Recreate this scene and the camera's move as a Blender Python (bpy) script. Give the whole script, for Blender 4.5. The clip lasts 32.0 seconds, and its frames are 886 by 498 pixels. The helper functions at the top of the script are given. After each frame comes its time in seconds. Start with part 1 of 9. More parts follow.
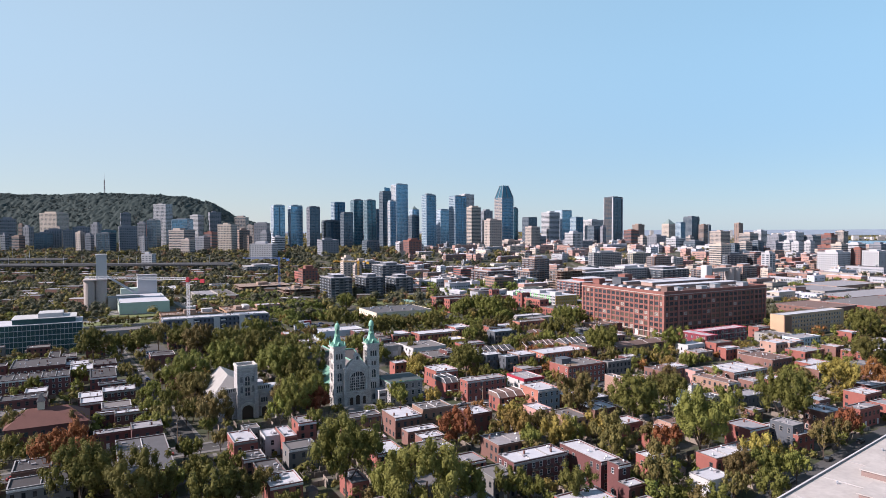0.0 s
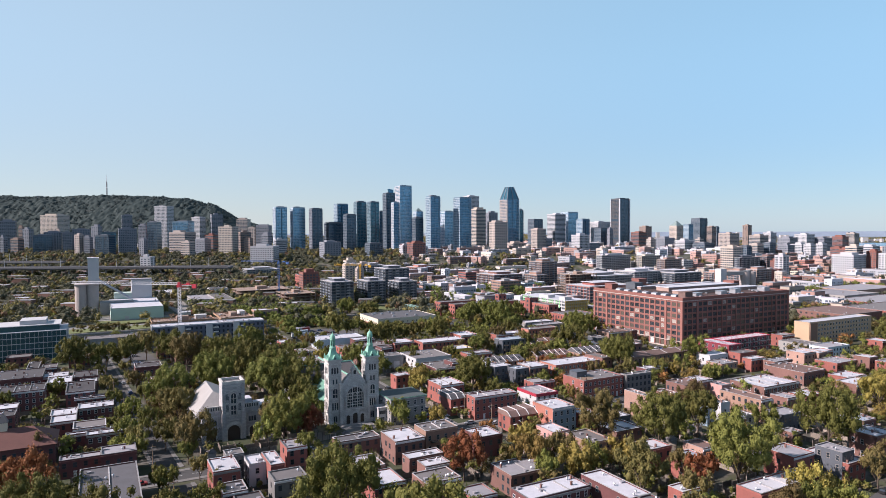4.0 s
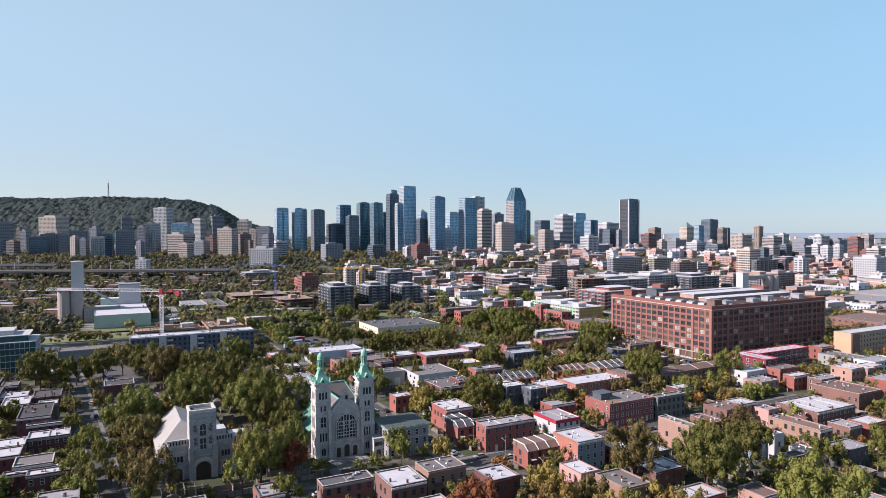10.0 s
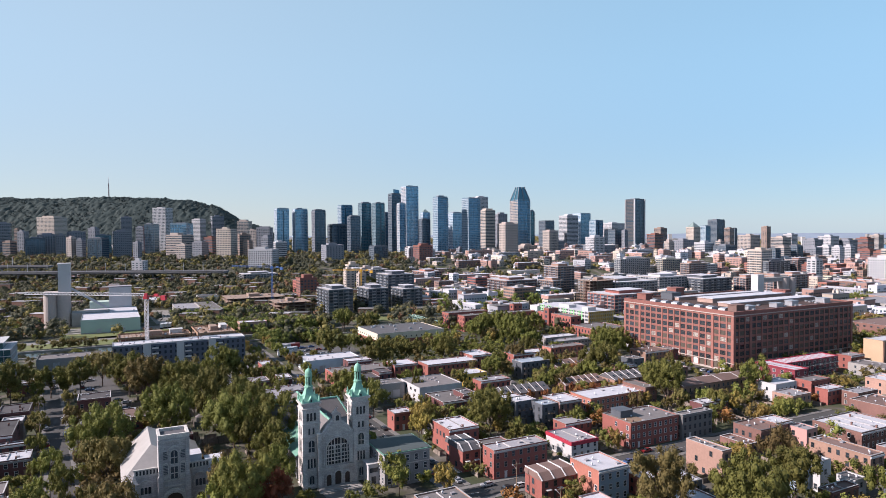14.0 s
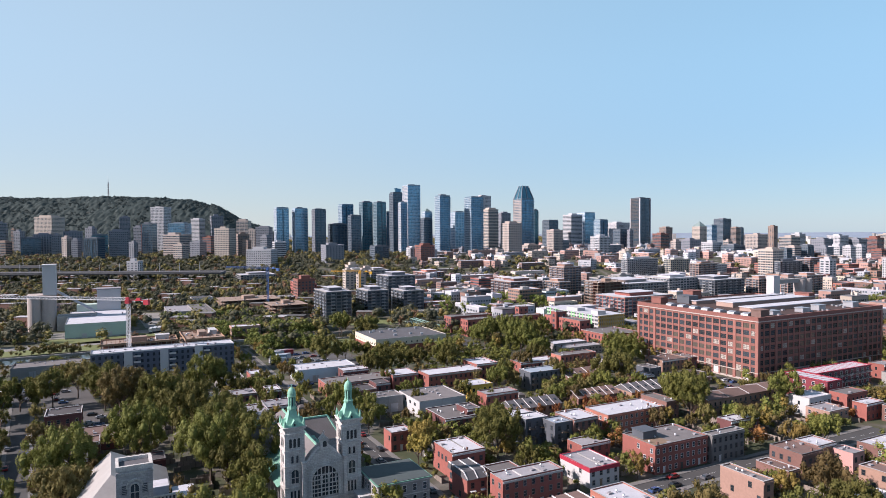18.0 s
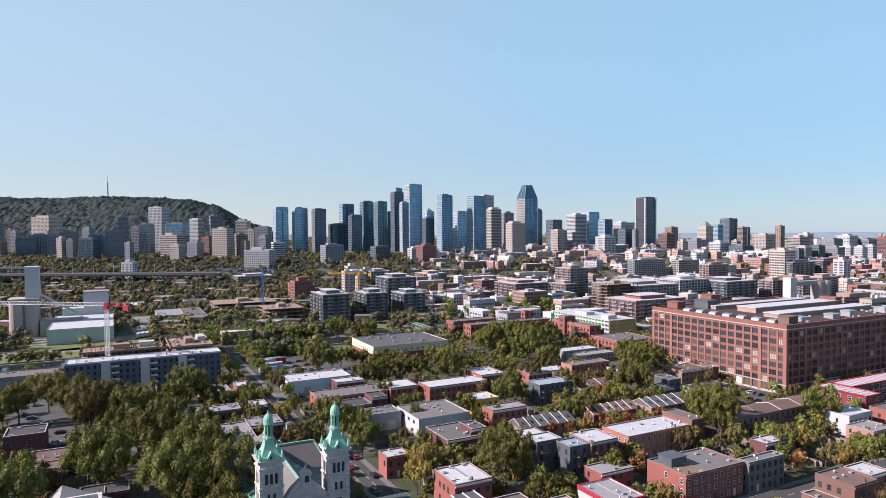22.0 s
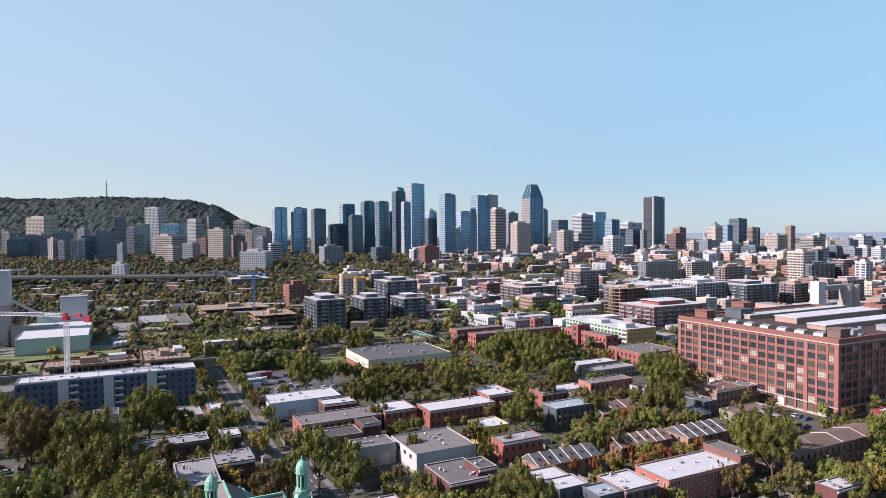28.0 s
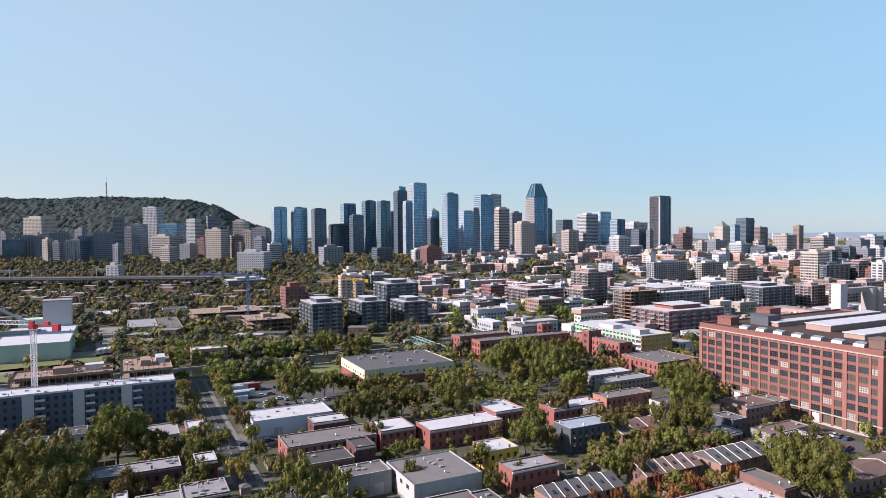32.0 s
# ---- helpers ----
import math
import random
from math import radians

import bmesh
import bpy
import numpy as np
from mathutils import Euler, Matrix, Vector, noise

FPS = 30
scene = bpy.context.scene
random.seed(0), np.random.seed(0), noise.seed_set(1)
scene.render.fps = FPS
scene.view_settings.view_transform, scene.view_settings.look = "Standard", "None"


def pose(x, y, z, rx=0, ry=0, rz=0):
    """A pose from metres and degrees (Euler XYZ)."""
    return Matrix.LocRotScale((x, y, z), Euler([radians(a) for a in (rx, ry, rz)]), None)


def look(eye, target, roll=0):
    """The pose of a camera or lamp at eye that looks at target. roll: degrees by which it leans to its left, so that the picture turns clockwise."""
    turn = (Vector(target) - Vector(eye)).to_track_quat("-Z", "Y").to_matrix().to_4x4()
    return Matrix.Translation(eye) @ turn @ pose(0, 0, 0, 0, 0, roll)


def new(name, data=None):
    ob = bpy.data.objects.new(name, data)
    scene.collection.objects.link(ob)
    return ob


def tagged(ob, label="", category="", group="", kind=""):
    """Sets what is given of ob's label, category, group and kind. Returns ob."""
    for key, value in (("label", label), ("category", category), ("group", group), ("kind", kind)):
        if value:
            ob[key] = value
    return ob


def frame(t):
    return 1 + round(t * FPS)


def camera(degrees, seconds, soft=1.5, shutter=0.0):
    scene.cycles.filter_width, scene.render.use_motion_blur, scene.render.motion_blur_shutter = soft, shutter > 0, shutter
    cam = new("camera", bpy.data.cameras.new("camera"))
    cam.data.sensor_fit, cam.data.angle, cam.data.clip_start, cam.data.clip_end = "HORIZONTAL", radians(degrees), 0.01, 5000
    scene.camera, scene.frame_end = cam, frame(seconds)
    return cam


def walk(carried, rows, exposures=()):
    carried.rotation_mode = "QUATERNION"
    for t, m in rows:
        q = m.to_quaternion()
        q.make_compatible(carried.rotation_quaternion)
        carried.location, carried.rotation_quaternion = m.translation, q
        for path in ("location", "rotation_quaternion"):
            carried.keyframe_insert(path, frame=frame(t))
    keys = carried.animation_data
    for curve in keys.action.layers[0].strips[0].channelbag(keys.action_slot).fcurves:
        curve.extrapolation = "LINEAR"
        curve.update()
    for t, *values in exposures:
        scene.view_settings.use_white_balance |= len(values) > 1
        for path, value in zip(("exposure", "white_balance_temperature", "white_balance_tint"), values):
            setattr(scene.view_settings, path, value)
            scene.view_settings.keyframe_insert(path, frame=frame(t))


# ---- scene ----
import itertools

cam = camera(68.45, 32.0, soft=0.6)
walk(cam, [
    (0, pose(-0.085, 0.166, 82.600, 0, 0, -0.002) @ pose(0, 0, 0, 87.894) @ pose(0, 0, 0, 0, 0, -0.225)),
    (1, pose(-0.177, 6.442, 82.600, 0, 0, 0.099) @ pose(0, 0, 0, 87.966) @ pose(0, 0, 0, 0, 0, -0.233)),
    (2, pose(-0.268, 12.730, 82.600, 0, 0, 0.196) @ pose(0, 0, 0, 88.015) @ pose(0, 0, 0, 0, 0, -0.241)),
    (3, pose(-0.360, 19.028, 82.600, 0, 0, 0.293) @ pose(0, 0, 0, 88.065) @ pose(0, 0, 0, 0, 0, -0.249)),
    (3.5, pose(-0.405, 22.181, 82.600, 0, 0, 0.334) @ pose(0, 0, 0, 88.072) @ pose(0, 0, 0, 0, 0, -0.253)),
    (5.5, pose(-0.587, 34.821, 82.600, 0, 0, 0.475) @ pose(0, 0, 0, 88.086) @ pose(0, 0, 0, 0, 0, -0.268)),
    (6, pose(-0.633, 37.987, 82.600, 0, 0, 0.516) @ pose(0, 0, 0, 88.098) @ pose(0, 0, 0, 0, 0, -0.272)),
    (7, pose(-0.723, 44.328, 82.600, 0, 0, 0.598) @ pose(0, 0, 0, 88.124) @ pose(0, 0, 0, 0, 0, -0.280)),
    (8, pose(-0.814, 50.680, 82.600, 0, 0, 0.673) @ pose(0, 0, 0, 88.141) @ pose(0, 0, 0, 0, 0, -0.288)),
    (9, pose(-0.904, 57.043, 82.600, 0, 0, 0.732) @ pose(0, 0, 0, 88.174) @ pose(0, 0, 0, 0, 0, -0.296)),
    (10, pose(-0.994, 63.416, 82.600, 0, 0, 0.796) @ pose(0, 0, 0, 88.217) @ pose(0, 0, 0, 0, 0, -0.304)),
    (11, pose(-1.084, 69.800, 82.600, 0, 0, 0.861) @ pose(0, 0, 0, 88.225) @ pose(0, 0, 0, 0, 0, -0.312)),
    (12, pose(-1.174, 76.195, 82.600, 0, 0, 0.928) @ pose(0, 0, 0, 88.201) @ pose(0, 0, 0, 0, 0, -0.320)),
    (13, pose(-1.264, 82.600, 82.600, 0, 0, 0.987) @ pose(0, 0, 0, 88.203) @ pose(0, 0, 0, 0, 0, -0.328)),
    (14, pose(-1.353, 89.016, 82.600, 0, 0, 1.044) @ pose(0, 0, 0, 88.246) @ pose(0, 0, 0, 0, 0, -0.335)),
    (14.5, pose(-1.398, 92.228, 82.600, 0, 0, 1.069) @ pose(0, 0, 0, 88.266) @ pose(0, 0, 0, 0, 0, -0.339)),
    (16.5, pose(-1.576, 105.104, 82.600, 0, 0, 1.159) @ pose(0, 0, 0, 88.230) @ pose(0, 0, 0, 0, 0, -0.355)),
    (17, pose(-1.621, 108.329, 82.600, 0, 0, 1.191) @ pose(0, 0, 0, 88.218) @ pose(0, 0, 0, 0, 0, -0.359)),
    (18, pose(-1.710, 114.788, 82.600, 0, 0, 1.248) @ pose(0, 0, 0, 88.202) @ pose(0, 0, 0, 0, 0, -0.367)),
    (19, pose(-1.798, 121.258, 82.600, 0, 0, 1.306) @ pose(0, 0, 0, 88.194) @ pose(0, 0, 0, 0, 0, -0.375)),
    (20, pose(-1.887, 127.739, 82.600, 0, 0, 1.365) @ pose(0, 0, 0, 88.196) @ pose(0, 0, 0, 0, 0, -0.383)),
    (21, pose(-1.975, 134.230, 82.600, 0, 0, 1.405) @ pose(0, 0, 0, 88.199) @ pose(0, 0, 0, 0, 0, -0.391)),
    (22, pose(-2.063, 140.732, 82.600, 0, 0, 1.443) @ pose(0, 0, 0, 88.209) @ pose(0, 0, 0, 0, 0, -0.399)),
    (23, pose(-2.151, 147.244, 82.600, 0, 0, 1.482) @ pose(0, 0, 0, 88.209) @ pose(0, 0, 0, 0, 0, -0.406)),
    (24, pose(-2.239, 153.768, 82.600, 0, 0, 1.519) @ pose(0, 0, 0, 88.186) @ pose(0, 0, 0, 0, 0, -0.414)),
    (25, pose(-2.327, 160.302, 82.600, 0, 0, 1.552) @ pose(0, 0, 0, 88.194) @ pose(0, 0, 0, 0, 0, -0.422)),
    (25.5, pose(-2.370, 163.573, 82.600, 0, 0, 1.570) @ pose(0, 0, 0, 88.214) @ pose(0, 0, 0, 0, 0, -0.426)),
    (27.5, pose(-2.545, 176.684, 82.600, 0, 0, 1.680) @ pose(0, 0, 0, 88.240) @ pose(0, 0, 0, 0, 0, -0.442)),
    (28, pose(-2.589, 179.968, 82.600, 0, 0, 1.718) @ pose(0, 0, 0, 88.260) @ pose(0, 0, 0, 0, 0, -0.446)),
    (29, pose(-2.676, 186.545, 82.600, 0, 0, 1.779) @ pose(0, 0, 0, 88.276) @ pose(0, 0, 0, 0, 0, -0.454)),
    (30, pose(-2.762, 193.133, 82.600, 0, 0, 1.834) @ pose(0, 0, 0, 88.263) @ pose(0, 0, 0, 0, 0, -0.462)),
    (31, pose(-2.849, 199.731, 82.600, 0, 0, 1.889) @ pose(0, 0, 0, 88.250) @ pose(0, 0, 0, 0, 0, -0.470)),
    (32, pose(-2.935, 206.341, 82.600, 0, 0, 1.959) @ pose(0, 0, 0, 88.259) @ pose(0, 0, 0, 0, 0, -0.477)),
], exposures=[(0.0, 0.85, 6500, 18), (32.0, 0.85, 6500, 18)])

# ---- world and sun ----
SUN_AZ, SUN_EL = radians(253), radians(33)
world = bpy.data.worlds.new("sky")
scene.world = world
world.use_nodes = True
wn = world.node_tree
sky = wn.nodes.new("ShaderNodeTexSky")
sky.sky_type, sky.sun_disc = "NISHITA", False
sky.sun_elevation, sky.sun_rotation = SUN_EL, SUN_AZ
sky.altitude, sky.air_density, sky.dust_density, sky.ozone_density = 100, 1.0, 0.15, 2.5
clear = wn.nodes["Background"]
clear.inputs[1].default_value = 0.025
wn.links.new(sky.outputs[0], clear.inputs[0])
haze = wn.nodes.new("ShaderNodeBackground")          # pale blue of the hazy air, warmer low down and on the sun's side
where, up = wn.nodes.new("ShaderNodeTexCoord"), wn.nodes.new("ShaderNodeSeparateXYZ")
wn.links.new(where.outputs["Generated"], up.inputs[0])


def sky_step(axis, lo, hi, a, b):
    """A smooth step of the direction's height or side, from a to b."""
    k = wn.nodes.new("ShaderNodeMapRange")
    k.interpolation_type = "SMOOTHSTEP"
    for key, v in (("From Min", lo), ("From Max", hi), ("To Min", a), ("To Max", b)):
        k.inputs[key].default_value = v
    wn.links.new(up.outputs[axis], k.inputs["Value"])
    return k.outputs[0]


def sky_mix(fac, a, b):
    k = wn.nodes.new("ShaderNodeMix")
    k.data_type = "RGBA"
    wn.links.new(fac, k.inputs["Factor"])
    for sock, v in ((k.inputs[6], a), (k.inputs[7], b)):
        if isinstance(v, tuple):
            sock.default_value = (*v, 1)
        else:
            wn.links.new(v, sock)
    return k.outputs[2]


side, height = sky_step("X", -.55, .55, 0, 1), sky_step("Z", .01, .25, 0, 1)
low = sky_mix(side, (0.192, 0.246, 0.276), (0.098, 0.192, 0.274))
high = sky_mix(side, (0.204, 0.294, 0.344), (0.138, 0.262, 0.346))
wn.links.new(sky_mix(height, low, high), haze.inputs[0])
wn.links.new(sky_step("Z", .3, .95, 1.0, .31), haze.inputs[1])      # it thins out towards the zenith
both = wn.nodes.new("ShaderNodeAddShader")
wn.links.new(clear.outputs[0], both.inputs[0]), wn.links.new(haze.outputs[0], both.inputs[1])
wn.links.new(both.outputs[0], wn.nodes["World Output"].inputs[0])
sun = new("sun", bpy.data.lights.new("sun", "SUN"))
sun.data.energy, sun.data.angle, sun.data.color = 5.0, radians(0.53), (1.0, 0.93, 0.83)
SUN_WAY = Vector((math.sin(SUN_AZ) * math.cos(SUN_EL), math.cos(SUN_AZ) * math.cos(SUN_EL), math.sin(SUN_EL)))
sun.matrix_world = look(SUN_WAY * 600, (0, 0, 0))

# ---- materials ----
MATS = {}


def mat(name, col, rough=0.8, var=0.25, big=0.15, small=2.0, metal=0.0, bump=0.0, spec=0.5, rand=0.0, island=0.0, hue=0.0):
    """Principled surface whose colour varies with two noises in world space, and by object or by island."""
    if name in MATS:
        return MATS[name]
    m = bpy.data.materials.new(name)
    m.use_nodes = True
    nt = m.node_tree
    n, l = nt.nodes, nt.links
    bs = n["Principled BSDF"]
    bs.inputs["Roughness"].default_value, bs.inputs["Metallic"].default_value = rough, metal
    bs.inputs["Specular IOR Level"].default_value = spec
    geo = n.new("ShaderNodeNewGeometry")
    val = None

    def add(sock, lo, hi, src=None):
        nonlocal val
        mr = n.new("ShaderNodeMapRange")
        mr.inputs["To Min"].default_value, mr.inputs["To Max"].default_value = lo, hi
        l.new(sock, mr.inputs["Value"])
        if val is None:
            val = mr.outputs[0]
        else:
            mu = n.new("ShaderNodeMath")
            mu.operation = "MULTIPLY"
            l.new(val, mu.inputs[0]), l.new(mr.outputs[0], mu.inputs[1])
            val = mu.outputs[0]

    for sc, k in ((big, 1.0), (small, 0.8)):
        if var <= 0:
            break
        no = n.new("ShaderNodeTexNoise")
        no.inputs["Scale"].default_value, no.inputs["Detail"].default_value = sc, 4
        l.new(geo.outputs["Position"], no.inputs["Vector"])
        add(no.outputs["Fac"], 1 - var * k, 1 + var * k)
    if rand > 0:
        oi = n.new("ShaderNodeObjectInfo")
        add(oi.outputs["Random"], 1 - rand, 1 + rand)
    if island > 0:
        add(geo.outputs["Random Per Island"], 1 - island, 1 + island)
    hs = n.new("ShaderNodeHueSaturation")
    hs.inputs["Color"].default_value = (col[0] * .85, col[1] * .835, col[2] * .915, 1)
    if val is not None:
        l.new(val, hs.inputs["Value"])
    if hue > 0:
        oi2 = n.new("ShaderNodeObjectInfo")
        mr2 = n.new("ShaderNodeMapRange")
        mr2.inputs["To Min"].default_value, mr2.inputs["To Max"].default_value = 0.5 - hue, 0.5 + hue
        l.new(oi2.outputs["Random"], mr2.inputs["Value"]), l.new(mr2.outputs[0], hs.inputs["Hue"])
    l.new(hs.outputs[0], bs.inputs["Base Color"])
    if bump > 0:
        no = n.new("ShaderNodeTexNoise")
        no.inputs["Scale"].default_value, no.inputs["Detail"].default_value = small * 3, 3
        l.new(geo.outputs["Position"], no.inputs["Vector"])
        bp = n.new("ShaderNodeBump")
        bp.inputs["Strength"].default_value, bp.inputs["Distance"].default_value = bump, 0.1
        l.new(no.outputs["Fac"], bp.inputs["Height"]), l.new(bp.outputs[0], bs.inputs["Normal"])
    MATS[name] = m
    return m


def brick(name, col, mortar=0.75):
    """Brickwork: courses darkened by joints at brick size, with blotches."""
    m = mat(name, col, 0.88, 0.22, 0.12, 1.3, rand=0.12)
    return m


WALL = {
    "brick_red": brick("brick_red", (0.27, 0.09, 0.072)),
    "brick_orange": brick("brick_orange", (0.36, 0.14, 0.1)),
    "brick_brown": brick("brick_brown", (0.185, 0.095, 0.078)),
    "brick_wine": brick("brick_wine", (0.125, 0.047, 0.046)),
    "brick_pink": brick("brick_pink", (0.36, 0.22, 0.17)),
    "brick_tan": brick("brick_tan", (0.28, 0.17, 0.125)),
    "pink": mat("pink_render", (0.5, 0.27, 0.24), 0.85, 0.15),
    "white": mat("white_siding", (0.47, 0.465, 0.455), 0.7, 0.1),
    "cream": mat("cream_render", (0.6, 0.53, 0.4), 0.8, 0.12),
    "yellow": mat("yellow_siding", (0.62, 0.4, 0.07), 0.75, 0.12),
    "slate": mat("slate_cladding", (0.085, 0.095, 0.11), 0.6, 0.2),
    "blue": mat("blue_grey_siding", (0.22, 0.3, 0.36), 0.7, 0.15),
    "paleblue": mat("pale_blue_panel", (0.5, 0.58, 0.62), 0.55, 0.1),
    "green": mat("pale_green_panel", (0.4, 0.5, 0.42), 0.6, 0.12),
    "concrete": mat("concrete", (0.3, 0.285, 0.265), 0.9, 0.2),
    "stone": mat("grey_stone", (0.16, 0.153, 0.147), 0.9, 0.25, 0.2, 1.1, bump=0.3),
}
ROOF = {
    "white": mat("white_membrane", (0.49, 0.485, 0.505), 0.75, 0.2, 0.3, 1.6, rand=0.06),
    "grey": mat("grey_membrane", (0.27, 0.258, 0.268), 0.85, 0.22, 0.25, 1.2, rand=0.12),
    "gravel": mat("roof_gravel", (0.15, 0.136, 0.133), 0.95, 0.25, 0.3, 3.0, rand=0.15),
    "slate": mat("dark_roofing", (0.092, 0.088, 0.094), 0.85, 0.25, 0.3, 2.0, rand=0.15),
    "tar": mat("tar_roofing", (0.058, 0.052, 0.056), 0.9, 0.3, 0.3, 2.0, rand=0.2),
    "brown": mat("brown_shingle", (0.16, 0.1, 0.085), 0.9, 0.22, 0.3, 2.5, rand=0.12),
    "blue": mat("blue_grey_roofing", (0.3, 0.35, 0.4), 0.6, 0.2, 0.25, 1.2),
}
GLASS = mat("window_glass", (0.035, 0.045, 0.055), 0.12, 0.0, rand=0.5)
FRAME = mat("white_window_frame", (0.6, 0.59, 0.57), 0.6, 0.05)
GREYFRAME = mat("grey_window_frame", (0.25, 0.23, 0.21), 0.6, 0.05)
DARKFRAME = mat("dark_window_frame", (0.06, 0.055, 0.05), 0.6, 0.05)
TRIM = mat("metal_flashing", (0.3, 0.29, 0.28), 0.6, 0.15, rand=0.55)
REDTRIM = mat("red_fascia", (0.36, 0.025, 0.05), 0.6, 0.1)
METAL = mat("galvanised_metal", (0.45, 0.46, 0.47), 0.45, 0.15, metal=0.6)
DARKMETAL = mat("dark_metal", (0.05, 0.05, 0.055), 0.5, 0.1)
WOOD = mat("weathered_wood", (0.22, 0.15, 0.1), 0.85, 0.2)
COPPER = mat("green_copper", (0.2, 0.42, 0.31), 0.7, 0.3, 0.3, 1.2, rand=0.08)
LIME = mat("church_limestone", (0.5, 0.475, 0.435), 0.9, 0.42, 0.35, 2.4, bump=0.6, rand=0.1)


def ashlar(m, course=.45):
    """Adds the joints of stone blocks to a stone surface, by a brick pattern on its upright faces."""
    nt = m.node_tree
    n, l = nt.nodes, nt.links
    hs = next(k for k in n if k.type == "HUE_SAT")
    co = n.new("ShaderNodeTexCoord")
    sp, cb, ad = n.new("ShaderNodeSeparateXYZ"), n.new("ShaderNodeCombineXYZ"), n.new("ShaderNodeMath")
    l.new(co.outputs["Object"], sp.inputs[0])
    l.new(sp.outputs["X"], ad.inputs[0]), l.new(sp.outputs["Y"], ad.inputs[1])
    l.new(ad.outputs[0], cb.inputs["X"]), l.new(sp.outputs["Z"], cb.inputs["Y"])
    br = n.new("ShaderNodeTexBrick")
    br.inputs["Scale"].default_value, br.inputs["Brick Width"].default_value, br.inputs["Row Height"].default_value = 1.0, course * 2.2, course
    br.inputs["Mortar Size"].default_value = .05
    col = hs.inputs["Color"].default_value
    br.inputs["Color1"].default_value = [k * 1.12 for k in col]
    br.inputs["Color2"].default_value = [k * .88 for k in col]
    br.inputs["Mortar"].default_value = [k * .8 for k in col]
    l.new(cb.outputs[0], br.inputs["Vector"]), l.new(br.outputs["Color"], hs.inputs["Color"])


ashlar(LIME)
LIMEDARK = mat("rough_church_stone", (0.39, 0.375, 0.365), 0.92, 0.32, 0.5, 2.4, bump=0.7)
ashlar(LIMEDARK, .6)
ASPHALT = mat("asphalt", (0.062, 0.06, 0.06), 0.92, 0.25, 0.1, 2.0)
PAVE = mat("concrete_pavement", (0.165, 0.157, 0.148), 0.92, 0.2, 0.2, 1.5)
PAINT = mat("road_paint", (0.6, 0.6, 0.57), 0.8, 0.1)
BARK = mat("bark", (0.09, 0.065, 0.05), 0.95, 0.25, 0.5, 3.0)

# ---- building blocks ----
GRID = radians(28.3)
UX, UY = math.cos(GRID), math.sin(GRID)
TAKEN = []          # rectangles in street-grid coordinates: u0, v0, u1, v1


def uv(x, y):
    return x * UX + y * UY, -x * UY + y * UX


def xy(u, v):
    return u * UX - v * UY, u * UY + v * UX


def ease(k):
    k = max(0.0, min(1.0, k))
    return k * k * (3 - 2 * k)


def land(x, y):
    """Height of the ground: flat, then a step up to the terrace on which the city centre stands."""
    return 24 * ease((y - 1090) / 230) * ease((1000 - x) / 500)


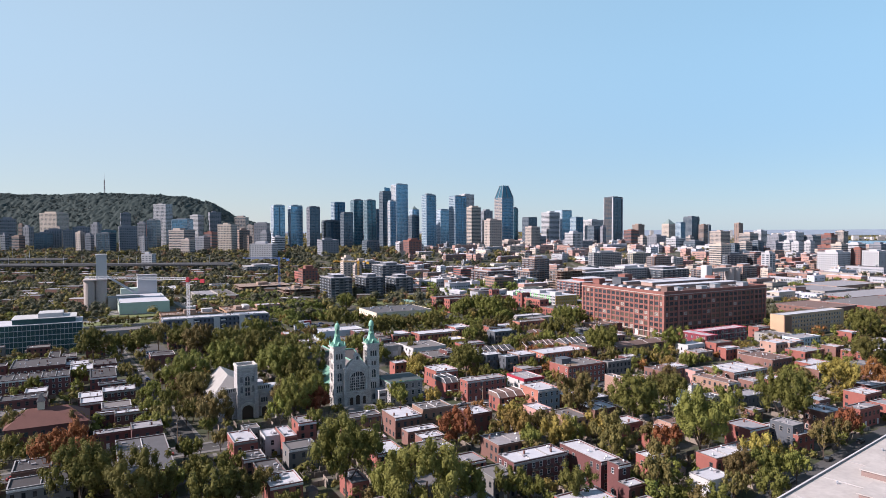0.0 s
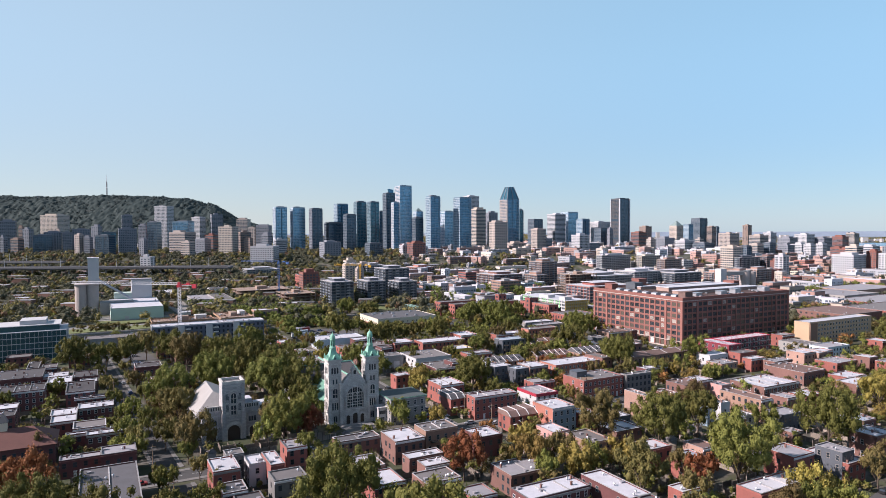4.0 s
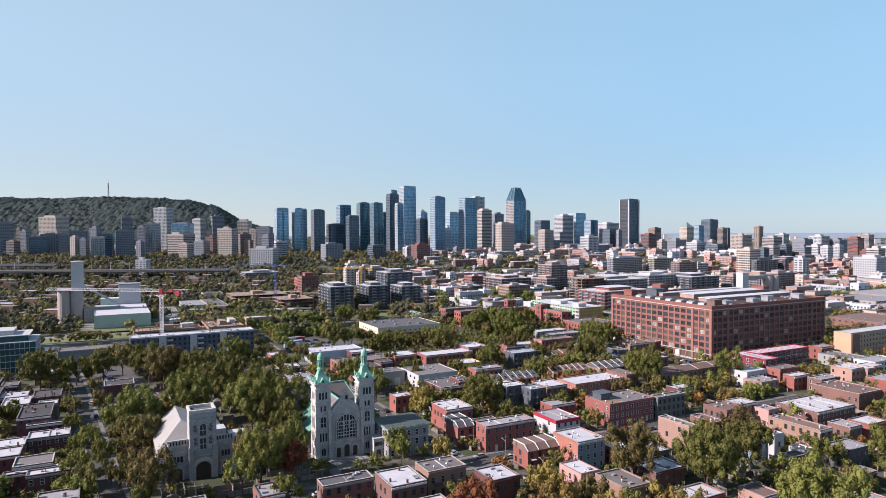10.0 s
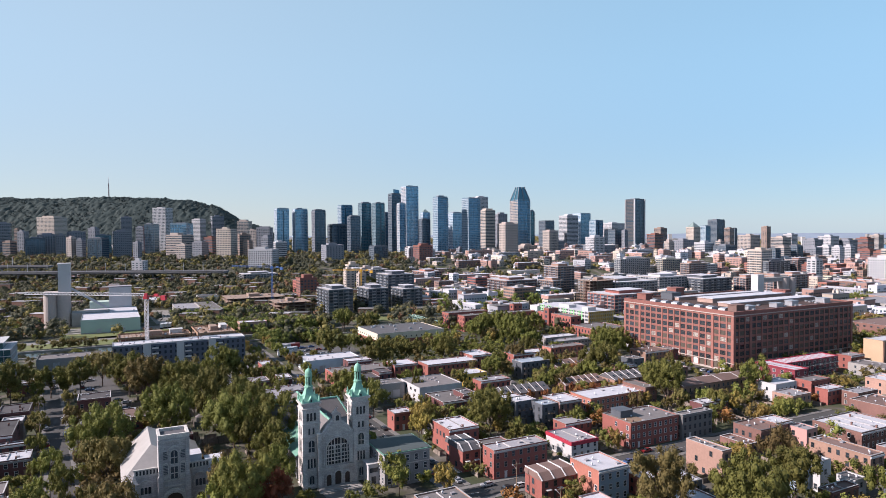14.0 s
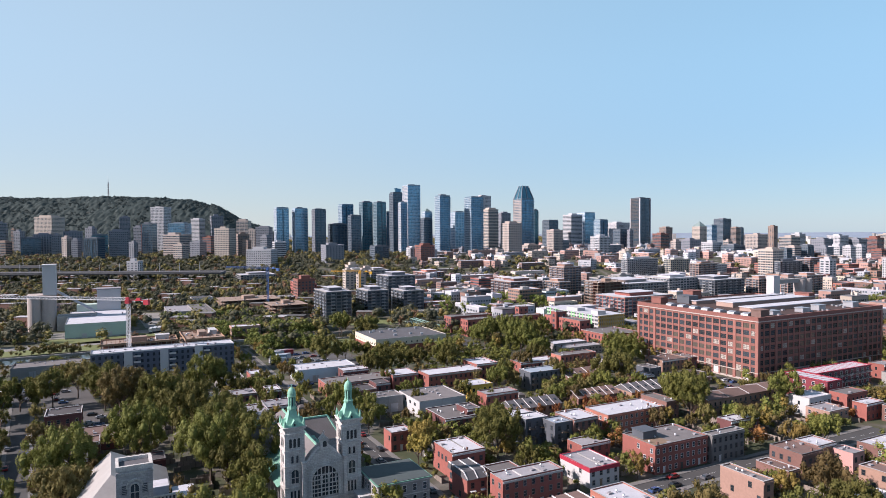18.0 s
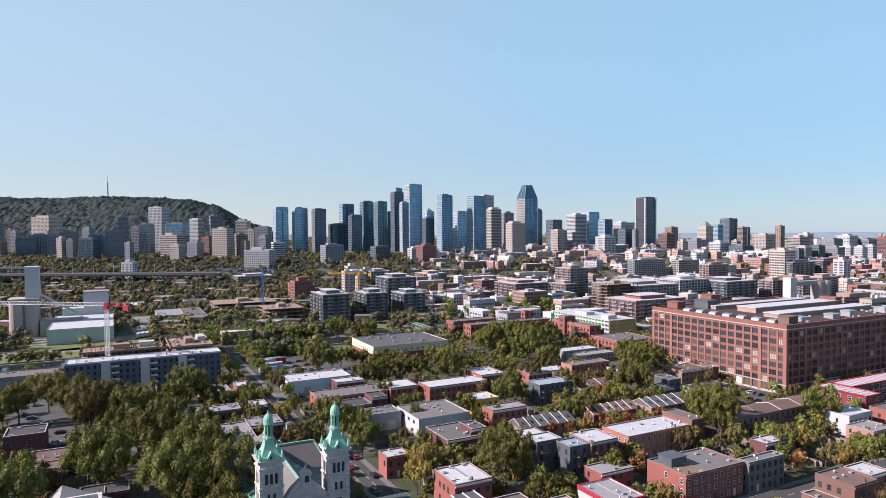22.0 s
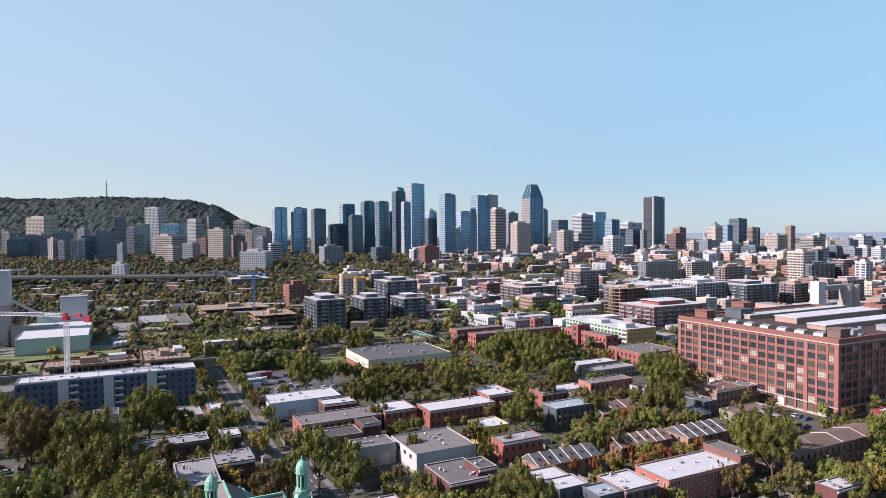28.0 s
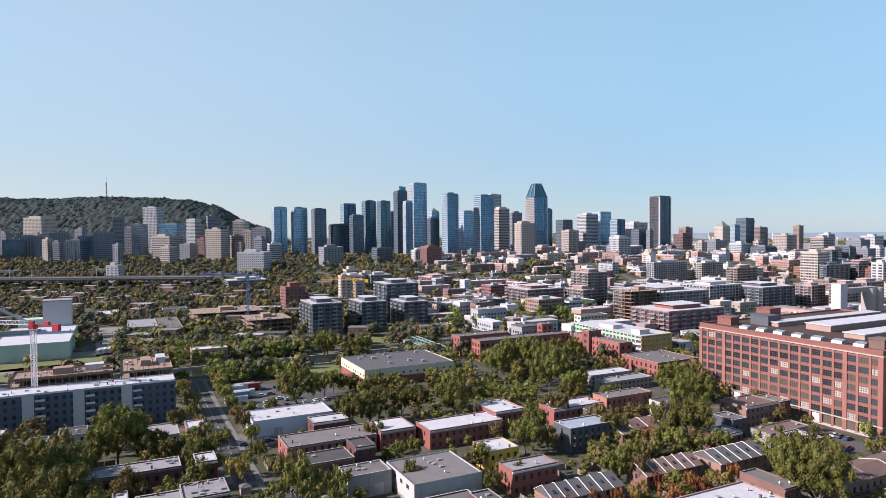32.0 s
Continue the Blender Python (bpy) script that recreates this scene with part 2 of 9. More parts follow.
class Shape:
    """Collects faces for one mesh."""

    def __init__(self):
        self.v, self.f, self.cut = [], [], None

    def box(self, x0, y0, z0, x1, y1, z1):
        b = len(self.v)
        self.v += [(x0, y0, z0), (x1, y0, z0), (x1, y1, z0), (x0, y1, z0), (x0, y0, z1), (x1, y0, z1), (x1, y1, z1), (x0, y1, z1)]
        self.f += [(b, b + 3, b + 2, b + 1), (b + 4, b + 5, b + 6, b + 7), (b, b + 1, b + 5, b + 4), (b + 1, b + 2, b + 6, b + 5),
                   (b + 2, b + 3, b + 7, b + 6), (b + 3, b, b + 4, b + 7)]
        return self

    def ring(self, x0, y0, z0, x1, y1, z1, t):
        """Four walls of thickness t round a rectangle."""
        self.box(x0, y0, z0, x1, y0 + t, z1), self.box(x0, y1 - t, z0, x1, y1, z1)
        self.box(x0, y0 + t, z0, x0 + t, y1 - t, z1), self.box(x1 - t, y0 + t, z0, x1, y1 - t, z1)
        return self

    def prism(self, poly, z0, z1, top=None):
        """A polygon drawn up from z0 to z1; top: scale of the upper ring about the polygon's middle."""
        b, k = len(self.v), len(poly)
        cx, cy = sum(p[0] for p in poly) / k, sum(p[1] for p in poly) / k
        s = 1 if top is None else top
        self.v += [(p[0], p[1], z0) for p in poly] + [(cx + (p[0] - cx) * s, cy + (p[1] - cy) * s, z1) for p in poly]
        self.f += [tuple(b + i for i in reversed(range(k))), tuple(b + k + i for i in range(k))]
        self.f += [(b + i, b + (i + 1) % k, b + k + (i + 1) % k, b + k + i) for i in range(k)]
        return self

    def cyl(self, x, y, z0, z1, r0, r1=None, n=10):
        return self.prism([(x + r0 * math.cos(2 * math.pi * i / n), y + r0 * math.sin(2 * math.pi * i / n)) for i in range(n)], z0, z1, None if r1 is None else r1 / r0)

    def lathe(self, x, y, prof, n=8, turn=0.0):
        """A profile of (radius, height) turned about a vertical axis."""
        b = len(self.v)
        for r, z in prof:
            self.v += [(x + r * math.cos(turn + 2 * math.pi * i / n), y + r * math.sin(turn + 2 * math.pi * i / n), z) for i in range(n)]
        for j in range(len(prof) - 1):
            for i in range(n):
                a, c = b + j * n + i, b + j * n + (i + 1) % n
                self.f.append((a, c, c + n, a + n))
        self.f.append(tuple(b + (len(prof) - 1) * n + i for i in range(n)))
        return self

    def wall_poly(self, poly, y0, y1):
        """A polygon in x and z drawn along y."""
        b, k = len(self.v), len(poly)
        self.v += [(p[0], y0, p[1]) for p in poly] + [(p[0], y1, p[1]) for p in poly]
        self.f += [tuple(b + i for i in range(k)), tuple(b + k + i for i in reversed(range(k)))]
        self.f += [(b + (i + 1) % k, b + i, b + k + i, b + k + (i + 1) % k) for i in range(k)]
        return self

    def beam(self, a, c, w):
        """A square bar from a to c."""
        a, c = Vector(a), Vector(c)
        d = (c - a).normalized()
        s = d.cross(Vector((0, 0, 1)) if abs(d.z) < 0.9 else Vector((1, 0, 0))).normalized() * w / 2
        u = d.cross(s).normalized() * w / 2
        b = len(self.v)
        for p in (a, c):
            self.v += [tuple(p + s + u), tuple(p - s + u), tuple(p - s - u), tuple(p + s - u)]
        self.f += [(b, b + 1, b + 2, b + 3), (b + 7, b + 6, b + 5, b + 4)] + [(b + i, b + 4 + i, b + 4 + (i + 1) % 4, b + (i + 1) % 4) for i in range(4)]
        return self

    def mark(self):
        """Faces added from here on take the second material."""
        self.cut = len(self.f)
        return self

    def mesh(self, name):
        me = bpy.data.meshes.new(name)
        me.from_pydata(self.v, [], self.f)
        if self.cut is not None:
            me.polygons.foreach_set("material_index", [int(i >= self.cut) for i in range(len(self.f))])
        return me


MESH = {}


def shared(key, make):
    if key not in MESH:
        MESH[key] = make().mesh(key if isinstance(key, str) else key[0])
    return MESH[key]


def part(name, shape, material, parent=None, label="", at=None, second=None):
    """Links a shape (or a shared mesh) as one mesh object under its thing. second: the material of the faces past shape.mark."""
    me = shape.mesh(name) if isinstance(shape, Shape) else shape
    if not me.materials:
        me.materials.append(material)
        if second is not None:
            me.materials.append(second)
    ob = new(name, me)
    if me.materials[0] is not material:
        ob.material_slots[0].link = "OBJECT"
        ob.material_slots[0].material = material
    if at is not None:
        ob.matrix_basis = at
    if parent is not None:
        ob.parent = parent
    if label:
        ob["label"] = label
    return ob


def thing(name, x, y, z=0.0, rz=None, label="", category="", group="", kind=""):
    ob = new(name)
    ob.matrix_basis = pose(x, y, z, 0, 0, math.degrees(GRID) if rz is None else rz)
    ob.empty_display_size = 1
    return tagged(ob, label, category, group, kind)


FACE = {"front": lambda s, z, lu, lv: pose(s, 0, z), "back": lambda s, z, lu, lv: pose(lu - s, lv, z, 0, 0, 180),
        "left": lambda s, z, lu, lv: pose(0, lv - s, z, 0, 0, -90), "right": lambda s, z, lu, lv: pose(lu, s, z, 0, 0, 90)}


def sash(xs, zs, front, back, rim=.1):
    """A window as one piece: bars with panes set back between them. xs, zs: pairs of pane edges; panes take the second material."""
    s = Shape()
    gx = [xs[0][0] - rim] + [k for p in xs for k in p] + [xs[-1][1] + rim]
    gz = [zs[0][0] - rim] + [k for p in zs for k in p] + [zs[-1][1] + rim]
    nx, nz = len(gx), len(gz)
    s.v = [(x, front, z) for z in gz for x in gx]
    panes = []
    for j in range(nz - 1):
        for i in range(nx - 1):
            q = [j * nx + i, j * nx + i + 1, (j + 1) * nx + i + 1, (j + 1) * nx + i]
            if i % 2 and j % 2:
                b = len(s.v)
                s.v += [(s.v[k][0], back, s.v[k][2]) for k in q]
                s.f += [(q[k], q[(k + 1) % 4], b + (k + 1) % 4, b + k) for k in range(4)]
                panes.append((b, b + 1, b + 2, b + 3))
            else:
                s.f.append(tuple(q))
    b = len(s.v)
    ring = [0, nx - 1, nz * nx - 1, (nz - 1) * nx]
    s.v += [(s.v[k][0], max(back, 0), s.v[k][2]) for k in ring]
    edge = [list(range(nx)), [j * nx + nx - 1 for j in range(nz)], [nz * nx - 1 - i for i in range(nx)], [(nz - 1 - j) * nx for j in range(nz)]]
    for k in range(4):
        s.f.append(tuple(edge[k]) + (b + (k + 1) % 4, b + k))
    s.mark()
    s.f += panes
    return s


def window(parent, m, w=1.0, h=1.6, frame_mat=None):
    """A framed window with its panes, set on a wall at m (its sill's middle, looking along -y)."""
    mid = h * .5
    return part("window", shared(("window", w, round(h, 2)), lambda: sash([(-w / 2, w / 2)], [(0, mid - .04), (mid + .04, h)], -.08, -.02)), frame_mat or FRAME, parent, at=m, second=GLASS)


def door(parent, m, material):
    ob = part("door", shared("door", lambda: Shape().box(-.5, -.06, 0, .5, 0, 2.1).box(-.62, -.1, 2.1, .62, 0, 2.3)), material, parent, at=m)
    return ob


def balcony(parent, m, w, d=1.4, material=None):
    def make():
        s = Shape().box(-w / 2, -d, 0, w / 2, 0, .16).mark()
        k, e = w / 2, w / 2 - .05
        for z0, z1 in ((.2, .5), (.92, 1.05)):      # rails that run round three sides
            s.prism([(-k, 0), (-k, -d), (k, -d), (k, 0), (e, 0), (e, -d + .05), (-e, -d + .05), (-e, 0)], z0, z1)
        s.box(-k, -d, .16, -k + .06, -d + .06, 1.0).box(k - .06, -d, .16, k, -d + .06, 1.0)
        return s
    return part("balcony", shared(("balcony", round(w, 1)), make), material or WOOD, parent, at=m, second=DARKMETAL)


RNG = random.Random(7)
ROOFWORD = {"white": "white flat", "grey": "grey flat", "gravel": "gravelled flat", "slate": "dark flat", "tar": "black flat", "brown": "brown", "blue": "blue-grey flat"}
WALLWORD = {"brick_red": "red brick", "brick_orange": "orange brick", "brick_brown": "brown brick", "brick_wine": "dark red brick", "brick_pink": "pale pink brick",
            "brick_tan": "tan brick", "pink": "pink rendered", "white": "white clad", "cream": "cream rendered", "yellow": "yellow clad", "slate": "dark grey clad",
            "blue": "blue-grey clad", "paleblue": "pale blue panelled", "green": "pale green panelled", "concrete": "bare concrete", "stone": "grey stone"}


def claim(x, y, lu, lv):
    u, v = uv(x, y)
    TAKEN.append((u, v, u + lu, v + lv))
    return u, v


def openings(h, lu, lv, hgt, storeys, sides, w=1.0, wh=1.6, frame_mat=None, doors=True, plain=False):
    fh = hgt / storeys
    if frame_mat is None:
        frame_mat = RNG.choice((DARKFRAME, DARKFRAME, GREYFRAME, FRAME))
    far = h.location.y > 390 or plain
    if far:             # small and distant: the windows of one house as one part
        s = Shape()
        for side in sides:
            length = lu if side in ("front", "back") else lv
            n = max(1, int(length / 2.7))
            for k in range(storeys):
                for i in range(n):
                    a = (i + .5) * length / n
                    if side == "front":
                        s.box(a - w / 2, -.05, k * fh + .85, a + w / 2, .02, k * fh + .85 + min(wh, fh - 1.3))
                    elif side == "left" and i % 2:
                        s.box(-.05, a - w / 2, k * fh + .85, .02, a + w / 2, k * fh + .85 + min(wh, fh - 1.3))
                    elif side == "right" and i % 2:
                        s.box(lu - .02, a - w / 2, k * fh + .85, lu + .05, a + w / 2, k * fh + .85 + min(wh, fh - 1.3))
        if s.f:
            tagged(part("glazing", s, GLASS, h), kind="stuff")
        return
    for side in sides:
        length = lu if side in ("front", "back") else lv
        n = max(1, int(length / 2.7))
        for k in range(storeys):
            for i in range(n):
                if RNG.random() < (0.0 if side == "front" else 0.45):
                    continue
                s = (i + .5) * length / n + RNG.uniform(-.1, .1)
                if k == 0 and doors and side == "front" and i % 3 == 1:
                    door(h, FACE[side](s, 0.15, lu, lv), RNG.choice((FRAME, DARKFRAME, WOOD)))
                else:
                    window(h, FACE[side](s, k * fh + .85, lu, lv), w, min(wh, fh - 1.3), frame_mat)


def roof_clutter(h, lu, lv, hgt, n):
    for i in range(n):
        x, y = RNG.uniform(.8, max(.9, lu - .8)), RNG.uniform(.8, max(.9, lv - .8))
        k = RNG.random()
        if k < .5:
            part("roof_vent", shared("roof_vent", lambda: Shape().cyl(0, 0, 0, .7, .2, n=8).cyl(0, 0, .6, .95, .4, .18, n=8)), METAL, h, at=pose(x, y, hgt))
        elif k < .64:
            part("chimney", shared("chimney", lambda: Shape().box(-.26, -.26, 0, .26, .26, 1.0).box(-.32, -.32, .92, .32, .32, 1.06)), WALL["brick_brown"], h, at=pose(x, y, hgt))
        else:
            part("roof_hatch", shared("roof_hatch", lambda: Shape().box(-.6, -.5, 0, .6, .5, .4).box(-.65, -.55, .4, .65, .55, .48)), ROOF["grey"], h, at=pose(x, y, hgt))


def flat_roof(h, lu, lv, hgt, roof, wall, cap=None):
    part("roof", Shape().box(.25, .25, hgt - .3, lu - .25, lv - .25, hgt), ROOF[roof], h)
    part("parapet", Shape().ring(0, 0, hgt - .3, lu, lv, hgt + .35, .25), wall, h)
    part("coping", Shape().ring(-.06, -.06, hgt + .35, lu + .06, lv + .06, hgt + .43, .37), cap or TRIM, h)


def house(x, y, lu, lv, hgt, wall="brick_red", roof="white", front=None, storeys=2, trim=None, balcony_=0, **extra):
    """A flat-roofed row house or small apartment building."""
    u, v = claim(x, y, lu, lv)
    wl = WALL[wall]
    h = thing("house", x, y, label="%s house with a %s roof, %d storeys" % (WALLWORD[wall], ROOFWORD[roof], storeys), category="house")
    part("wall", Shape().box(0, 0, -.3, lu, lv, hgt - .3), wl, h)
    if front:
        part("front_cladding", Shape().box(-.01, -.018, 0, lu, -.003, hgt + .3), WALL[front], h, "blue-grey cladding")
    flat_roof(h, lu, lv, hgt, roof, wl, REDTRIM if trim else None)
    if trim:
        part("fascia", Shape().ring(-.15, -.15, hgt - .9, lu + .15, lv + .15, hgt + .3, .14), REDTRIM, h, "red fascia band")
    elif wall.startswith("brick") or wall == "stone":
        part("cornice", Shape().box(-.02, -.3, hgt - .45, lu + .02, -.003, hgt - .05).box(-.02, -.2, hgt - .7, lu + .02, -.003, hgt - .45), RNG.choice((TRIM, wl, FRAME)), h)
    openings(h, lu, lv, hgt - .4, storeys, ("front", "left") if u > 25 else ("front", "right"), plain=extra.get("plain", False))
    if balcony_ or extra.get("balcony"):
        fh = (hgt - .4) / storeys
        for k in range(1, storeys):
            for i in range(max(1, int(lu / 5))):
                balcony(h, pose((i + .5) * lu / max(1, int(lu / 5)), -.01, k * fh + .1), 2.6)
    if lu > 12 and y < 330 and not extra.get("deck"):       # party walls that show on the roof
        for i in range(1, int(lu / 6)):
            part("party_wall", shared(("party_wall", round(lv)), lambda: Shape().box(-.14, .25, 0, .14, round(lv) - 1.2, .32)), TRIM, h, at=pose(i * lu / int(lu / 6), 0, hgt))
    if extra.get("deck"):
        part("roof_deck", Shape().box(1, 1, hgt, lu * .35, lv - 3, hgt + .2), WOOD, h, "wooden roof terrace")
        part("roof_cabin", Shape().box(1.5, lv * .45, hgt + .2, lu * .35 - 1, lv * .8, hgt + 2.8).box(1.2, lv * .43, hgt + 2.8, lu * .35 - .7, lv * .82, hgt + 3), WALL["slate"], h)
    roof_clutter(h, lu, lv, hgt, extra.get("vents", 2 + int(lu * lv / (42 if y < 390 else 110))))
    return h


def warehouse(x, y, lu, lv, hgt, wall="concrete", roof="gravel"):
    claim(x, y, lu, lv)
    wl = WALL[wall]
    h = thing("warehouse", x, y, label="low %s warehouse with a %s roof" % (WALLWORD[wall], ROOFWORD[roof]), category="warehouse")
    part("wall", Shape().box(0, 0, -.3, lu, lv, hgt - .3), wl, h)
    flat_roof(h, lu, lv, hgt, roof, wl)
    part("plinth", Shape().ring(-.08, -.08, -.2, lu + .08, lv + .08, 1.0, .078), WALL["concrete"], h)
    n = int(lu / 4)
    for i in range(n):
        part("pilaster", shared(("pilaster", hgt), lambda: Shape().box(-.15, -.12, 0, .15, -.004, hgt)), wl, h, at=pose((i + .5) * lu / n, 0, 0))
    for i in range(2):
        part("loading_door", shared("loading_door", lambda: Shape().box(-1.7, -.08, 0, 1.7, 0, 3.6).box(-1.85, -.12, 3.6, 1.85, 0, 3.8)), METAL, h, at=pose(lu * (.3 + .4 * i), -.002, .1))
    for i in range(int(lv / 5)):
        window(h, FACE["left"]((i + .5) * 5, hgt - 2.4, lu, lv), 1.6, 1.1, DARKFRAME)
    roof_clutter(h, lu, lv, hgt, 6)
    return h


def mansard_row(x, y, lu, lv, hgt, wall="brick_red", roof="brown", units=3):
    """Brick houses under one low sloped roof with white party walls."""
    claim(x, y, lu, lv)
    h = thing("row_house", x, y, label="%s row under a sloped %s roof" % (WALLWORD[wall], "brown" if roof == "brown" else "dark slate"), category="house")
    e = hgt - 1.8
    part("wall", Shape().box(0, 0, -.3, lu, lv, e), WALL[wall], h)
    b = Shape()
    o = .35
    b.v = [(-o, -o, e), (lu + o, -o, e), (lu + o, lv + o, e), (-o, lv + o, e), (0, 2.2, hgt), (lu, 2.2, hgt), (lu, lv, hgt), (0, lv, hgt)]
    b.f = [(0, 3, 2, 1), (4, 5, 6, 7), (0, 1, 5, 4), (1, 2, 6, 5), (2, 3, 7, 6), (3, 0, 4, 7)]
    part("roof", b, ROOF[roof], h)
    for i in range(units + 1):
        xx = i * lu / units
        part("party_wall", Shape().beam((xx, -.3, e + .12), (xx, 2.2, hgt + .1), .3).beam((xx, 2.2, hgt + .1), (xx, lv, hgt + .1), .3), FRAME, h, "white capping")
    openings(h, lu, lv, e, 2, ("front", "left"))
    for i in range(units):
        part("door_canopy", shared("door_canopy", lambda: Shape().box(-.9, -1.1, 0, .9, 0, .14)), FRAME, h, at=pose((i + .5) * lu / units, -.01, e * .5 + .1))
    return h


def gable_row(x, y, lu, lv, hgt, wall="brick_brown", roof="slate", units=5):
    """A stepped terrace of town houses, each with a pitched roof between white party walls."""
    claim(x, y, lu, lv)
    w = lu / units
    for i in range(units):
        h = thing("town_house", x + UX * w * i, y + UY * w * i, label="%s town house with a steep %s roof" % (WALLWORD[wall], "grey" if roof == "slate" else "brown"), category="house", group="terrace of town houses")
        e = hgt - 2.6
        part("wall", Shape().box(0, 0, -.3, w, lv, e), WALL[wall], h)
        r = Shape()
        r.v = [(.12, -.35, e), (w - .12, -.35, e), (w - .12, lv + .35, e), (.12, lv + .35, e), (.12, lv * .62, hgt), (w - .12, lv * .62, hgt)]
        r.f = [(0, 3, 2, 1), (0, 1, 5, 4), (2, 3, 4, 5), (1, 2, 5), (3, 0, 4)]
        part("roof", r, ROOF[roof], h)
        part("party_wall", Shape().beam((0, -.4, e + .15), (0, lv * .62, hgt + .15), .22).beam((0, lv * .62, hgt + .15), (0, lv + .4, e + .15), .16), FRAME, h, "white capping")
        openings(h, w, lv, e, 2, ("front",) + (("left",) if i == 0 else ()))
        part("skylight", shared("skylight", lambda: Shape().box(-.45, -.6, -.2, .45, .6, .35)), GLASS, h, at=pose(w / 2, lv * .3, e + 1.2, 20))


def ridge_row(x, y, lu, lv, hgt, wall="brick_tan", roof="brown", units=4):
    """Three-storey housing with a low pitched roof and rear balconies."""
    claim(x, y, lu, lv)
    w = lu / units
    for i in range(units):
        h = thing("town_house", x + UX * w * i, y + UY * w * i, label="brown brick town house with low brown roof and balconies", category="house", group="row with brown roofs")
        e = hgt - 1.6
        part("wall", Shape().box(0, 0, -.3, w, lv, e), WALL[wall], h)
        r = Shape()
        r.v = [(0, -.5, e), (w, -.5, e), (w, lv + .5, e), (0, lv + .5, e), (0, lv * .5, hgt), (w, lv * .5, hgt)]
        r.f = [(0, 3, 2, 1), (0, 1, 5, 4), (2, 3, 4, 5), (1, 2, 5), (3, 0, 4)]
        part("roof", r, ROOF[roof], h)
        part("gable_capping", Shape().beam((.1, -.5, e + .12), (.1, lv * .5, hgt + .12), .25).beam((.1, lv * .5, hgt + .12), (.1, lv + .5, e + .12), .25), TRIM, h)
        openings(h, w, lv, e, 2, ("front", "left") if i == 0 else ("front",))
        for k in (0, 1):
            balcony(h, pose(w * (.3 + .4 * k), -.01, e * .5 + .1), 2.6)

# ---- larger buildings ----
def facade_panes(s, lu, lv, z0, z1, floors, pitch, fill=.62, tall=.58, out=.06, sides=("front", "left", "right", "back"), thin=False):
    """Window panes standing a little proud of all walls, joined."""
    fh = (z1 - z0) / floors
    for side in sides:
        length = lu if side in ("front", "back") else lv
        n = max(1, int(length / pitch))
        w = length / n * fill
        for k in range(floors):
            za, zb = z0 + fh * (k + .5 - tall / 2), z0 + fh * (k + .5 + tall / 2)
            for i in range(n):
                c = (i + .5) * length / n
                if thin:
                    b = len(s.v)
                    p, r = c - w / 2, c + w / 2
                    if side == "front":
                        s.v += [(p, -out, za), (r, -out, za), (r, -out, zb), (p, -out, zb)]
                    elif side == "left":
                        s.v += [(-out, r, za), (-out, p, za), (-out, p, zb), (-out, r, zb)]
                    else:
                        s.v += [(lu + out, p, za), (lu + out, r, za), (lu + out, r, zb), (lu + out, p, zb)]
                    s.f.append((b, b + 1, b + 2, b + 3))
                elif side == "front":
                    s.box(c - w / 2, -out, za, c + w / 2, .02, zb)
                elif side == "back":
                    s.box(c - w / 2, lv - .02, za, c + w / 2, lv + out, zb)
                elif side == "left":
                    s.box(-out, c - w / 2, za, .02, c + w / 2, zb)
                else:
                    s.box(lu - .02, c - w / 2, za, lu + out, c + w / 2, zb)
    return s


def grid_windows(h, lu, lv, z0, z1, floors, pitch, w, wh, sides, frame_mat=None):
    """Separate windows, one object each, in rows."""
    fh = (z1 - z0) / floors
    if h.location.y > 430:
        s = facade_panes(Shape(), lu, lv, z0, z1, floors, pitch, w / pitch, wh / fh, .06, sides)
        tagged(part("glazing", s, GLASS, h), kind="stuff")
        return
    for side in sides:
        length = lu if side in ("front", "back") else lv
        n = max(1, int(length / pitch))
        for k in range(floors):
            for i in range(n):
                window(h, FACE[side]((i + .5) * length / n, z0 + k * fh + (fh - wh) * .45, lu, lv), w, wh, frame_mat)


def gym(x, y, lu, lv, hgt):
    claim(x, y, lu, lv)
    h = thing("sports_hall", x, y, label="low cream and red brick hall with a grey gravel roof", category="hall")
    part("wall", Shape().box(0, 0, -.3, lu, lv, hgt * .5), WALL["brick_red"], h)
    part("upper_wall", Shape().box(-.1, -.1, hgt * .5, lu + .1, lv + .1, hgt - .3), WALL["cream"], h, "cream upper wall")
    flat_roof(h, lu, lv, hgt, "slate", WALL["cream"])
    for side, length in (("front", lu), ("left", lv)):
        for i in range(int(length / 4)):
            part("clerestory", shared("clerestory", lambda: Shape().box(-.45, -.16, 0, .45, 0, 1.1)), GLASS, h, at=FACE[side]((i + .5) * 4, hgt * .5 + 1.1, lu, lv))
    for i in range(9):
        part("roof_unit", shared("roof_unit", lambda: Shape().box(-.9, -.7, 0, .9, .7, 1.1).box(-1, -.8, 1.1, 1, .8, 1.2)), METAL, h, at=pose(RNG.uniform(3, lu - 3), RNG.uniform(3, lv - 3), hgt))


def school(x, y, lu, lv, hgt):
    claim(x, y, lu, lv)
    h = thing("brick_mill", x, y, label="old red brick mill block with rows of small windows", category="factory")
    part("wall", Shape().box(0, 0, -.3, lu, lv, hgt - .3), WALL["brick_red"], h)
    flat_roof(h, lu, lv, hgt, "gravel", WALL["brick_red"])
    grid_windows(h, lu, lv, .6, hgt - .8, max(2, round(hgt / 3.8)), 3.6, 1.3, 2.0, ("front", "left"), DARKFRAME)
    roof_clutter(h, lu, lv, hgt, 6)


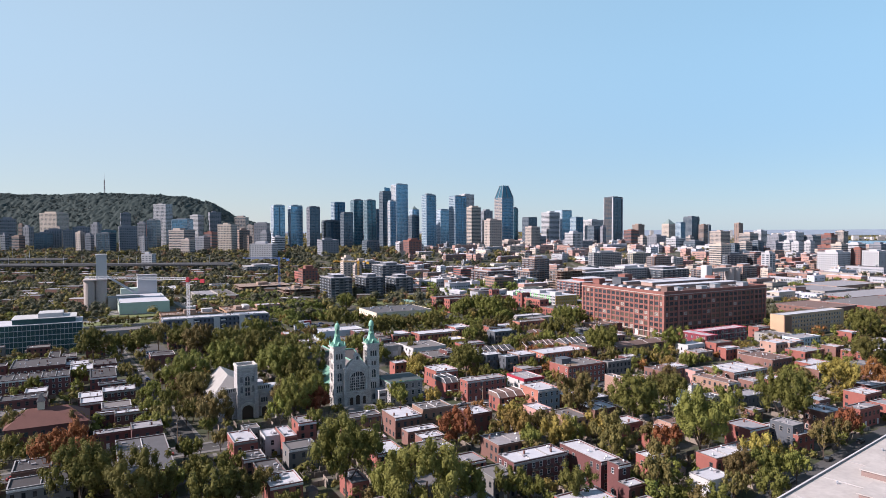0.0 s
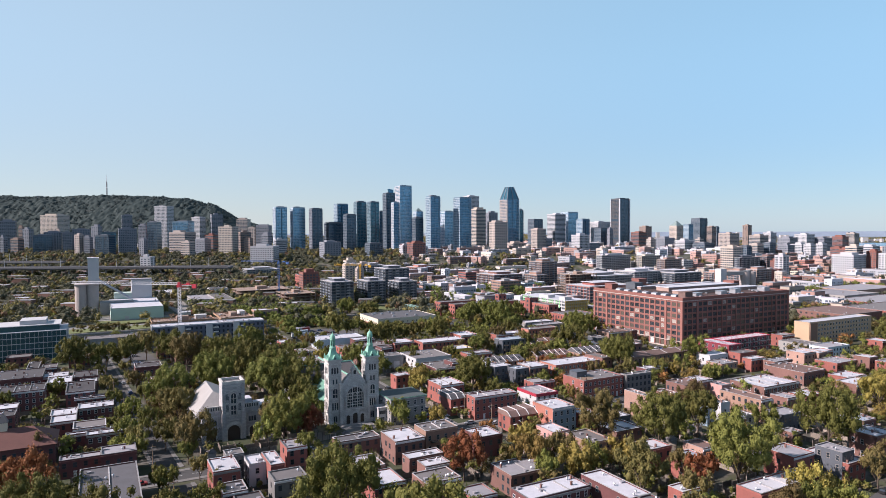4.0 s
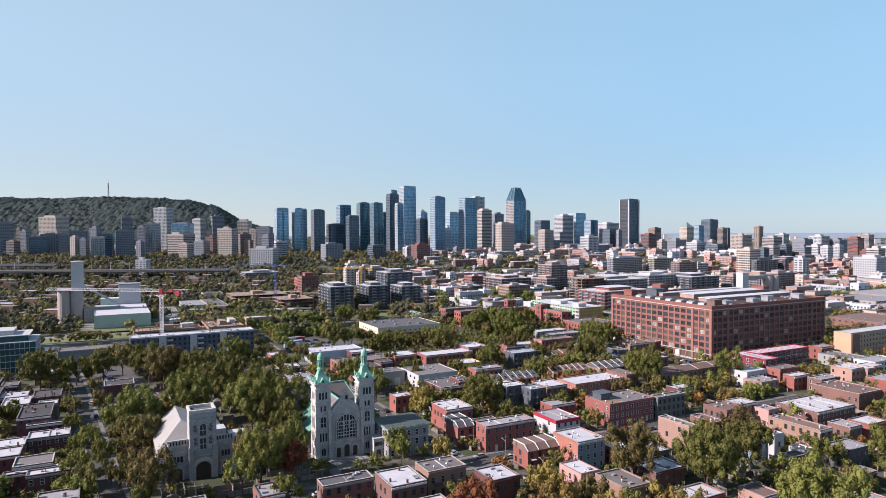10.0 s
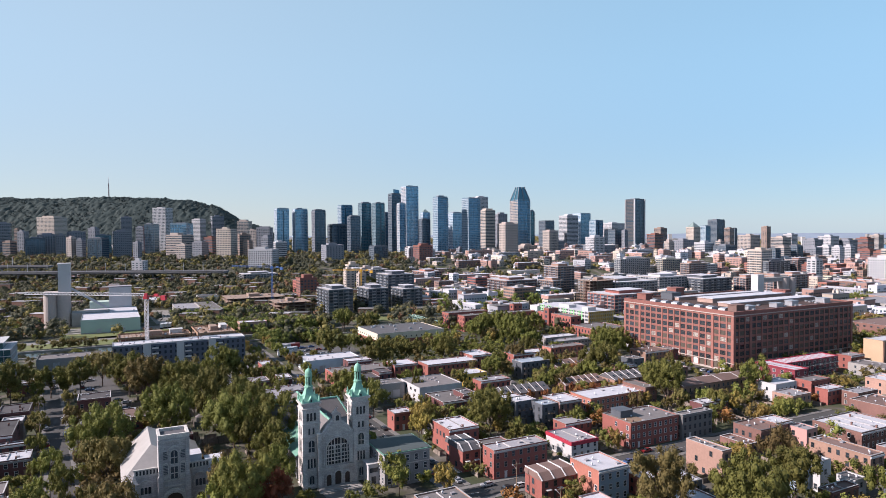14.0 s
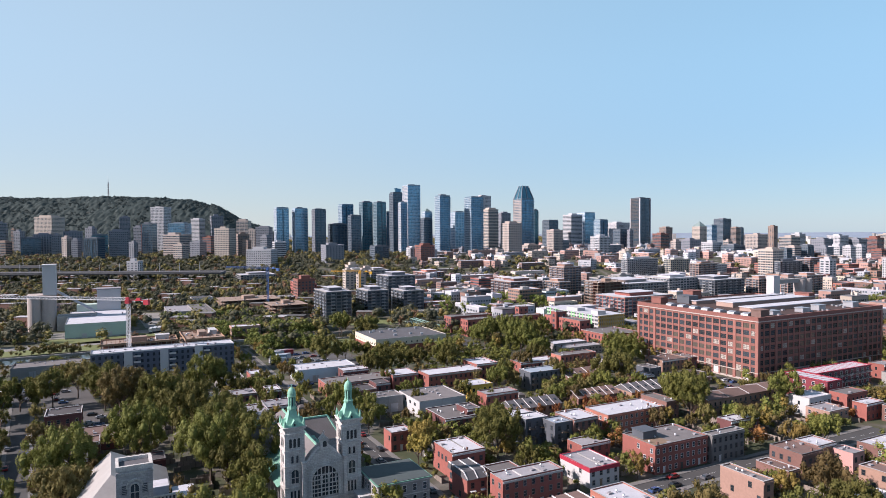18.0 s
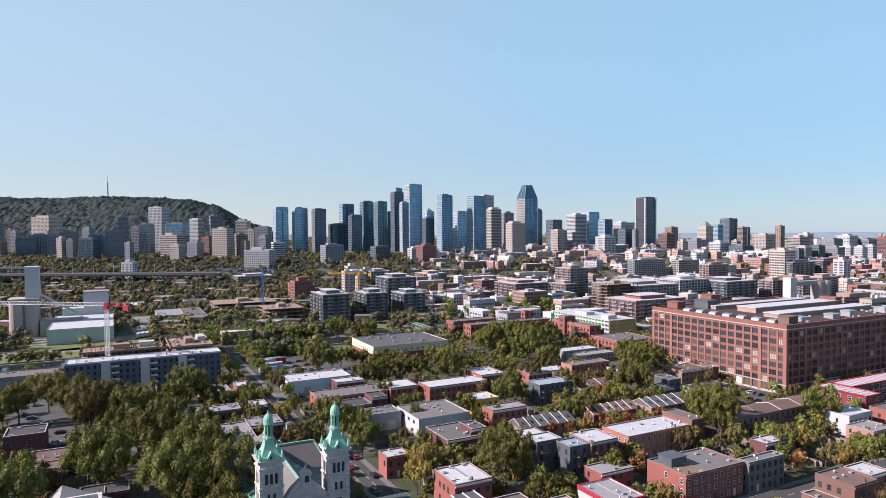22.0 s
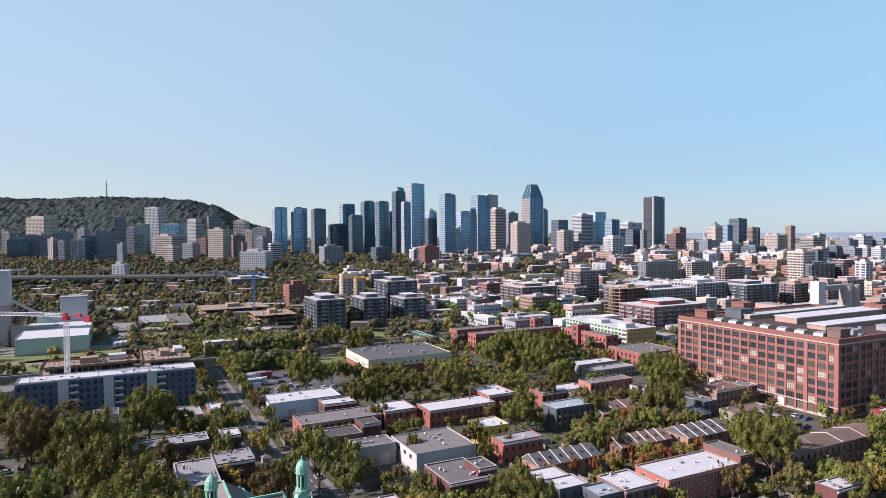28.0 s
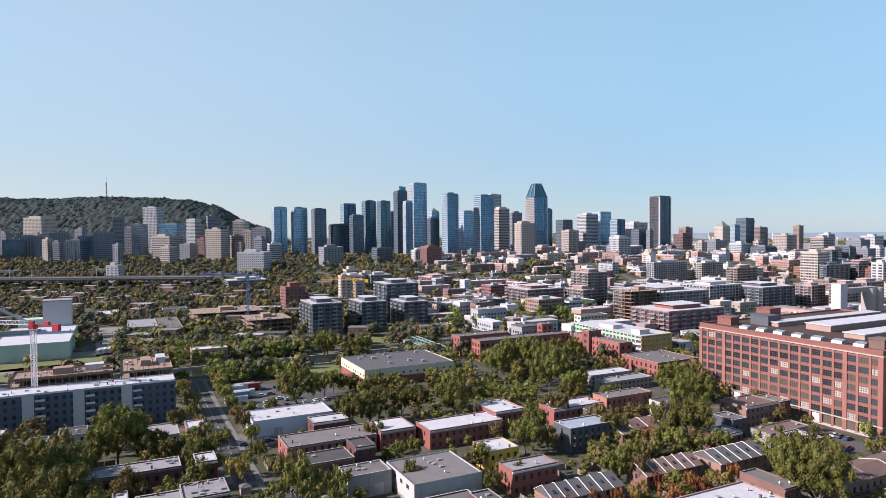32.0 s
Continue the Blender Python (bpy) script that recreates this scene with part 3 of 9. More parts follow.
def green_block(x, y, lu, lv, hgt):
    claim(x, y, lu, lv)
    h = thing("unfinished_block", x, y, label="unfinished block with white panels, green frames and yellow sheathing", category="building")
    part("core", Shape().box(.6, .6, -.3, lu - .6, lv - .6, hgt - .5), WALL["slate"], h)
    part("roof", Shape().box(0, 0, hgt - .5, lu, lv, hgt), ROOF["white"], h)
    lime = mat("lime_sheathing", (0.25, 0.62, 0.25), .7, .1)
    yel = mat("yellow_sheathing", (0.62, 0.4, 0.12), .75, .12)
    for k in range(5):
        part("floor_band", Shape().ring(-.05, -.05, k * hgt / 5, lu + .05, lv + .05, k * hgt / 5 + 1.3, .65), WALL["white"], h)
    for i in range(int(lv / 3.5)):
        part("pier", shared(("pier", hgt), lambda: Shape().box(-.55, -.12, 0, .55, .5, hgt)), lime if i % 3 else WALL["white"], h, at=FACE["left"]((i + .5) * 3.5, 0, lu, lv))
    for i in range(int(lu / 2.2)):
        part("yellow_pier", shared(("yellow_pier", hgt), lambda: Shape().box(-.7, -.14, 0, .7, .4, hgt)), yel, h, at=FACE["front"]((i + .5) * 2.2, 0, lu, lv))
    part("roof_cabin", Shape().box(3, 4, hgt, 11, 12, hgt + 3), WALL["white"], h)
    part("roof_cabin", Shape().box(4, 30, hgt, 12, 44, hgt + 2.5), WALL["white"], h)


def condo(x, y, lu, lv, hgt, wall="slate"):
    """A modern apartment block: slabs with balcony edges, glazing and a set-back top."""
    claim(x, y, lu, lv)
    h = thing("apartment_block", x, y, label="modern %s apartment block with balconies and a flat roof" % WALLWORD[wall], category="apartment building")
    fl = round(hgt / 3.1)
    fh = hgt / fl
    part("wall", Shape().box(0, 0, -.3, lu, lv, hgt), WALL[wall], h)
    part("roof", Shape().box(.3, .3, hgt, lu - .3, lv - .3, hgt + .15), ROOF["white"], h)
    part("parapet", Shape().ring(-.1, -.1, hgt - .2, lu + .1, lv + .1, hgt + .5, .3), WALL["concrete"], h)
    pane = Shape()
    facade_panes(pane, lu, lv, .4, hgt - .3, fl, 4.2, .78, .66, .05, ("front", "left"), True)
    slab_tone = mat("slab_grey", (.11, .112, .118), .85, .15) if wall == "slate" else mat("slab_pale", (.3, .29, .28), .85, .15)
    for k in range(1, fl):
        part("floor_band", Shape().ring(-.3, -.3, k * fh - .16, lu + .3, lv + .3, k * fh + .16, .29), slab_tone, h)
    tagged(part("glazing", pane, mat("block_glass", (.05, .065, .08), .15, 0, island=.6), h), kind="stuff")
    slab, rail = Shape(), Shape()
    for k in range(1, fl):
        for i in range(max(1, int(lu / 9))):
            a = (i + .5) * lu / max(1, int(lu / 9))
            slab.box(a - 1.9, -1.5, k * fh - .1, a + 1.9, -.31, k * fh + .1)
            rail.box(a - 1.9, -1.5, k * fh + .1, a + 1.9, -1.42, k * fh + 1.2)
        for i in range(max(1, int(lv / 9))):
            a = (i + .5) * lv / max(1, int(lv / 9))
            slab.box(-1.5, a - 1.9, k * fh - .1, -.31, a + 1.9, k * fh + .1)
            rail.box(-1.5, a - 1.9, k * fh + .1, -1.42, a + 1.9, k * fh + 1.2)
    tagged(part("balcony_slab", slab, WALL["concrete"], h), kind="stuff")
    tagged(part("balcony_rail", rail, mat("grey_balustrade", (.2, .22, .24), .3, .05), h), kind="stuff")
    part("penthouse", Shape().box(lu * .25, lv * .25, hgt + .15, lu * .75, lv * .75, hgt + 3.0), WALL[wall], h)
    part("penthouse_roof", Shape().box(lu * .22, lv * .22, hgt + 3.0, lu * .78, lv * .78, hgt + 3.25), ROOF["white"], h)
    roof_clutter(h, lu, lv, hgt + .15, 6)


def beige_block(x, y, lu, lv, hgt):
    claim(x, y, lu, lv)
    h = thing("apartment_block", x, y, label="beige brick apartment block with a white roof and rows of windows", category="apartment building")
    part("wall", Shape().box(0, 0, -.3, lu, lv, hgt - .3), mat("beige_brick", (.47, .33, .21), .85, .15), h)
    flat_roof(h, lu, lv, hgt, "white", mat("beige_brick", (.47, .33, .21)))
    # projecting part whose less lit front is painted a browner tone
    part("stair_wall", Shape().box(.4, -.5, -.3, 8.2, .1, hgt - .4), mat("beige_brick_shaded", (.24, .14, .1), .85, .15), h, "plain projecting wall, its shade painted as brown")
    n = int((lu - 10) / 3.4)
    for k in range(5):
        for i in range(n):
            window(h, pose(10.5 + i * 3.4, -.005, .9 + k * (hgt - 1) / 5), 1.5, 1.5)


def red_block(x, y, lu, lv, hgt, wing=11, deep=10):
    """An L of two wings: a short one towards the street and a long one behind, with balconies on the inner side."""
    claim(x, y, lu, lv)
    red = mat("crimson_cladding", (.2, .03, .045), .6, .15)
    h = thing("apartment_block", x, y, label="crimson clad apartment block with white roof, balconies and red edges", category="apartment building")
    for u, v, eu, ev in ((0, 0, wing, lv), (wing, lv - deep, lu, lv)):
        part("wall", Shape().box(u, v, -.3, eu, ev, hgt - 1), red, h)
        part("roof", Shape().box(u + .3, v + .3, hgt - 1, eu - .3, ev - .3, hgt - .75), ROOF["white"], h)
        part("roof_frame", Shape().ring(u - .3, v - .3, hgt - .7, eu + (.3 if u else -.02), ev + .3, hgt - .4, .7), REDTRIM, h, "bright red roof edge")
    for i in range(int(lv / 3) - 1):
        part("roof_beam", shared(("roof_beam", wing), lambda: Shape().box(.5, -.12, hgt - .73, wing - .8, .12, hgt - .66)), REDTRIM, h, at=pose(0, (i + .9) * 3, 0))
    for i in range(int((lu - wing) / 3.2)):
        part("roof_beam", shared(("roof_beam", "rear"), lambda: Shape().box(-.12, .5, hgt - .73, .12, deep - .5, hgt - .66)), REDTRIM, h, at=pose(wing + (i + .7) * 3.2, lv - deep, 0))
    grid_windows(h, wing, lv, .4, hgt - 1, 3, 4, 1.4, 1.6, ("left", "front"))
    for k in range(3):
        for i in range(int((lu - wing) / 4.5)):
            u, z = wing + (i + .6) * 4.5, .5 + k * (hgt - 1) / 3
            balcony(h, pose(u, lv - deep - .01, z), 3.2, 1.5, FRAME)
            window(h, pose(u, lv - deep - .005, z + .3), 1.8, 1.9)


def glass_office(x, y, lu, lv, hgt):
    claim(x, y, lu, lv)
    h = thing("office_building", x, y, label="green glass office building with white floor bands and a set-back top", category="office building")
    gl = mat("green_curtain_glass", (.05, .13, .14), .1, 0, metal=.45)
    part("glazing", Shape().box(.3, .3, 0, lu - .3, lv - .3, hgt - .3), gl, h)
    fl = 5
    for k in range(fl + 1):
        part("floor_band", Shape().ring(-.1, -.1, k * hgt / fl - .2, lu + .1, lv + .1, k * hgt / fl + .15, .5), WALL["white"], h)
    for side, length in (("front", lu), ("right", lv)):
        for i in range(int(length / 2.4)):
            part("mullion", shared(("mullion", hgt), lambda: Shape().box(-.06, -.05, 0, .06, .35, hgt)), FRAME, h, at=FACE[side]((i + .5) * 2.4, 0, lu, lv))
    part("roof", Shape().box(.3, .3, hgt - .1, lu - .3, lv - .3, hgt + .2), ROOF["white"], h)
    part("top_storey", Shape().box(lu * .3, 3, hgt + .2, lu - 4, lv - 3, hgt + 3.4), gl, h, "set-back glazed top storey")
    part("top_roof", Shape().box(lu * .3 - .6, 2.4, hgt + 3.4, lu - 3.4, lv - 2.4, hgt + 3.8), WALL["white"], h)
    part("plant_room", Shape().box(lu * .55, 6, hgt + 3.8, lu * .8, lv - 6, hgt + 6.5), WALL["white"], h)


def frame_build(x, y, lu, lv, hgt):
    """A concrete frame under construction."""
    claim(x, y, lu, lv)
    h = thing("building_shell", x, y, label="bare concrete frame of a building under construction", category="building site")
    fl = round(hgt / 3.2)
    tan = mat("raw_concrete", (.28, .2, .155), .95, .25)
    for k in range(1, fl + 1):
        part("floor_slab", Shape().box(0, 0, k * hgt / fl - .3, lu, lv, k * hgt / fl), tan, h)
    for i in range(int(lu / 5) + 1):
        for j in (0, 1, 2):
            part("column", shared(("column", hgt), lambda: Shape().box(-.25, -.25, -.2, .25, .25, hgt + .8)), tan, h, at=pose(.5 + i * (lu - 1) / int(lu / 5), .5 + j * (lv - 1) / 2, 0))
    part("core", Shape().box(lu * .4, lv * .35, 0, lu * .6, lv * .65, hgt + 3), tan, h)
    part("inner_wall", Shape().box(1.5, lv * .4, 0, lu - 1.5, lv * .42, hgt - .3), WALL["brick_brown"], h)
    if y < 560:             # rebar stubs, formwork edges and site netting of the nearest one
        bars = Shape()
        for i in range(int(lu / 2.4)):
            for j in range(int(lv / 2.4)):
                if (i * 7 + j * 3) % 5 < 2:
                    bars.cyl(1 + i * 2.4, 1 + j * 2.4, hgt, hgt + 1.3 + .5 * ((i + j) % 3), .09, n=4)
        tagged(part("rebar_stubs", bars, mat("rusty_rebar", (.2, .09, .05), .9, .2), h), kind="stuff")
        for k in range(1, fl + 1):
            part("formwork_edge", Shape().ring(-.12, -.12, k * hgt / fl - .35, lu + .12, lv + .12, k * hgt / fl + .9 * (k == fl) + .05, .1), mat("formwork_ply", (.33, .2, .12), .85, .3, .4, 2.0), h, "orange-brown formwork boards")
        for i in range(int(lu / 3)):
            part("prop", shared(("prop", hgt), lambda: Shape().cyl(0, 0, 0, hgt, .12, n=6)), METAL, h, at=pose(1.2 + i * 3, .3, 0))
        part("site_cabin", Shape().box(lu * .72, lv * .5, hgt, lu * .9, lv * .8, hgt + 2.7).box(lu * .71, lv * .49, hgt + 2.7, lu * .91, lv * .81, hgt + 2.9), WALL["white"], h, "white site cabin")
    for i in range(10):
        part("supply_pile", shared("supply_pile", lambda: Shape().box(-1, -.5, 0, 1, .5, .8)), RNG.choice((WOOD, FRAME, METAL)), h, at=pose(RNG.uniform(2, lu - 2), RNG.uniform(2, lv - 2), hgt, 0, 0, RNG.uniform(0, 90)))


def annex(x, y, lu, lv, hgt):
    claim(x, y, lu, lv)
    h = thing("presbytery", x, y, label="grey stone presbytery beside the church with a dark flat copper-edged roof", category="house")
    dim = mat("presbytery_stone", (.26, .25, .24), .9, .25, .4, 2.0)
    part("wall", Shape().box(0, 0, -.3, lu, lv, hgt - .4), dim, h)
    part("cornice", Shape().box(-.5, -.5, hgt - .5, lu + .5, lv + .5, hgt - .1), LIMEDARK, h)
    part("eave", Shape().ring(-.6, -.6, hgt - .1, lu + .6, lv + .6, hgt + .12, .7), mat("copper_roofing", (.12, .27, .2), .7, .3, .3, 1.2), h, "green copper edge")
    part("link_passage", Shape().box(-3.6, 5, -.3, -.01, 10, 6.4).box(-3.8, 4.8, 6.4, -.01, 10.2, 6.8), WALL["white"], h, "white two-storey link to the church")
    part("link_window", Shape().box(-3.2, 4.92, 4.0, -.4, 5.0, 5.4).box(-2.6, 4.92, .2, -1.0, 5.0, 2.6), GLASS, h)
    part("roof", Shape().box(-.2, -.2, hgt, lu + .2, lv + .2, hgt + .25), mat("dark_green_roofing", (.06, .075, .075), .8, .25, .3, 1.5), h)
    part("string_course", Shape().ring(-.12, -.12, hgt * .62, lu + .12, lv + .12, hgt * .62 + .3, .118), LIME, h)
    grid_windows(h, lu, lv, .5, hgt - .6, 3, 2.8, 1.1, 1.9, ("front", "left"))


# ---- the long brick factory ----
def factory():
    x, y, lu, lv, hgt = 156.3, 459.2, 112, 88, 34.5
    claim(x, y, lu, lv)
    h = thing("brick_factory", x, y, label="huge red brick factory with eight storeys of steel windows", category="factory")
    br = mat("factory_brick", (.22, .09, .073), .88, .2, .08, 1.2)
    br2 = mat("factory_brick_pier", (.265, .113, .09), .88, .2, .08, 1.2, rand=.08)
    st = mat("factory_stone", (.4, .34, .3), .85, .15)
    base, fl = 5.2, 7
    fh = (hgt - base - 2.2) / fl
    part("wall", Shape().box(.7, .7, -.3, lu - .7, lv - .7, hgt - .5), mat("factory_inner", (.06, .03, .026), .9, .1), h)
    part("base_course", Shape().ring(0, 0, -.3, lu, lv, 1.0, .7), st, h)
    part("base_band", Shape().ring(-.15, -.15, base - .5, lu + .15, lv + .15, base, .85), st, h, "pale stone band")
    for k in range(1, fl + 1):
        z = base + k * fh
        part("spandrel", Shape().ring(.15, .15, z - fh * .35, lu - .15, lv - .15, z, .55), br, h)
    part("parapet", Shape().ring(0, 0, hgt - 2.2, lu, lv, hgt, .7), br, h)
    part("cornice", Shape().ring(-.35, -.35, hgt - 2.4, lu + .35, lv + .35, hgt - 1.9, .9), st, h, "pale stone cornice")
    part("coping", Shape().ring(-.1, -.1, hgt, lu + .1, lv + .1, hgt + .2, .9), br2, h)
    part("roof", Shape().box(.7, .7, hgt - 1.2, lu - .7, lv - .7, hgt - .9), mat("worn_pale_membrane", (.36, .325, .31), .85, .25, .12, .8), h, "pale worn roof membrane")
    bays = {"front": 23, "left": 18, "right": 18, "back": 23}

    def bars(w):
        k, zh = w / 4, fh * .65
        return sash([(-w / 2 + i * k + .05, -w / 2 + (i + 1) * k - .05) for i in range(4)], [(i * zh / 3 + .05, (i + 1) * zh / 3 - .05) for i in range(3)], .27, .36, .05)
    gl = [GLASS, mat("pale_pane_glass", (.42, .38, .33), .4, .1), mat("warm_glass", (.12, .1, .08), .2, .1)]
    r = random.Random(3)
    for side, n in bays.items():
        length = lu if side in ("front", "back") else lv
        pitch = length / n
        w = pitch - 1.05
        for i in ((0, n) if side in ("back", "right") else range(n + 1)):
            big = i in (0, n, 3, n - 3)
            c = min(max(i * pitch, .9), length - .9)
            part("pier", shared(("pier_big" if big else "pier_small",), lambda: Shape().box(-.9 if big else -.5, -.12 if big else 0, .5, .9 if big else .5, .7, hgt - 2.2)), br2, h, at=FACE[side](c, 0, lu, lv))
        if side in ("back", "right"):
            continue
        for k in range(fl):
            for i in range(n):
                c = (i + .5) * pitch
                # the front gets more pale panes, which stand in for reflected sky
                g = r.choices(range(3), (8, 1.3 if side == "front" else 1.0, 2))[0]
                part("window", shared(("factory_window", side, g), lambda: bars(w)), DARKFRAME, h, at=FACE[side](c, base + k * fh, lu, lv), second=gl[g])
    for side in ("front", "left"):
        n = bays[side]
        length = lu if side == "front" else lv
        for i in range(n):
            part("shop_window", shared(("shop_window", side), lambda: Shape().box(-1.6, .3, 1, 1.6, .4, 4.3)), gl[2] if i % 4 else FRAME, h, at=FACE[side]((i + .5) * length / n, 0, lu, lv))
    # roof structures
    for i in range(7):
        part("skylight", shared("roof_lantern", lambda: Shape().wall_poly([(-3, 0), (3, 0), (2.4, 1.6), (0, 2.2), (-2.4, 1.6)], -2.2, 2.2)), METAL, h, at=pose(7, 12 + i * 9, hgt - .9))
    mon = mat("monitor_wall", (.36, .25, .205), .85, .2)
    part("roof_block", Shape().box(22, 20, hgt - .9, 104, 29, hgt + 1.6), mon, h)
    part("roof_block_top", Shape().box(21.6, 19.6, hgt + 1.6, 104.4, 29.4, hgt + 2.0), ROOF["white"], h)
    part("roof_block", Shape().box(30, 40, hgt - .9, 108, 52, hgt + 2.2), mon, h)
    part("roof_block_top", Shape().box(29.6, 39.6, hgt + 2.2, 108.4, 52.4, hgt + 2.6), ROOF["white"], h)
    part("roof_block", Shape().box(24, 62, hgt - .9, 106, 68, hgt + 1.4), mon, h)
    part("roof_block_top", Shape().box(23.6, 61.6, hgt + 1.4, 106.4, 68.4, hgt + 1.8), ROOF["white"], h)
    for (a, b, c, d, e, m) in ((6, 3, 13, 9, 4, ROOF["brown"]), (22, 66, 30, 76, 5, WALL["slate"]), (8, 76, 14, 84, 4, br), (34, 74, 42, 82, 7, br), (92, 6, 98, 12, 3, METAL), (60, 6, 66, 11, 3.2, METAL), (44, 5, 50, 10, 2.6, METAL), (20, 6, 26, 11, 2.4, METAL), (102, 40, 108, 50, 5, br)):
        part("roof_cabin", Shape().box(a, b, hgt - .9, c, d, hgt + e - .9).box(a - .3, b - .3, hgt + e - .9, c + .3, d + .3, hgt + e - .5), m, h)
    for i in range(18):
        part("roof_unit", shared("roof_unit", lambda: Shape().box(-.9, -.7, 0, .9, .7, 1.1).box(-1, -.8, 1.1, 1, .8, 1.2)), METAL, h, at=pose(r.uniform(4, 108), r.uniform(4, 18), hgt - .9))


# ---- the twin-towered church ----
def arch(s, cx, z0, w, zspring, y0, y1, n=10):
    """A round-headed opening filled as a solid panel."""
    pts = [(cx - w / 2, z0), (cx + w / 2, z0)] + [(cx + w / 2 * math.cos(math.pi * i / n), zspring + w / 2 * math.sin(math.pi * i / n)) for i in range(n + 1)]
    return s.wall_poly(pts, y0, y1)


def arch_ring(s, cx, z0, w, zs, t, y0, y1, n=12):
    """A moulding round a round-headed opening."""
    s.box(cx - w / 2 - t, y0, z0, cx - w / 2, y1, zs).box(cx + w / 2, y0, z0, cx + w / 2 + t, y1, zs)
    for i in range(n):
        a, b = math.pi * i / n, math.pi * (i + 1) / n
        r0, r1 = w / 2, w / 2 + t
        s.wall_poly([(cx + r0 * math.cos(a), zs + r0 * math.sin(a)), (cx + r1 * math.cos(a), zs + r1 * math.sin(a)), (cx + r1 * math.cos(b), zs + r1 * math.sin(b)), (cx + r0 * math.cos(b), zs + r0 * math.sin(b))], y0, y1)
    return s


def twin_church():
    # local x runs along the facade, y into the nave; the towers' axes are 16.6 m apart
    u, v = uv(-48.5, 295.6)
    ox, oy = xy(u - 2.65, v - 2.65)
    h = thing("church", ox, oy, label="grey stone church with two towers and green copper spires", category="church")
    TAKEN.append((u - 6, v - 15, u + 24, v + 63))
    W, T, TH = 21.9, 5.3, 28.2
    dark = GLASS
    # near-black filling that paints the shade inside belfry, lantern and niche
    hood = mat("opening_shade", (.035, .035, .04), .8, .1)
    for tx in (0.0, W - T):
        tw = part("tower", Shape().box(tx, 0, -.3, tx + T, T, TH - 1), LIME, h)
        for cxx in (0, T - .8):
            for cyy in (0, T - .8):
                part("buttress", Shape().box(tx + cxx - .22, cyy - .22, -.3, tx + cxx + 1.02, cyy + 1.02, 10.6).box(tx + cxx - .14, cyy - .14, 10.6, tx + cxx + .94, cyy + .94, TH - 2.4), LIME, tw)
        for z, o in ((.9, .45), (5.6, .32), (10.6, .36), (16.5, .32), (20.9, .36), (TH - 2.6, .34)):
            part("string_course", Shape().ring(tx - o, -o, z, tx + T + o, T + o, z + .34, .6), LIME, tw)
        part("tower_cornice", Shape().box(tx - .45, -.45, TH - 1.2, tx + T + .45, T + .45, TH - .75).box(tx - .65, -.65, TH - .75, tx + T + .65, T + .65, TH - .4), LIME, tw)
        for side in range(4):
            m = pose(tx + T / 2, T / 2, 0, 0, 0, 90 * side)
            f = -T / 2
            # three belfry arches with shafts between them
            b = Shape()
            for i in (-1, 0, 1):
                arch(b, i * 1.15, 21.9, .74, 24.1, f - .03, f + .1, 8)
            part("belfry_opening", b, hood, tw, at=m)
            c = Shape()
            for i in (-1, 0, 1):
                arch_ring(c, i * 1.15, 21.9, .78, 24.1, .17, f - .16, f + .05, 8)
            part("belfry_arcade", c, LIME, tw, at=m)
            # a pair of round-headed lights
            b = arch(arch(Shape(), -.68, 17.6, .62, 19.3, f - .04, f + .06, 8), .68, 17.6, .62, 19.3, f - .04, f + .06, 8)
            part("paired_light", b, dark, tw, at=m)
            c = arch_ring(arch_ring(Shape(), -.68, 17.4, .66, 19.3, .2, f - .18, f + .05, 8), .68, 17.4, .66, 19.3, .2, f - .18, f + .05, 8)
            part("light_moulding", c, LIME, tw, at=m)
            # the large arch with two lights and a roundel
            part("tower_window", arch(Shape(), 0, 11.9, 2.0, 14.7, f - .04, f + .06), dark, tw, at=m)
            c = arch_ring(Shape(), 0, 11.5, 2.0, 14.7, .36, f - .26, f + .05)
            c.box(-.1, f - .16, 11.9, .1, f + .03, 15.5), c.box(-1.0, f - .15, 13.3, 1.0, f + .03, 13.5)
            part("arch_moulding", c, LIME, tw, at=m)
            # three slits, and the lower arch
            b = Shape()
            for i in (-1, 0, 1):
                b.box(i * 1.0 - .27, f - .04, 6.8, i * 1.0 + .27, f + .06, 9.7)
            part("slit_window", b, dark, tw, at=m)
            part("slit_sill", Shape().box(-1.5, f - .3, 6.4, 1.5, f + .05, 6.75).box(-1.5, f - .22, 9.8, 1.5, f + .05, 10.1), LIME, tw, at=m)
            part("lower_window", arch(Shape(), 0, 1.6, 1.5, 3.6, f - .04, f + .06), dark, tw, at=m)
            part("lower_moulding", arch_ring(Shape(), 0, 1.3, 1.5, 3.6, .32, f - .26, f + .05).box(-.08, f - .14, 1.6, .08, f + .03, 4.2), LIME, tw, at=m)
        # copper spire: a concave four-sided roof, gablets, corner turrets and an open lantern under a dome
        cx, cy = tx + T / 2, T / 2
        q = math.sqrt(2)
        part("spire_roof", Shape().lathe(cx, cy, [(2.95 * q, TH - .45), (2.2 * q, TH + .45), (1.6 * q, TH + 1.6), (1.15 * q, TH + 2.9), (.9 * q, TH + 4.1)], 4, math.pi / 4), COPPER, tw)
        for a in (0, T):
            for b in (0, T):
                part("pinnacle", Shape().cyl(tx + a, b, TH - .4, TH + .6, .36, n=8).cyl(tx + a, b, TH + .6, TH + 2.0, .4, .04, n=8), COPPER, tw)
        for side in range(4):
            part("spire_gable", Shape().wall_poly([(-.85, TH - .4), (.85, TH - .4), (.85, TH + .1), (0, TH + 1.5), (-.85, TH + .1)], -T / 2 - .3, -T / 2 + 1.4), COPPER, tw, at=pose(cx, cy, 0, 0, 0, 90 * side))
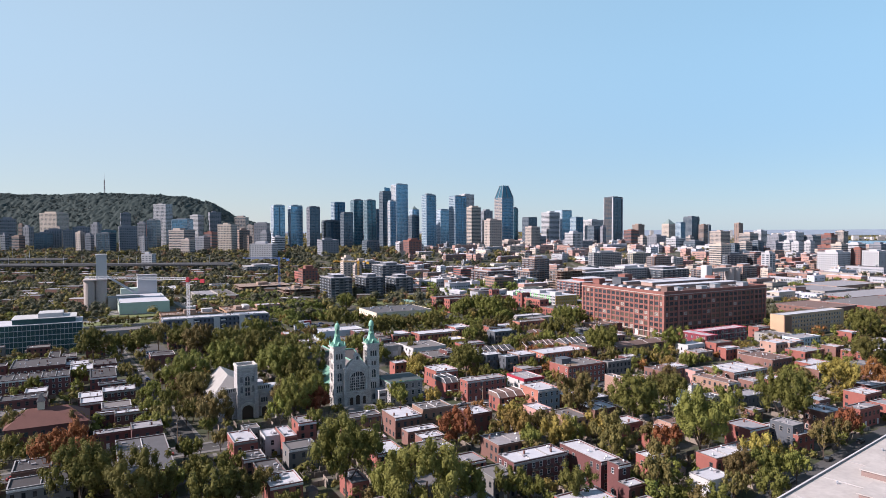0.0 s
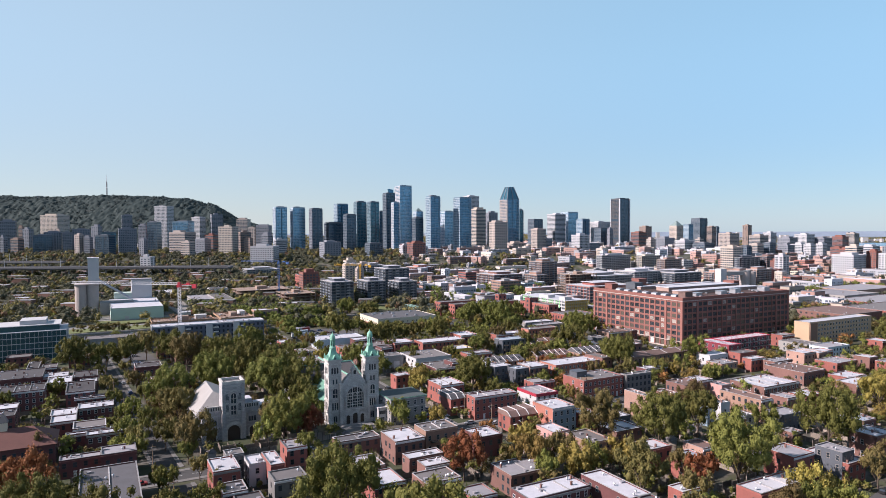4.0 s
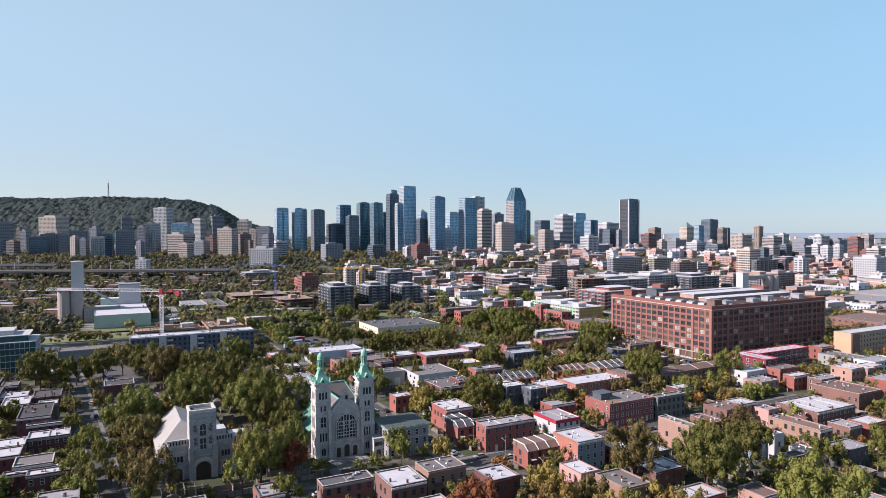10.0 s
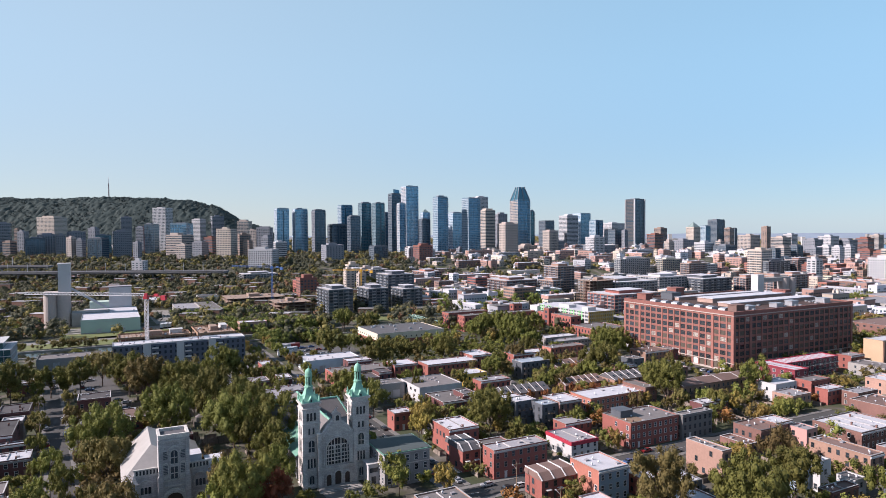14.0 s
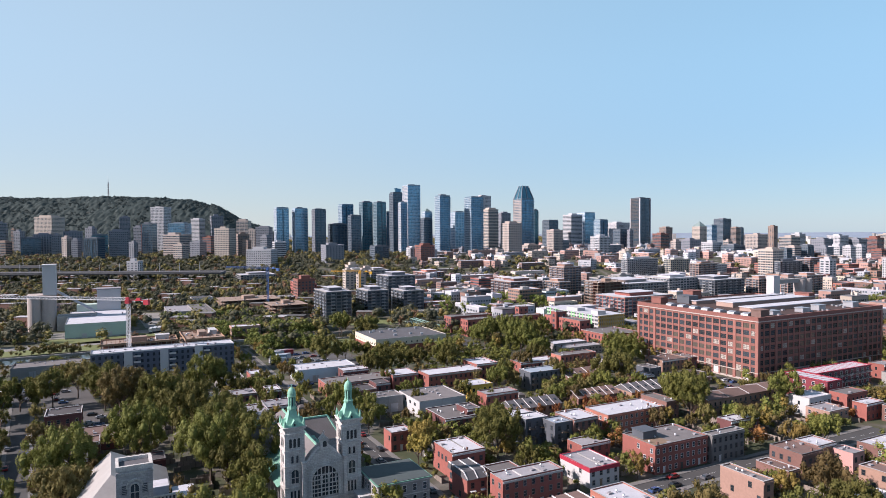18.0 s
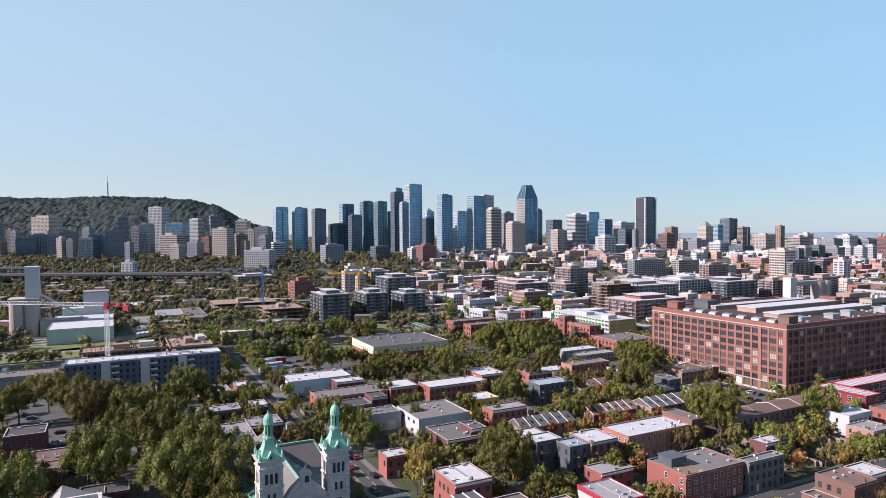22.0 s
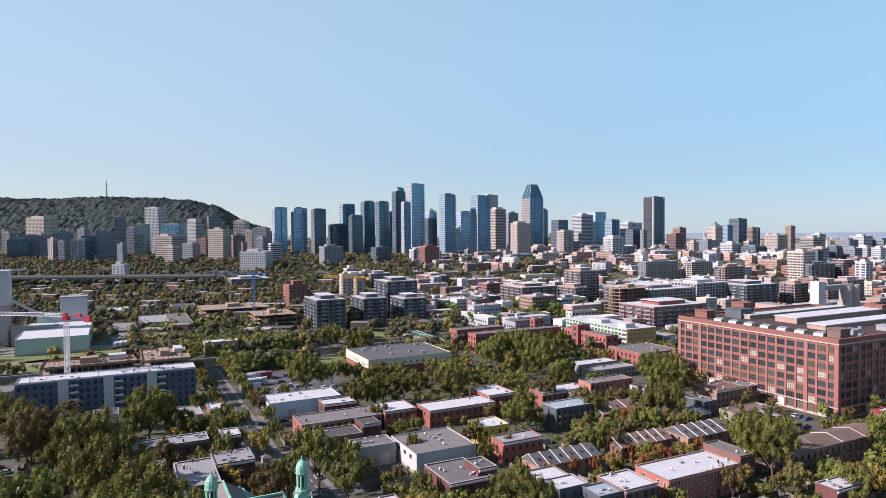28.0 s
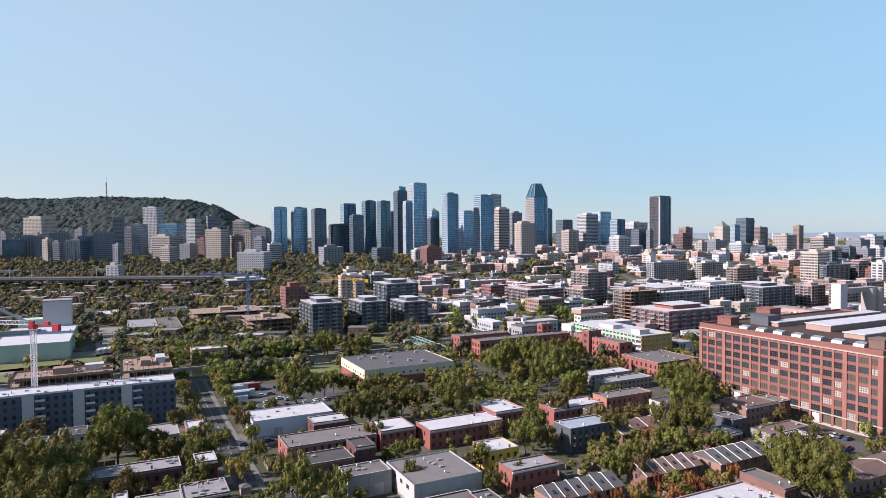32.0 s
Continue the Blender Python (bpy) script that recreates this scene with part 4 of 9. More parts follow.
            part("gable_light", arch(Shape(), 0, TH - .2, .5, TH + .3, -T / 2 - .36, -T / 2 - .2, 6), hood, tw, at=pose(cx, cy, 0, 0, 0, 90 * side))
        part("lantern_base", Shape().lathe(cx, cy, [(1.35, TH + 3.9), (1.38, TH + 4.4), (1.15, TH + 4.6), (1.1, TH + 5.0)], 8, math.pi / 8), COPPER, tw)
        part("lantern_core", Shape().cyl(cx, cy, TH + 4.8, TH + 7.6, .62), hood, tw)
        for i in range(8):
            a = math.pi * i / 4 + math.pi / 8
            part("lantern_column", Shape().cyl(cx + .86 * math.cos(a), cy + .86 * math.sin(a), TH + 4.8, TH + 7.6, .2, n=6), COPPER, tw)
        part("lantern_ring", Shape().lathe(cx, cy, [(1.0, TH + 7.3), (1.25, TH + 7.6), (1.2, TH + 8.0)], 12), COPPER, tw)
        part("dome", Shape().lathe(cx, cy, [(1.16, TH + 7.9), (1.18, TH + 8.5), (1.04, TH + 9.2), (.7, TH + 9.75), (.3, TH + 10.05), (.1, TH + 10.3), (.17, TH + 10.5), (.04, TH + 11.0)], 12), COPPER, tw)
    # front between the towers, a little proud of them
    a, b = T - .35, W - T + .35
    fy = -.9
    gz, sh = 20.9, 16.9
    cx = (a + b) / 2
    rise = [(b, sh), (b - 1.2, sh), (cx + 3.0, sh + 2.3), (cx + 1.3, gz - .3), (cx + 1.1, gz)]
    poly = [(a, -.3), (b, -.3)] + rise + [(2 * cx - x, z) for x, z in reversed(rise)]
    fr = part("front", Shape().wall_poly(poly, fy, 3.6), LIME, h)
    cop = Shape()
    for k in range(len(rise) - 1):
        (x0, z0), (x1, z1) = rise[k], rise[k + 1]
        cop.beam((x0, fy + .9, z0 + .15), (x1, fy + .9, z1 + .15), 1.0).beam((2 * cx - x0, fy + .9, z0 + .15), (2 * cx - x1, fy + .9, z1 + .15), 1.0)
    part("gable_coping", cop, LIME, fr, "pale stone coping")
    for xx in (a, b):
        part("corner_pier", Shape().box(xx - .55, fy - .3, -.3, xx + .55, fy + .6, sh + .5).box(xx - .7, fy - .45, sh + .5, xx + .7, fy + .75, sh + .9), LIME, fr)
    niche = part("niche", Shape().box(cx - 1.1, fy - .1, gz - .2, cx + 1.1, fy + 2.0, gz + 2.2).wall_poly([(cx - 1.4, gz + 2.2), (cx + 1.4, gz + 2.2), (cx, gz + 3.5)], fy - .3, fy + 2.2).beam((cx, fy + .9, gz + 3.4), (cx, fy + .9, gz + 4.6), .2).beam((cx - .4, fy + .9, gz + 4.1), (cx + .4, fy + .9, gz + 4.1), .2), LIME, fr)
    part("niche_recess", arch(Shape(), cx, gz + .3, 1.1, gz + 1.4, fy - .17, fy), hood, niche)
    part("great_window", arch(Shape(), cx, 7.3, 7.5, 12.0, fy - .06, fy + .05, 18), dark, fr)
    ring = Shape()
    arch_ring(ring, cx, 7.0, 7.5, 12.0, .42, fy - .5, fy + .05, 18), arch_ring(ring, cx, 7.0, 8.5, 12.0, .4, fy - .28, fy + .05, 18)
    part("window_arch", ring, LIME, fr, "moulded stone arch")
    tr = Shape()
    for i in range(-3, 4):
        k = i * 1.07
        wide = .3 if i in (-1, 1) else .14
        tr.box(cx + k - wide / 2, fy - .3, 7.3, cx + k + wide / 2, fy + .02, 12.0 + math.sqrt(max(0, 3.7 ** 2 - k * k)) - .05)
    for z in (8.4, 9.5, 10.7, 12.0, 13.4):
        wz = 3.7 if z <= 12 else math.sqrt(3.7 ** 2 - (z - 12) ** 2)
        tr.box(cx - wz, fy - .24, z - .12, cx + wz, fy + .02, z + .12)
    for i in (-2, 0, 2):
        arch_ring(tr, cx + i * 1.07, 10.9, 1.5, 12.6, .16, fy - .28, fy + .02, 8)
    part("tracery", tr, LIME, fr, "stone window tracery")
    for i in (-1, 0, 1):
        wd, top = (2.1, 3.9) if i == 0 else (1.7, 3.4)
        o = arch_ring(Shape(), cx + i * 3.1, -.2, wd, top, .3, fy - .55, fy + .05, 10)
        arch_ring(o, cx + i * 3.1, -.2, wd + .6, top, .26, fy - .35, fy + .05, 10)
        part("portal_arch", o, LIME, fr)
        part("portal_door", arch(Shape(), cx + i * 3.1, 0, wd, top, fy - .07, fy + .04), mat("dark_oak", (.05, .032, .025), .7, .2), fr)
    part("portal_band", Shape().box(a, fy - .4, 6.2, b, fy + .02, 6.7).box(a, fy - .2, 5.9, b, fy + .02, 6.2), LIME, fr)
    part("frieze", Shape().box(a, fy - .22, 16.2, b, fy + .02, 16.6), LIME, fr)
    corb = Shape()
    for k in range(17):
        corb.box(a + .5 + k * (b - a - 1.3) / 16, fy - .2, 15.6, a + .8 + k * (b - a - 1.3) / 16, fy + .02, 16.2)
    part("corbel_row", corb, LIME, fr)
    part("front_steps", Shape().box(a - 1, -5.2, -.2, b + 1, -.91, .16).box(a - .6, -4.4, .16, b + .6, -.91, .34).box(a - .2, -3.6, .34, b + .2, -.91, .52), WALL["concrete"], h, "pale concrete steps")
    # nave, roof, transept, apse
    L = 60
    part("aisle_wall", Shape().box(1.2, T, -.3, W - 1.2, L, 9.5), LIMEDARK, h)
    n0, n1 = 5.6, W - 5.6
    part("clerestory_wall", Shape().box(n0, T - 1.5, 9.5, n1, L - 4, 14.0), LIMEDARK, h)
    rf = Shape()
    cxm = W / 2
    rf.v = [(n0 - .5, 4.2, 14.0), (n1 + .5, 4.2, 14.0), (n1 + .5, L - 4, 14.0), (n0 - .5, L - 4, 14.0), (cxm, 4.2, 19.2), (cxm, L - 10, 19.2)]
    rf.f = [(0, 3, 2, 1), (0, 4, 5, 3), (1, 2, 5, 4), (0, 1, 4), (2, 3, 5)]
    part("nave_roof", rf, ROOF["gravel"], h)
    for sx, (x0, x1) in (("a", (-1.2, n0)), ("b", (n1, W - .6))):
        lo, hi = (x0, x1) if sx == "a" else (x1, x0)
        q = Shape()
        q.v = [(lo, T, 9.5), (lo, L, 9.5), (hi, L, 13.8), (hi, T, 13.8), (hi, T, 9.5), (hi, L, 9.5)]
        q.f = [(0, 1, 2, 3), (0, 4, 5, 1), (0, 3, 4), (1, 5, 2), (3, 2, 5, 4)]
        part("aisle_roof", q, mat("copper_roofing", (.12, .27, .2), .7, .3, .3, 1.2), h, "green copper roof")
    for i in range(10):
        for side in (0, 1):
            xx = 1.2 if side == 0 else W - 1.2
            s = Shape()
            arch(s, 0, 2.5, 1.6, 5.6, -.06, .06)
            part("aisle_window", s, dark, h, at=pose(xx, T + 3.2 + i * 5.2, 0, 0, 0, -90 if side == 0 else 90))
            part("aisle_buttress", Shape().box(-.4, -.7, -.3, .4, .02, 8.2), LIMEDARK, h, at=pose(xx, T + .7 + i * 5.2, 0, 0, 0, -90 if side == 0 else 90))
    t0, t1 = 30, 42
    part("transept_wall", Shape().box(-4.6, t0, -.3, W + 3.2, t1, 13), LIMEDARK, h)
    tr = Shape()
    tm = (t0 + t1) / 2
    tr.v = [(-5.2, t0 - .4, 13), (W + 3.7, t0 - .4, 13), (W + 3.7, t1 + .4, 13), (-5.2, t1 + .4, 13), (-2.5, tm, 19), (W + 1, tm, 19)]
    tr.f = [(0, 3, 2, 1), (0, 1, 5, 4), (2, 3, 4, 5), (1, 2, 5), (3, 0, 4)]
    part("transept_roof", tr, ROOF["gravel"], h)
    part("transept_cap", Shape().beam((-2.5, tm, 19.1), (W + 1, tm, 19.1), .5), COPPER, h, "green copper ridge")
    for q in (0, 1, 2, 3):
        part("hip_edge", Shape().beam(tr.v[q], tr.v[4] if q in (0, 3) else tr.v[5], .5), COPPER, h, "green copper hip")
    for xx in (n0 - .5, n1 + .5):
        part("roof_edge", Shape().beam((xx, 4.3, 14.05), (xx, L - 4, 14.05), .45), COPPER, h, "green copper gutter")
    for i in range(4):
        for sx in (-1, 1):
            part("dormer", Shape().wall_poly([(-.7, 0), (.7, 0), (.7, 1.0), (0, 1.7), (-.7, 1.0)], -.2, 1.6), COPPER, h, "green copper dormer", at=pose(cxm + sx * 3.9, 9 + i * 5, 15.1, 0, 0, 90 * sx))
    part("rear_chapel", Shape().box(-3.5, 50, -.3, 8, 62, 12.6), LIMEDARK, h)
    rc = Shape().wall_poly([(-4.2, 12.6), (8.6, 12.6), (2.2, 16.8)], 49.6, 62.4)
    part("chapel_roof", rc, ROOF["gravel"], h)
    part("chapel_verge", Shape().beam((-4.2, 49.5, 12.8), (2.2, 49.5, 17), .5).beam((8.6, 49.5, 12.8), (2.2, 49.5, 17), .5).beam((2.2, 49.5, 17), (2.2, 62.4, 17), .4), COPPER, h, "green copper verge")
    part("ridge_cap", Shape().beam((cxm, 4.3, 19.3), (cxm, L - 10, 19.3), .5), COPPER, h, "green copper ridge")
    part("apse", Shape().lathe(cxm, L - 2, [(6.5, -.3), (6.5, 11)], 12).lathe(cxm, L - 2, [(6.8, 11), (2.2, 14.5), (.2, 15.2)], 12), LIMEDARK, h)


# ---- the smaller stone church ----
def small_church():
    u, v = uv(-88.5, 277.4)
    ox, oy = xy(u - 7.2, v - 1.0)
    h = thing("church", ox, oy, label="grey stone church with one square tower and pale steep roof", category="church")
    TAKEN.append((u - 10, v - 6, u + 18, v + 40))
    SD = LIMEDARK
    W = 21.0
    part("front", Shape().wall_poly([(0, -.3), (W, -.3), (W, 11.2), (0, 11.2)], 0, 3.5), SD, h)
    part("front_parapet", Shape().box(-.2, -.15, 11.2, W + .2, .5, 11.7), LIME, h)
    # dark sheets paint the shade between the balusters
    part("arcade_shadow", Shape().box(.3, -.02, 11.7, 6.5, .3, 13.0).box(15.1, -.02, 11.7, W - .3, .3, 13.0), mat("opening_shade", (.035, .035, .04)), h)
    for i in range(23):
        xx = .2 + i * (W - .8) / 22
        if 6.3 < xx < 15.2:
            continue
        part("baluster", Shape().box(xx, -.12, 11.7, xx + .42, .4, 13.0), LIME, h)
    part("parapet_rail", Shape().box(-.2, -.2, 13.0, 6.4, .5, 13.4).box(15.2, -.2, 13.0, W + .2, .5, 13.4), LIME, h)
    for xx in (-.9, W - 1.1):
        part("corner_turret", Shape().box(xx, -1.0, -.3, xx + 2.0, 1.0, 9.2).box(xx - .15, -1.15, 9.2, xx + 2.15, 1.15, 9.6).prism([(xx, -1), (xx + 2, -1), (xx + 2, 1), (xx, 1)], 9.6, 12.0, .06), SD, h)
    part("side_stair", Shape().box(W - .5, 1.5, -.3, W + 4.5, 9, 11.4), mat("dark_green_metal", (.03, .055, .055), .6, .1), h, "dark green metal clad side block")
    part("side_stair_roof", Shape().box(W - .8, 1.2, 11.4, W + 4.8, 9.3, 11.8), ROOF["white"], h)
    part("rear_roof", Shape().box(15.2, 6.5, 9, W - 1.6, 12, 13.4), ROOF["white"], h)
    tw = part("tower", Shape().box(6.7, -1.6, -.3, 14.9, 6.2, 21.9), SD, h)
    part("tower_parapet", Shape().ring(6.5, -1.8, 21.9, 15.1, 6.4, 23.0, .75), LIME, tw)
    part("tower_roof", Shape().box(7.2, -1.1, 21.8, 14.4, 5.7, 22.1), ROOF["slate"], tw)
    for x0 in (6.3, 13.7):
        part("buttress", Shape().box(x0, -2.4, -.3, x0 + 1.6, -1.5, 10.6).prism([(x0, -2.4), (x0 + 1.6, -2.4), (x0 + 1.6, -1.5), (x0, -1.5)], 10.6, 12.2, .3).box(x0 + .25, -2.0, 10.6, x0 + 1.35, -1.5, 21.6), SD, tw)
    for z in (7.6, 9.3, 20.9):
        part("string_course", Shape().box(6.4, -2.0, z, 15.2, -1.5, z + .35), LIME, tw)
    for k in (-1, 1):
        lou = Shape()
        for z0, z1 in ((11.2, 13.9), (15.6, 18.0)):
            lou.box(10.8 + k * 2.35 - .6, -1.66, z0, 10.8 + k * 2.35 + .6, -1.5, z1)
        part("louvre", lou, mat("louvre_slate", (.075, .078, .09), .7, .1), tw, "dark slatted louvres")
        lou = Shape()
        for z0, z1 in ((11.2, 13.9), (15.6, 18.0)):
            for j in range(int((z1 - z0) / .45)):
                lou.box(10.8 + k * 2.35 - .6, -1.76, z0 + .1 + j * .45, 10.8 + k * 2.35 + .6, -1.6, z0 + .22 + j * .45)
        part("louvre_slats", lou, SD, tw)
        part("louvre_hood", arch_ring(Shape(), 10.8 + k * 2.35, 11.0, 1.25, 13.9, .2, -1.9, -1.5, 8), LIME, tw)
        part("quatrefoil_panel", Shape().box(10.8 + k * 2.35 - .75, -1.75, 9.8, 10.8 + k * 2.35 + .75, -1.5, 10.9), LIME, tw)
    c = 10.8
    s = Shape()
    arch_ring(s, c, 9.7, 1.9, 17.3, .32, -1.95, -1.5), arch_ring(s, c, 17.3, 3.4, 17.5, .35, -1.9, -1.5)
    part("tower_arch", s, LIME, tw)
    part("tower_window", arch(Shape(), c, 9.9, 1.9, 17.3, -1.75, -1.5), GLASS, tw)
    part("mullion", Shape().box(c - .09, -1.9, 9.9, c + .09, -1.6, 18).box(c - .95, -1.9, 11.4, c + .95, -1.6, 11.6).box(c - .95, -1.9, 13.4, c + .95, -1.6, 14.3).box(c - .95, -1.9, 16.0, c + .95, -1.6, 16.2), LIME, tw)
    for k, t in enumerate((.5, .9, 1.3)):
        p = Shape()
        arch_ring(p, c, -.2, 5.0 + k * .9, 3.4, .42, -2.2 - .1 + k * .15 - .2, -1.5, 12)
        part("portal_arch", p, LIME, tw)
    part("portal_door", arch(Shape(), c, 0, 4.6, 3.4, -1.72, -1.5), mat("dark_oak", (.06, .035, .025)), tw)
    for cx in (3.2, 18.2):
        p = Shape()
        arch_ring(p, cx, 0, 2.4, 2.8, .5, -.35, .05)
        part("side_portal_arch", p, LIME, h)
        part("side_portal", arch(Shape(), cx, 0, 2.4, 2.8, -.12, .05), mat("dark_oak", (.06, .035, .025)), h)
        q = Shape()
        arch_ring(q, cx, 6.2, 3.2, 8.2, .4, -.3, .05)
        part("side_arch", q, LIME, h)
        for d in (-1.0, 0, 1.0):
            part("side_window", arch(Shape(), cx + d, 6.0, .75, 7.6, -.1, .05), GLASS, h)
    pale = mat("pale_metal_roof", (.34, .32, .3), .55, .15, .2, 1.0)
    part("nave_wall", Shape().box(-2.4, 4.2, -.3, W - 1.2, 34, 9.0), SD, h)
    r = Shape()
    r.v = [(-3.2, 4.0, 9.0), (W - .4, 4.0, 9.0), (W - .4, 34.5, 9.0), (-3.2, 34.5, 9.0), (5.4, 13.5, 16.4), (5.4, 34.5, 16.4)]
    r.f = [(0, 3, 2, 1), (0, 4, 5, 3), (1, 2, 5, 4), (0, 1, 4), (2, 3, 5)]
    part("nave_roof", r, pale, h, "pale steep metal roof")
    for i in range(6):
        for side in (0, 1):
            part("nave_window", arch(Shape(), 0, 3, 1.5, 6, -.06, .06), GLASS, h, at=pose(-2.4 if side == 0 else W - 1.2, 7 + i * 4.6, 0, 0, 0, -90 if side == 0 else 90))


# ---- industry by the canal ----
def long_mill():
    u, v = 42.2, 492.5
    x, y = xy(u, v)
    lu, lv, hgt = 73.5, 13.5, 16.8
    claim(x, y, lu, lv)
    h = thing("apartment_block", x, y, label="long dark blue-grey apartment block with a white roof", category="apartment building")
    part("wall", Shape().box(0, 0, -.3, lu, lv, hgt - .3), mat("navy_brick", (.085, .1, .135), .8, .2), h)
    flat_roof(h, lu, lv, hgt, "white", FRAME)
    grid_windows(h, lu, lv, .4, hgt - .7, 5, 2.9, 1.2, 1.7, ("front",))
    grid_windows(h, lu, lv, .4, hgt - .7, 5, 3.6, 1.2, 1.7, ("right",))
    for i in (16, 34, 52):
        part("stair_bay", Shape().box(i, -.8, 0, i + 4.2, -.004, hgt + .6), WALL["white"], h, "white projecting bay")
        for k in range(5):
            balcony(h, pose(i + 6.4, -.01, 1 + k * 3.2), 3.4)
            part("balcony_panel", shared("mill_balcony_panel", lambda: Shape().box(-1.75, -1.5, .1, 1.75, -1.42, 1.0)), FRAME, h, "white balcony panel", at=pose(i + 6.4, -.01, 1 + k * 3.2))
    roof_clutter(h, lu, lv, hgt, 26)


def silo_group():
    x, y = -349.2, 630.9
    h = thing("grain_silo", x, y, label="beige concrete grain silos with a tall headhouse", category="silo")
    con = mat("silo_concrete", (.36, .31, .28), .9, .15, .1, .6)
    for i in range(2):
        for j in range(2):
            part("silo_bin", shared("silo_bin", lambda: Shape().cyl(0, 0, -.3, 29, 5.2, n=20)), con, h, at=pose(5 + i * 9.8, 6 + j * 9.8, 0))
    part("silo_cap", Shape().box(-.5, .5, 29, 20.5, 22, 30.2), con, h)
    part("headhouse", Shape().box(11, 4, 30, 20.4, 17, 54).box(10.6, 3.6, 54, 20.8, 17.4, 55), WALL["white"], h, "white headhouse")
    part("low_wing", Shape().box(20.6, 2, -.3, 50, 20, 12), WALL["concrete"], h)
    part("conveyor", Shape().beam((20, 10, 33), (48, 22, 13), 2), METAL, h)
    TAKEN.append((*[a - 2 for a in uv(x, y)], uv(x, y)[0] + 62, uv(x, y)[1] + 24))
    x, y = -323.6, 688.0
    h = thing("storage_tower", x, y, label="square white storage tower beside a green shed", category="tower")
    part("tower_body", Shape().box(0, 0, -.3, 19, 14, 30), WALL["white"], h)
    part("tower_cap", Shape().box(-.4, -.4, 30, 19.4, 14.4, 30.8), ROOF["grey"], h)
    part("side_shed", Shape().box(-16, 0, -.3, -.01, 14, 17), WALL["green"], h, "pale green shed")
    TAKEN.append((*[a - 18 for a in uv(x, y)], uv(x, y)[0] + 22, uv(x, y)[1] + 17))


def tower_crane(x, y, levels, turn, bays, wh, rd, label):
    """A lattice tower crane: levels of 2.2 m in the mast, bays of 2.2 m in the jib."""
    h = thing("tower_crane", x, y, rz=0, label=label, category="crane")
    top = levels * 2.2

    def lattice(n, step, w):
        s = Shape()
        for a in (-w, w):
            for b in (-w, w):
                s.beam((a, b, 0), (a, b, n * step), .22)
        for i in range(n):
            for a, b, c, d in ((-w, -w, w, -w), (w, -w, w, w), (w, w, -w, w), (-w, w, -w, -w)):
                s.beam((a, b, i * step), (c, d, (i + 1) * step), .13)
                s.beam((a, b, i * step), (c, d, i * step), .13)
        return s
    part("mast", lattice(levels, 2.2, .8), wh, h)
    part("base", Shape().box(-2.6, -2.6, -.3, 2.6, 2.6, 1.0), WALL["concrete"], h)
    part("slewing_unit", Shape().box(-1.3, -1.3, top - .2, 1.3, 1.3, top + 1.6), rd, h)
    part("cab", Shape().box(-.2, -2.6, top + 1.2, 1.6, -1.0, top + 3.4), rd, h)
    jm = pose(0, 0, top + 1.6, 0, 0, turn)
    jib = Shape()
    n, st = bays, 2.2
    for a, z in ((-.7, 0), (.7, 0), (0, 1.5)):
        jib.beam((0, a, z), (n * st, a, z), .2)
    for i in range(n):
        p, q = i * st, (i + 1) * st
        for a, z, c, e in ((-.7, 0, 0, 1.5), (0, 1.5, .7, 0), (.7, 0, -.7, 0)):
            jib.beam((p, a, z), ((p + q) / 2, c, e), .13), jib.beam(((p + q) / 2, c, e), (q, a, z), .13)
    part("jib", jib, wh, h, at=jm)
    cj = Shape()
    for a in (-.8, .8):
        cj.beam((0, a, 0), (-13, a, 0), .28)
    for i in range(6):
        cj.beam((-i * 2.2, -.8, 0), (-i * 2.2 - 2.2, .8, 0), .14)
    part("counter_jib", cj, rd, h, at=jm)
    part("counterweight", Shape().box(-13, -.9, -2.4, -10, .9, .4), rd, h, at=jm)
    part("winch", Shape().box(-8, -.7, .1, -5.5, .7, 1.4), rd, h, at=jm)


def footbridge():
    x, y = xy(*BRIDGE_UV)
    h = thing("footbridge", x, y, 0, math.degrees(GRID) + 90, "green steel truss footbridge over the canal", "bridge")
    gr = mat("bridge_green", (.2, .33, .28), .5, .1)
    for k in (0, 4):
        s = Shape().beam((-16, k, 2), (50, k, 2), .5).beam((-8, k, 6), (42, k, 6), .5)
        for i in range(11):
            a = -13 + i * 6
            s.beam((a - 3, k, 2), (a, k, 6 if -8 <= a <= 42 else 2), .3).beam((a, k, 6 if -8 <= a <= 42 else 2), (a + 3, k, 2), .3)
        part("truss", s, gr, h)
    part("deck", Shape().box(-16, 0, 1.7, 50, 4, 2), WALL["concrete"], h)
    part("abutment", Shape().box(-18, -1, -.3, -15, 5, 1.7), WALL["concrete"], h), part("abutment", Shape().box(49, -1, -.3, 52, 5, 1.7), WALL["concrete"], h)


def canal_works():
    # concrete hoist frame with two round bins beyond the factory
    x, y = 302.1, 745.6
    h = thing("concrete_hoist", x, y, label="white concrete hoist tower with a bridge and round bins", category="silo")
    part("hoist_tower", Shape().box(0, 0, -.3, 9, 8, 35), WALL["white"], h)
    part("bridge", Shape().box(9, 1, 27, 52, 7, 31), WALL["concrete"], h)
    for i in range(2):
        part("bin", Shape().cyl(44 + i * 11, 4, -.3, 30, 5.4, n=20), mat("silo_concrete", (.36, .31, .28)), h)
    part("bridge_leg", Shape().box(51, 1, -.3, 53, 7, 27), WALL["concrete"], h)
    TAKEN.append((*[a - 2 for a in uv(x, y)], uv(x, y)[0] + 64, uv(x, y)[1] + 12))


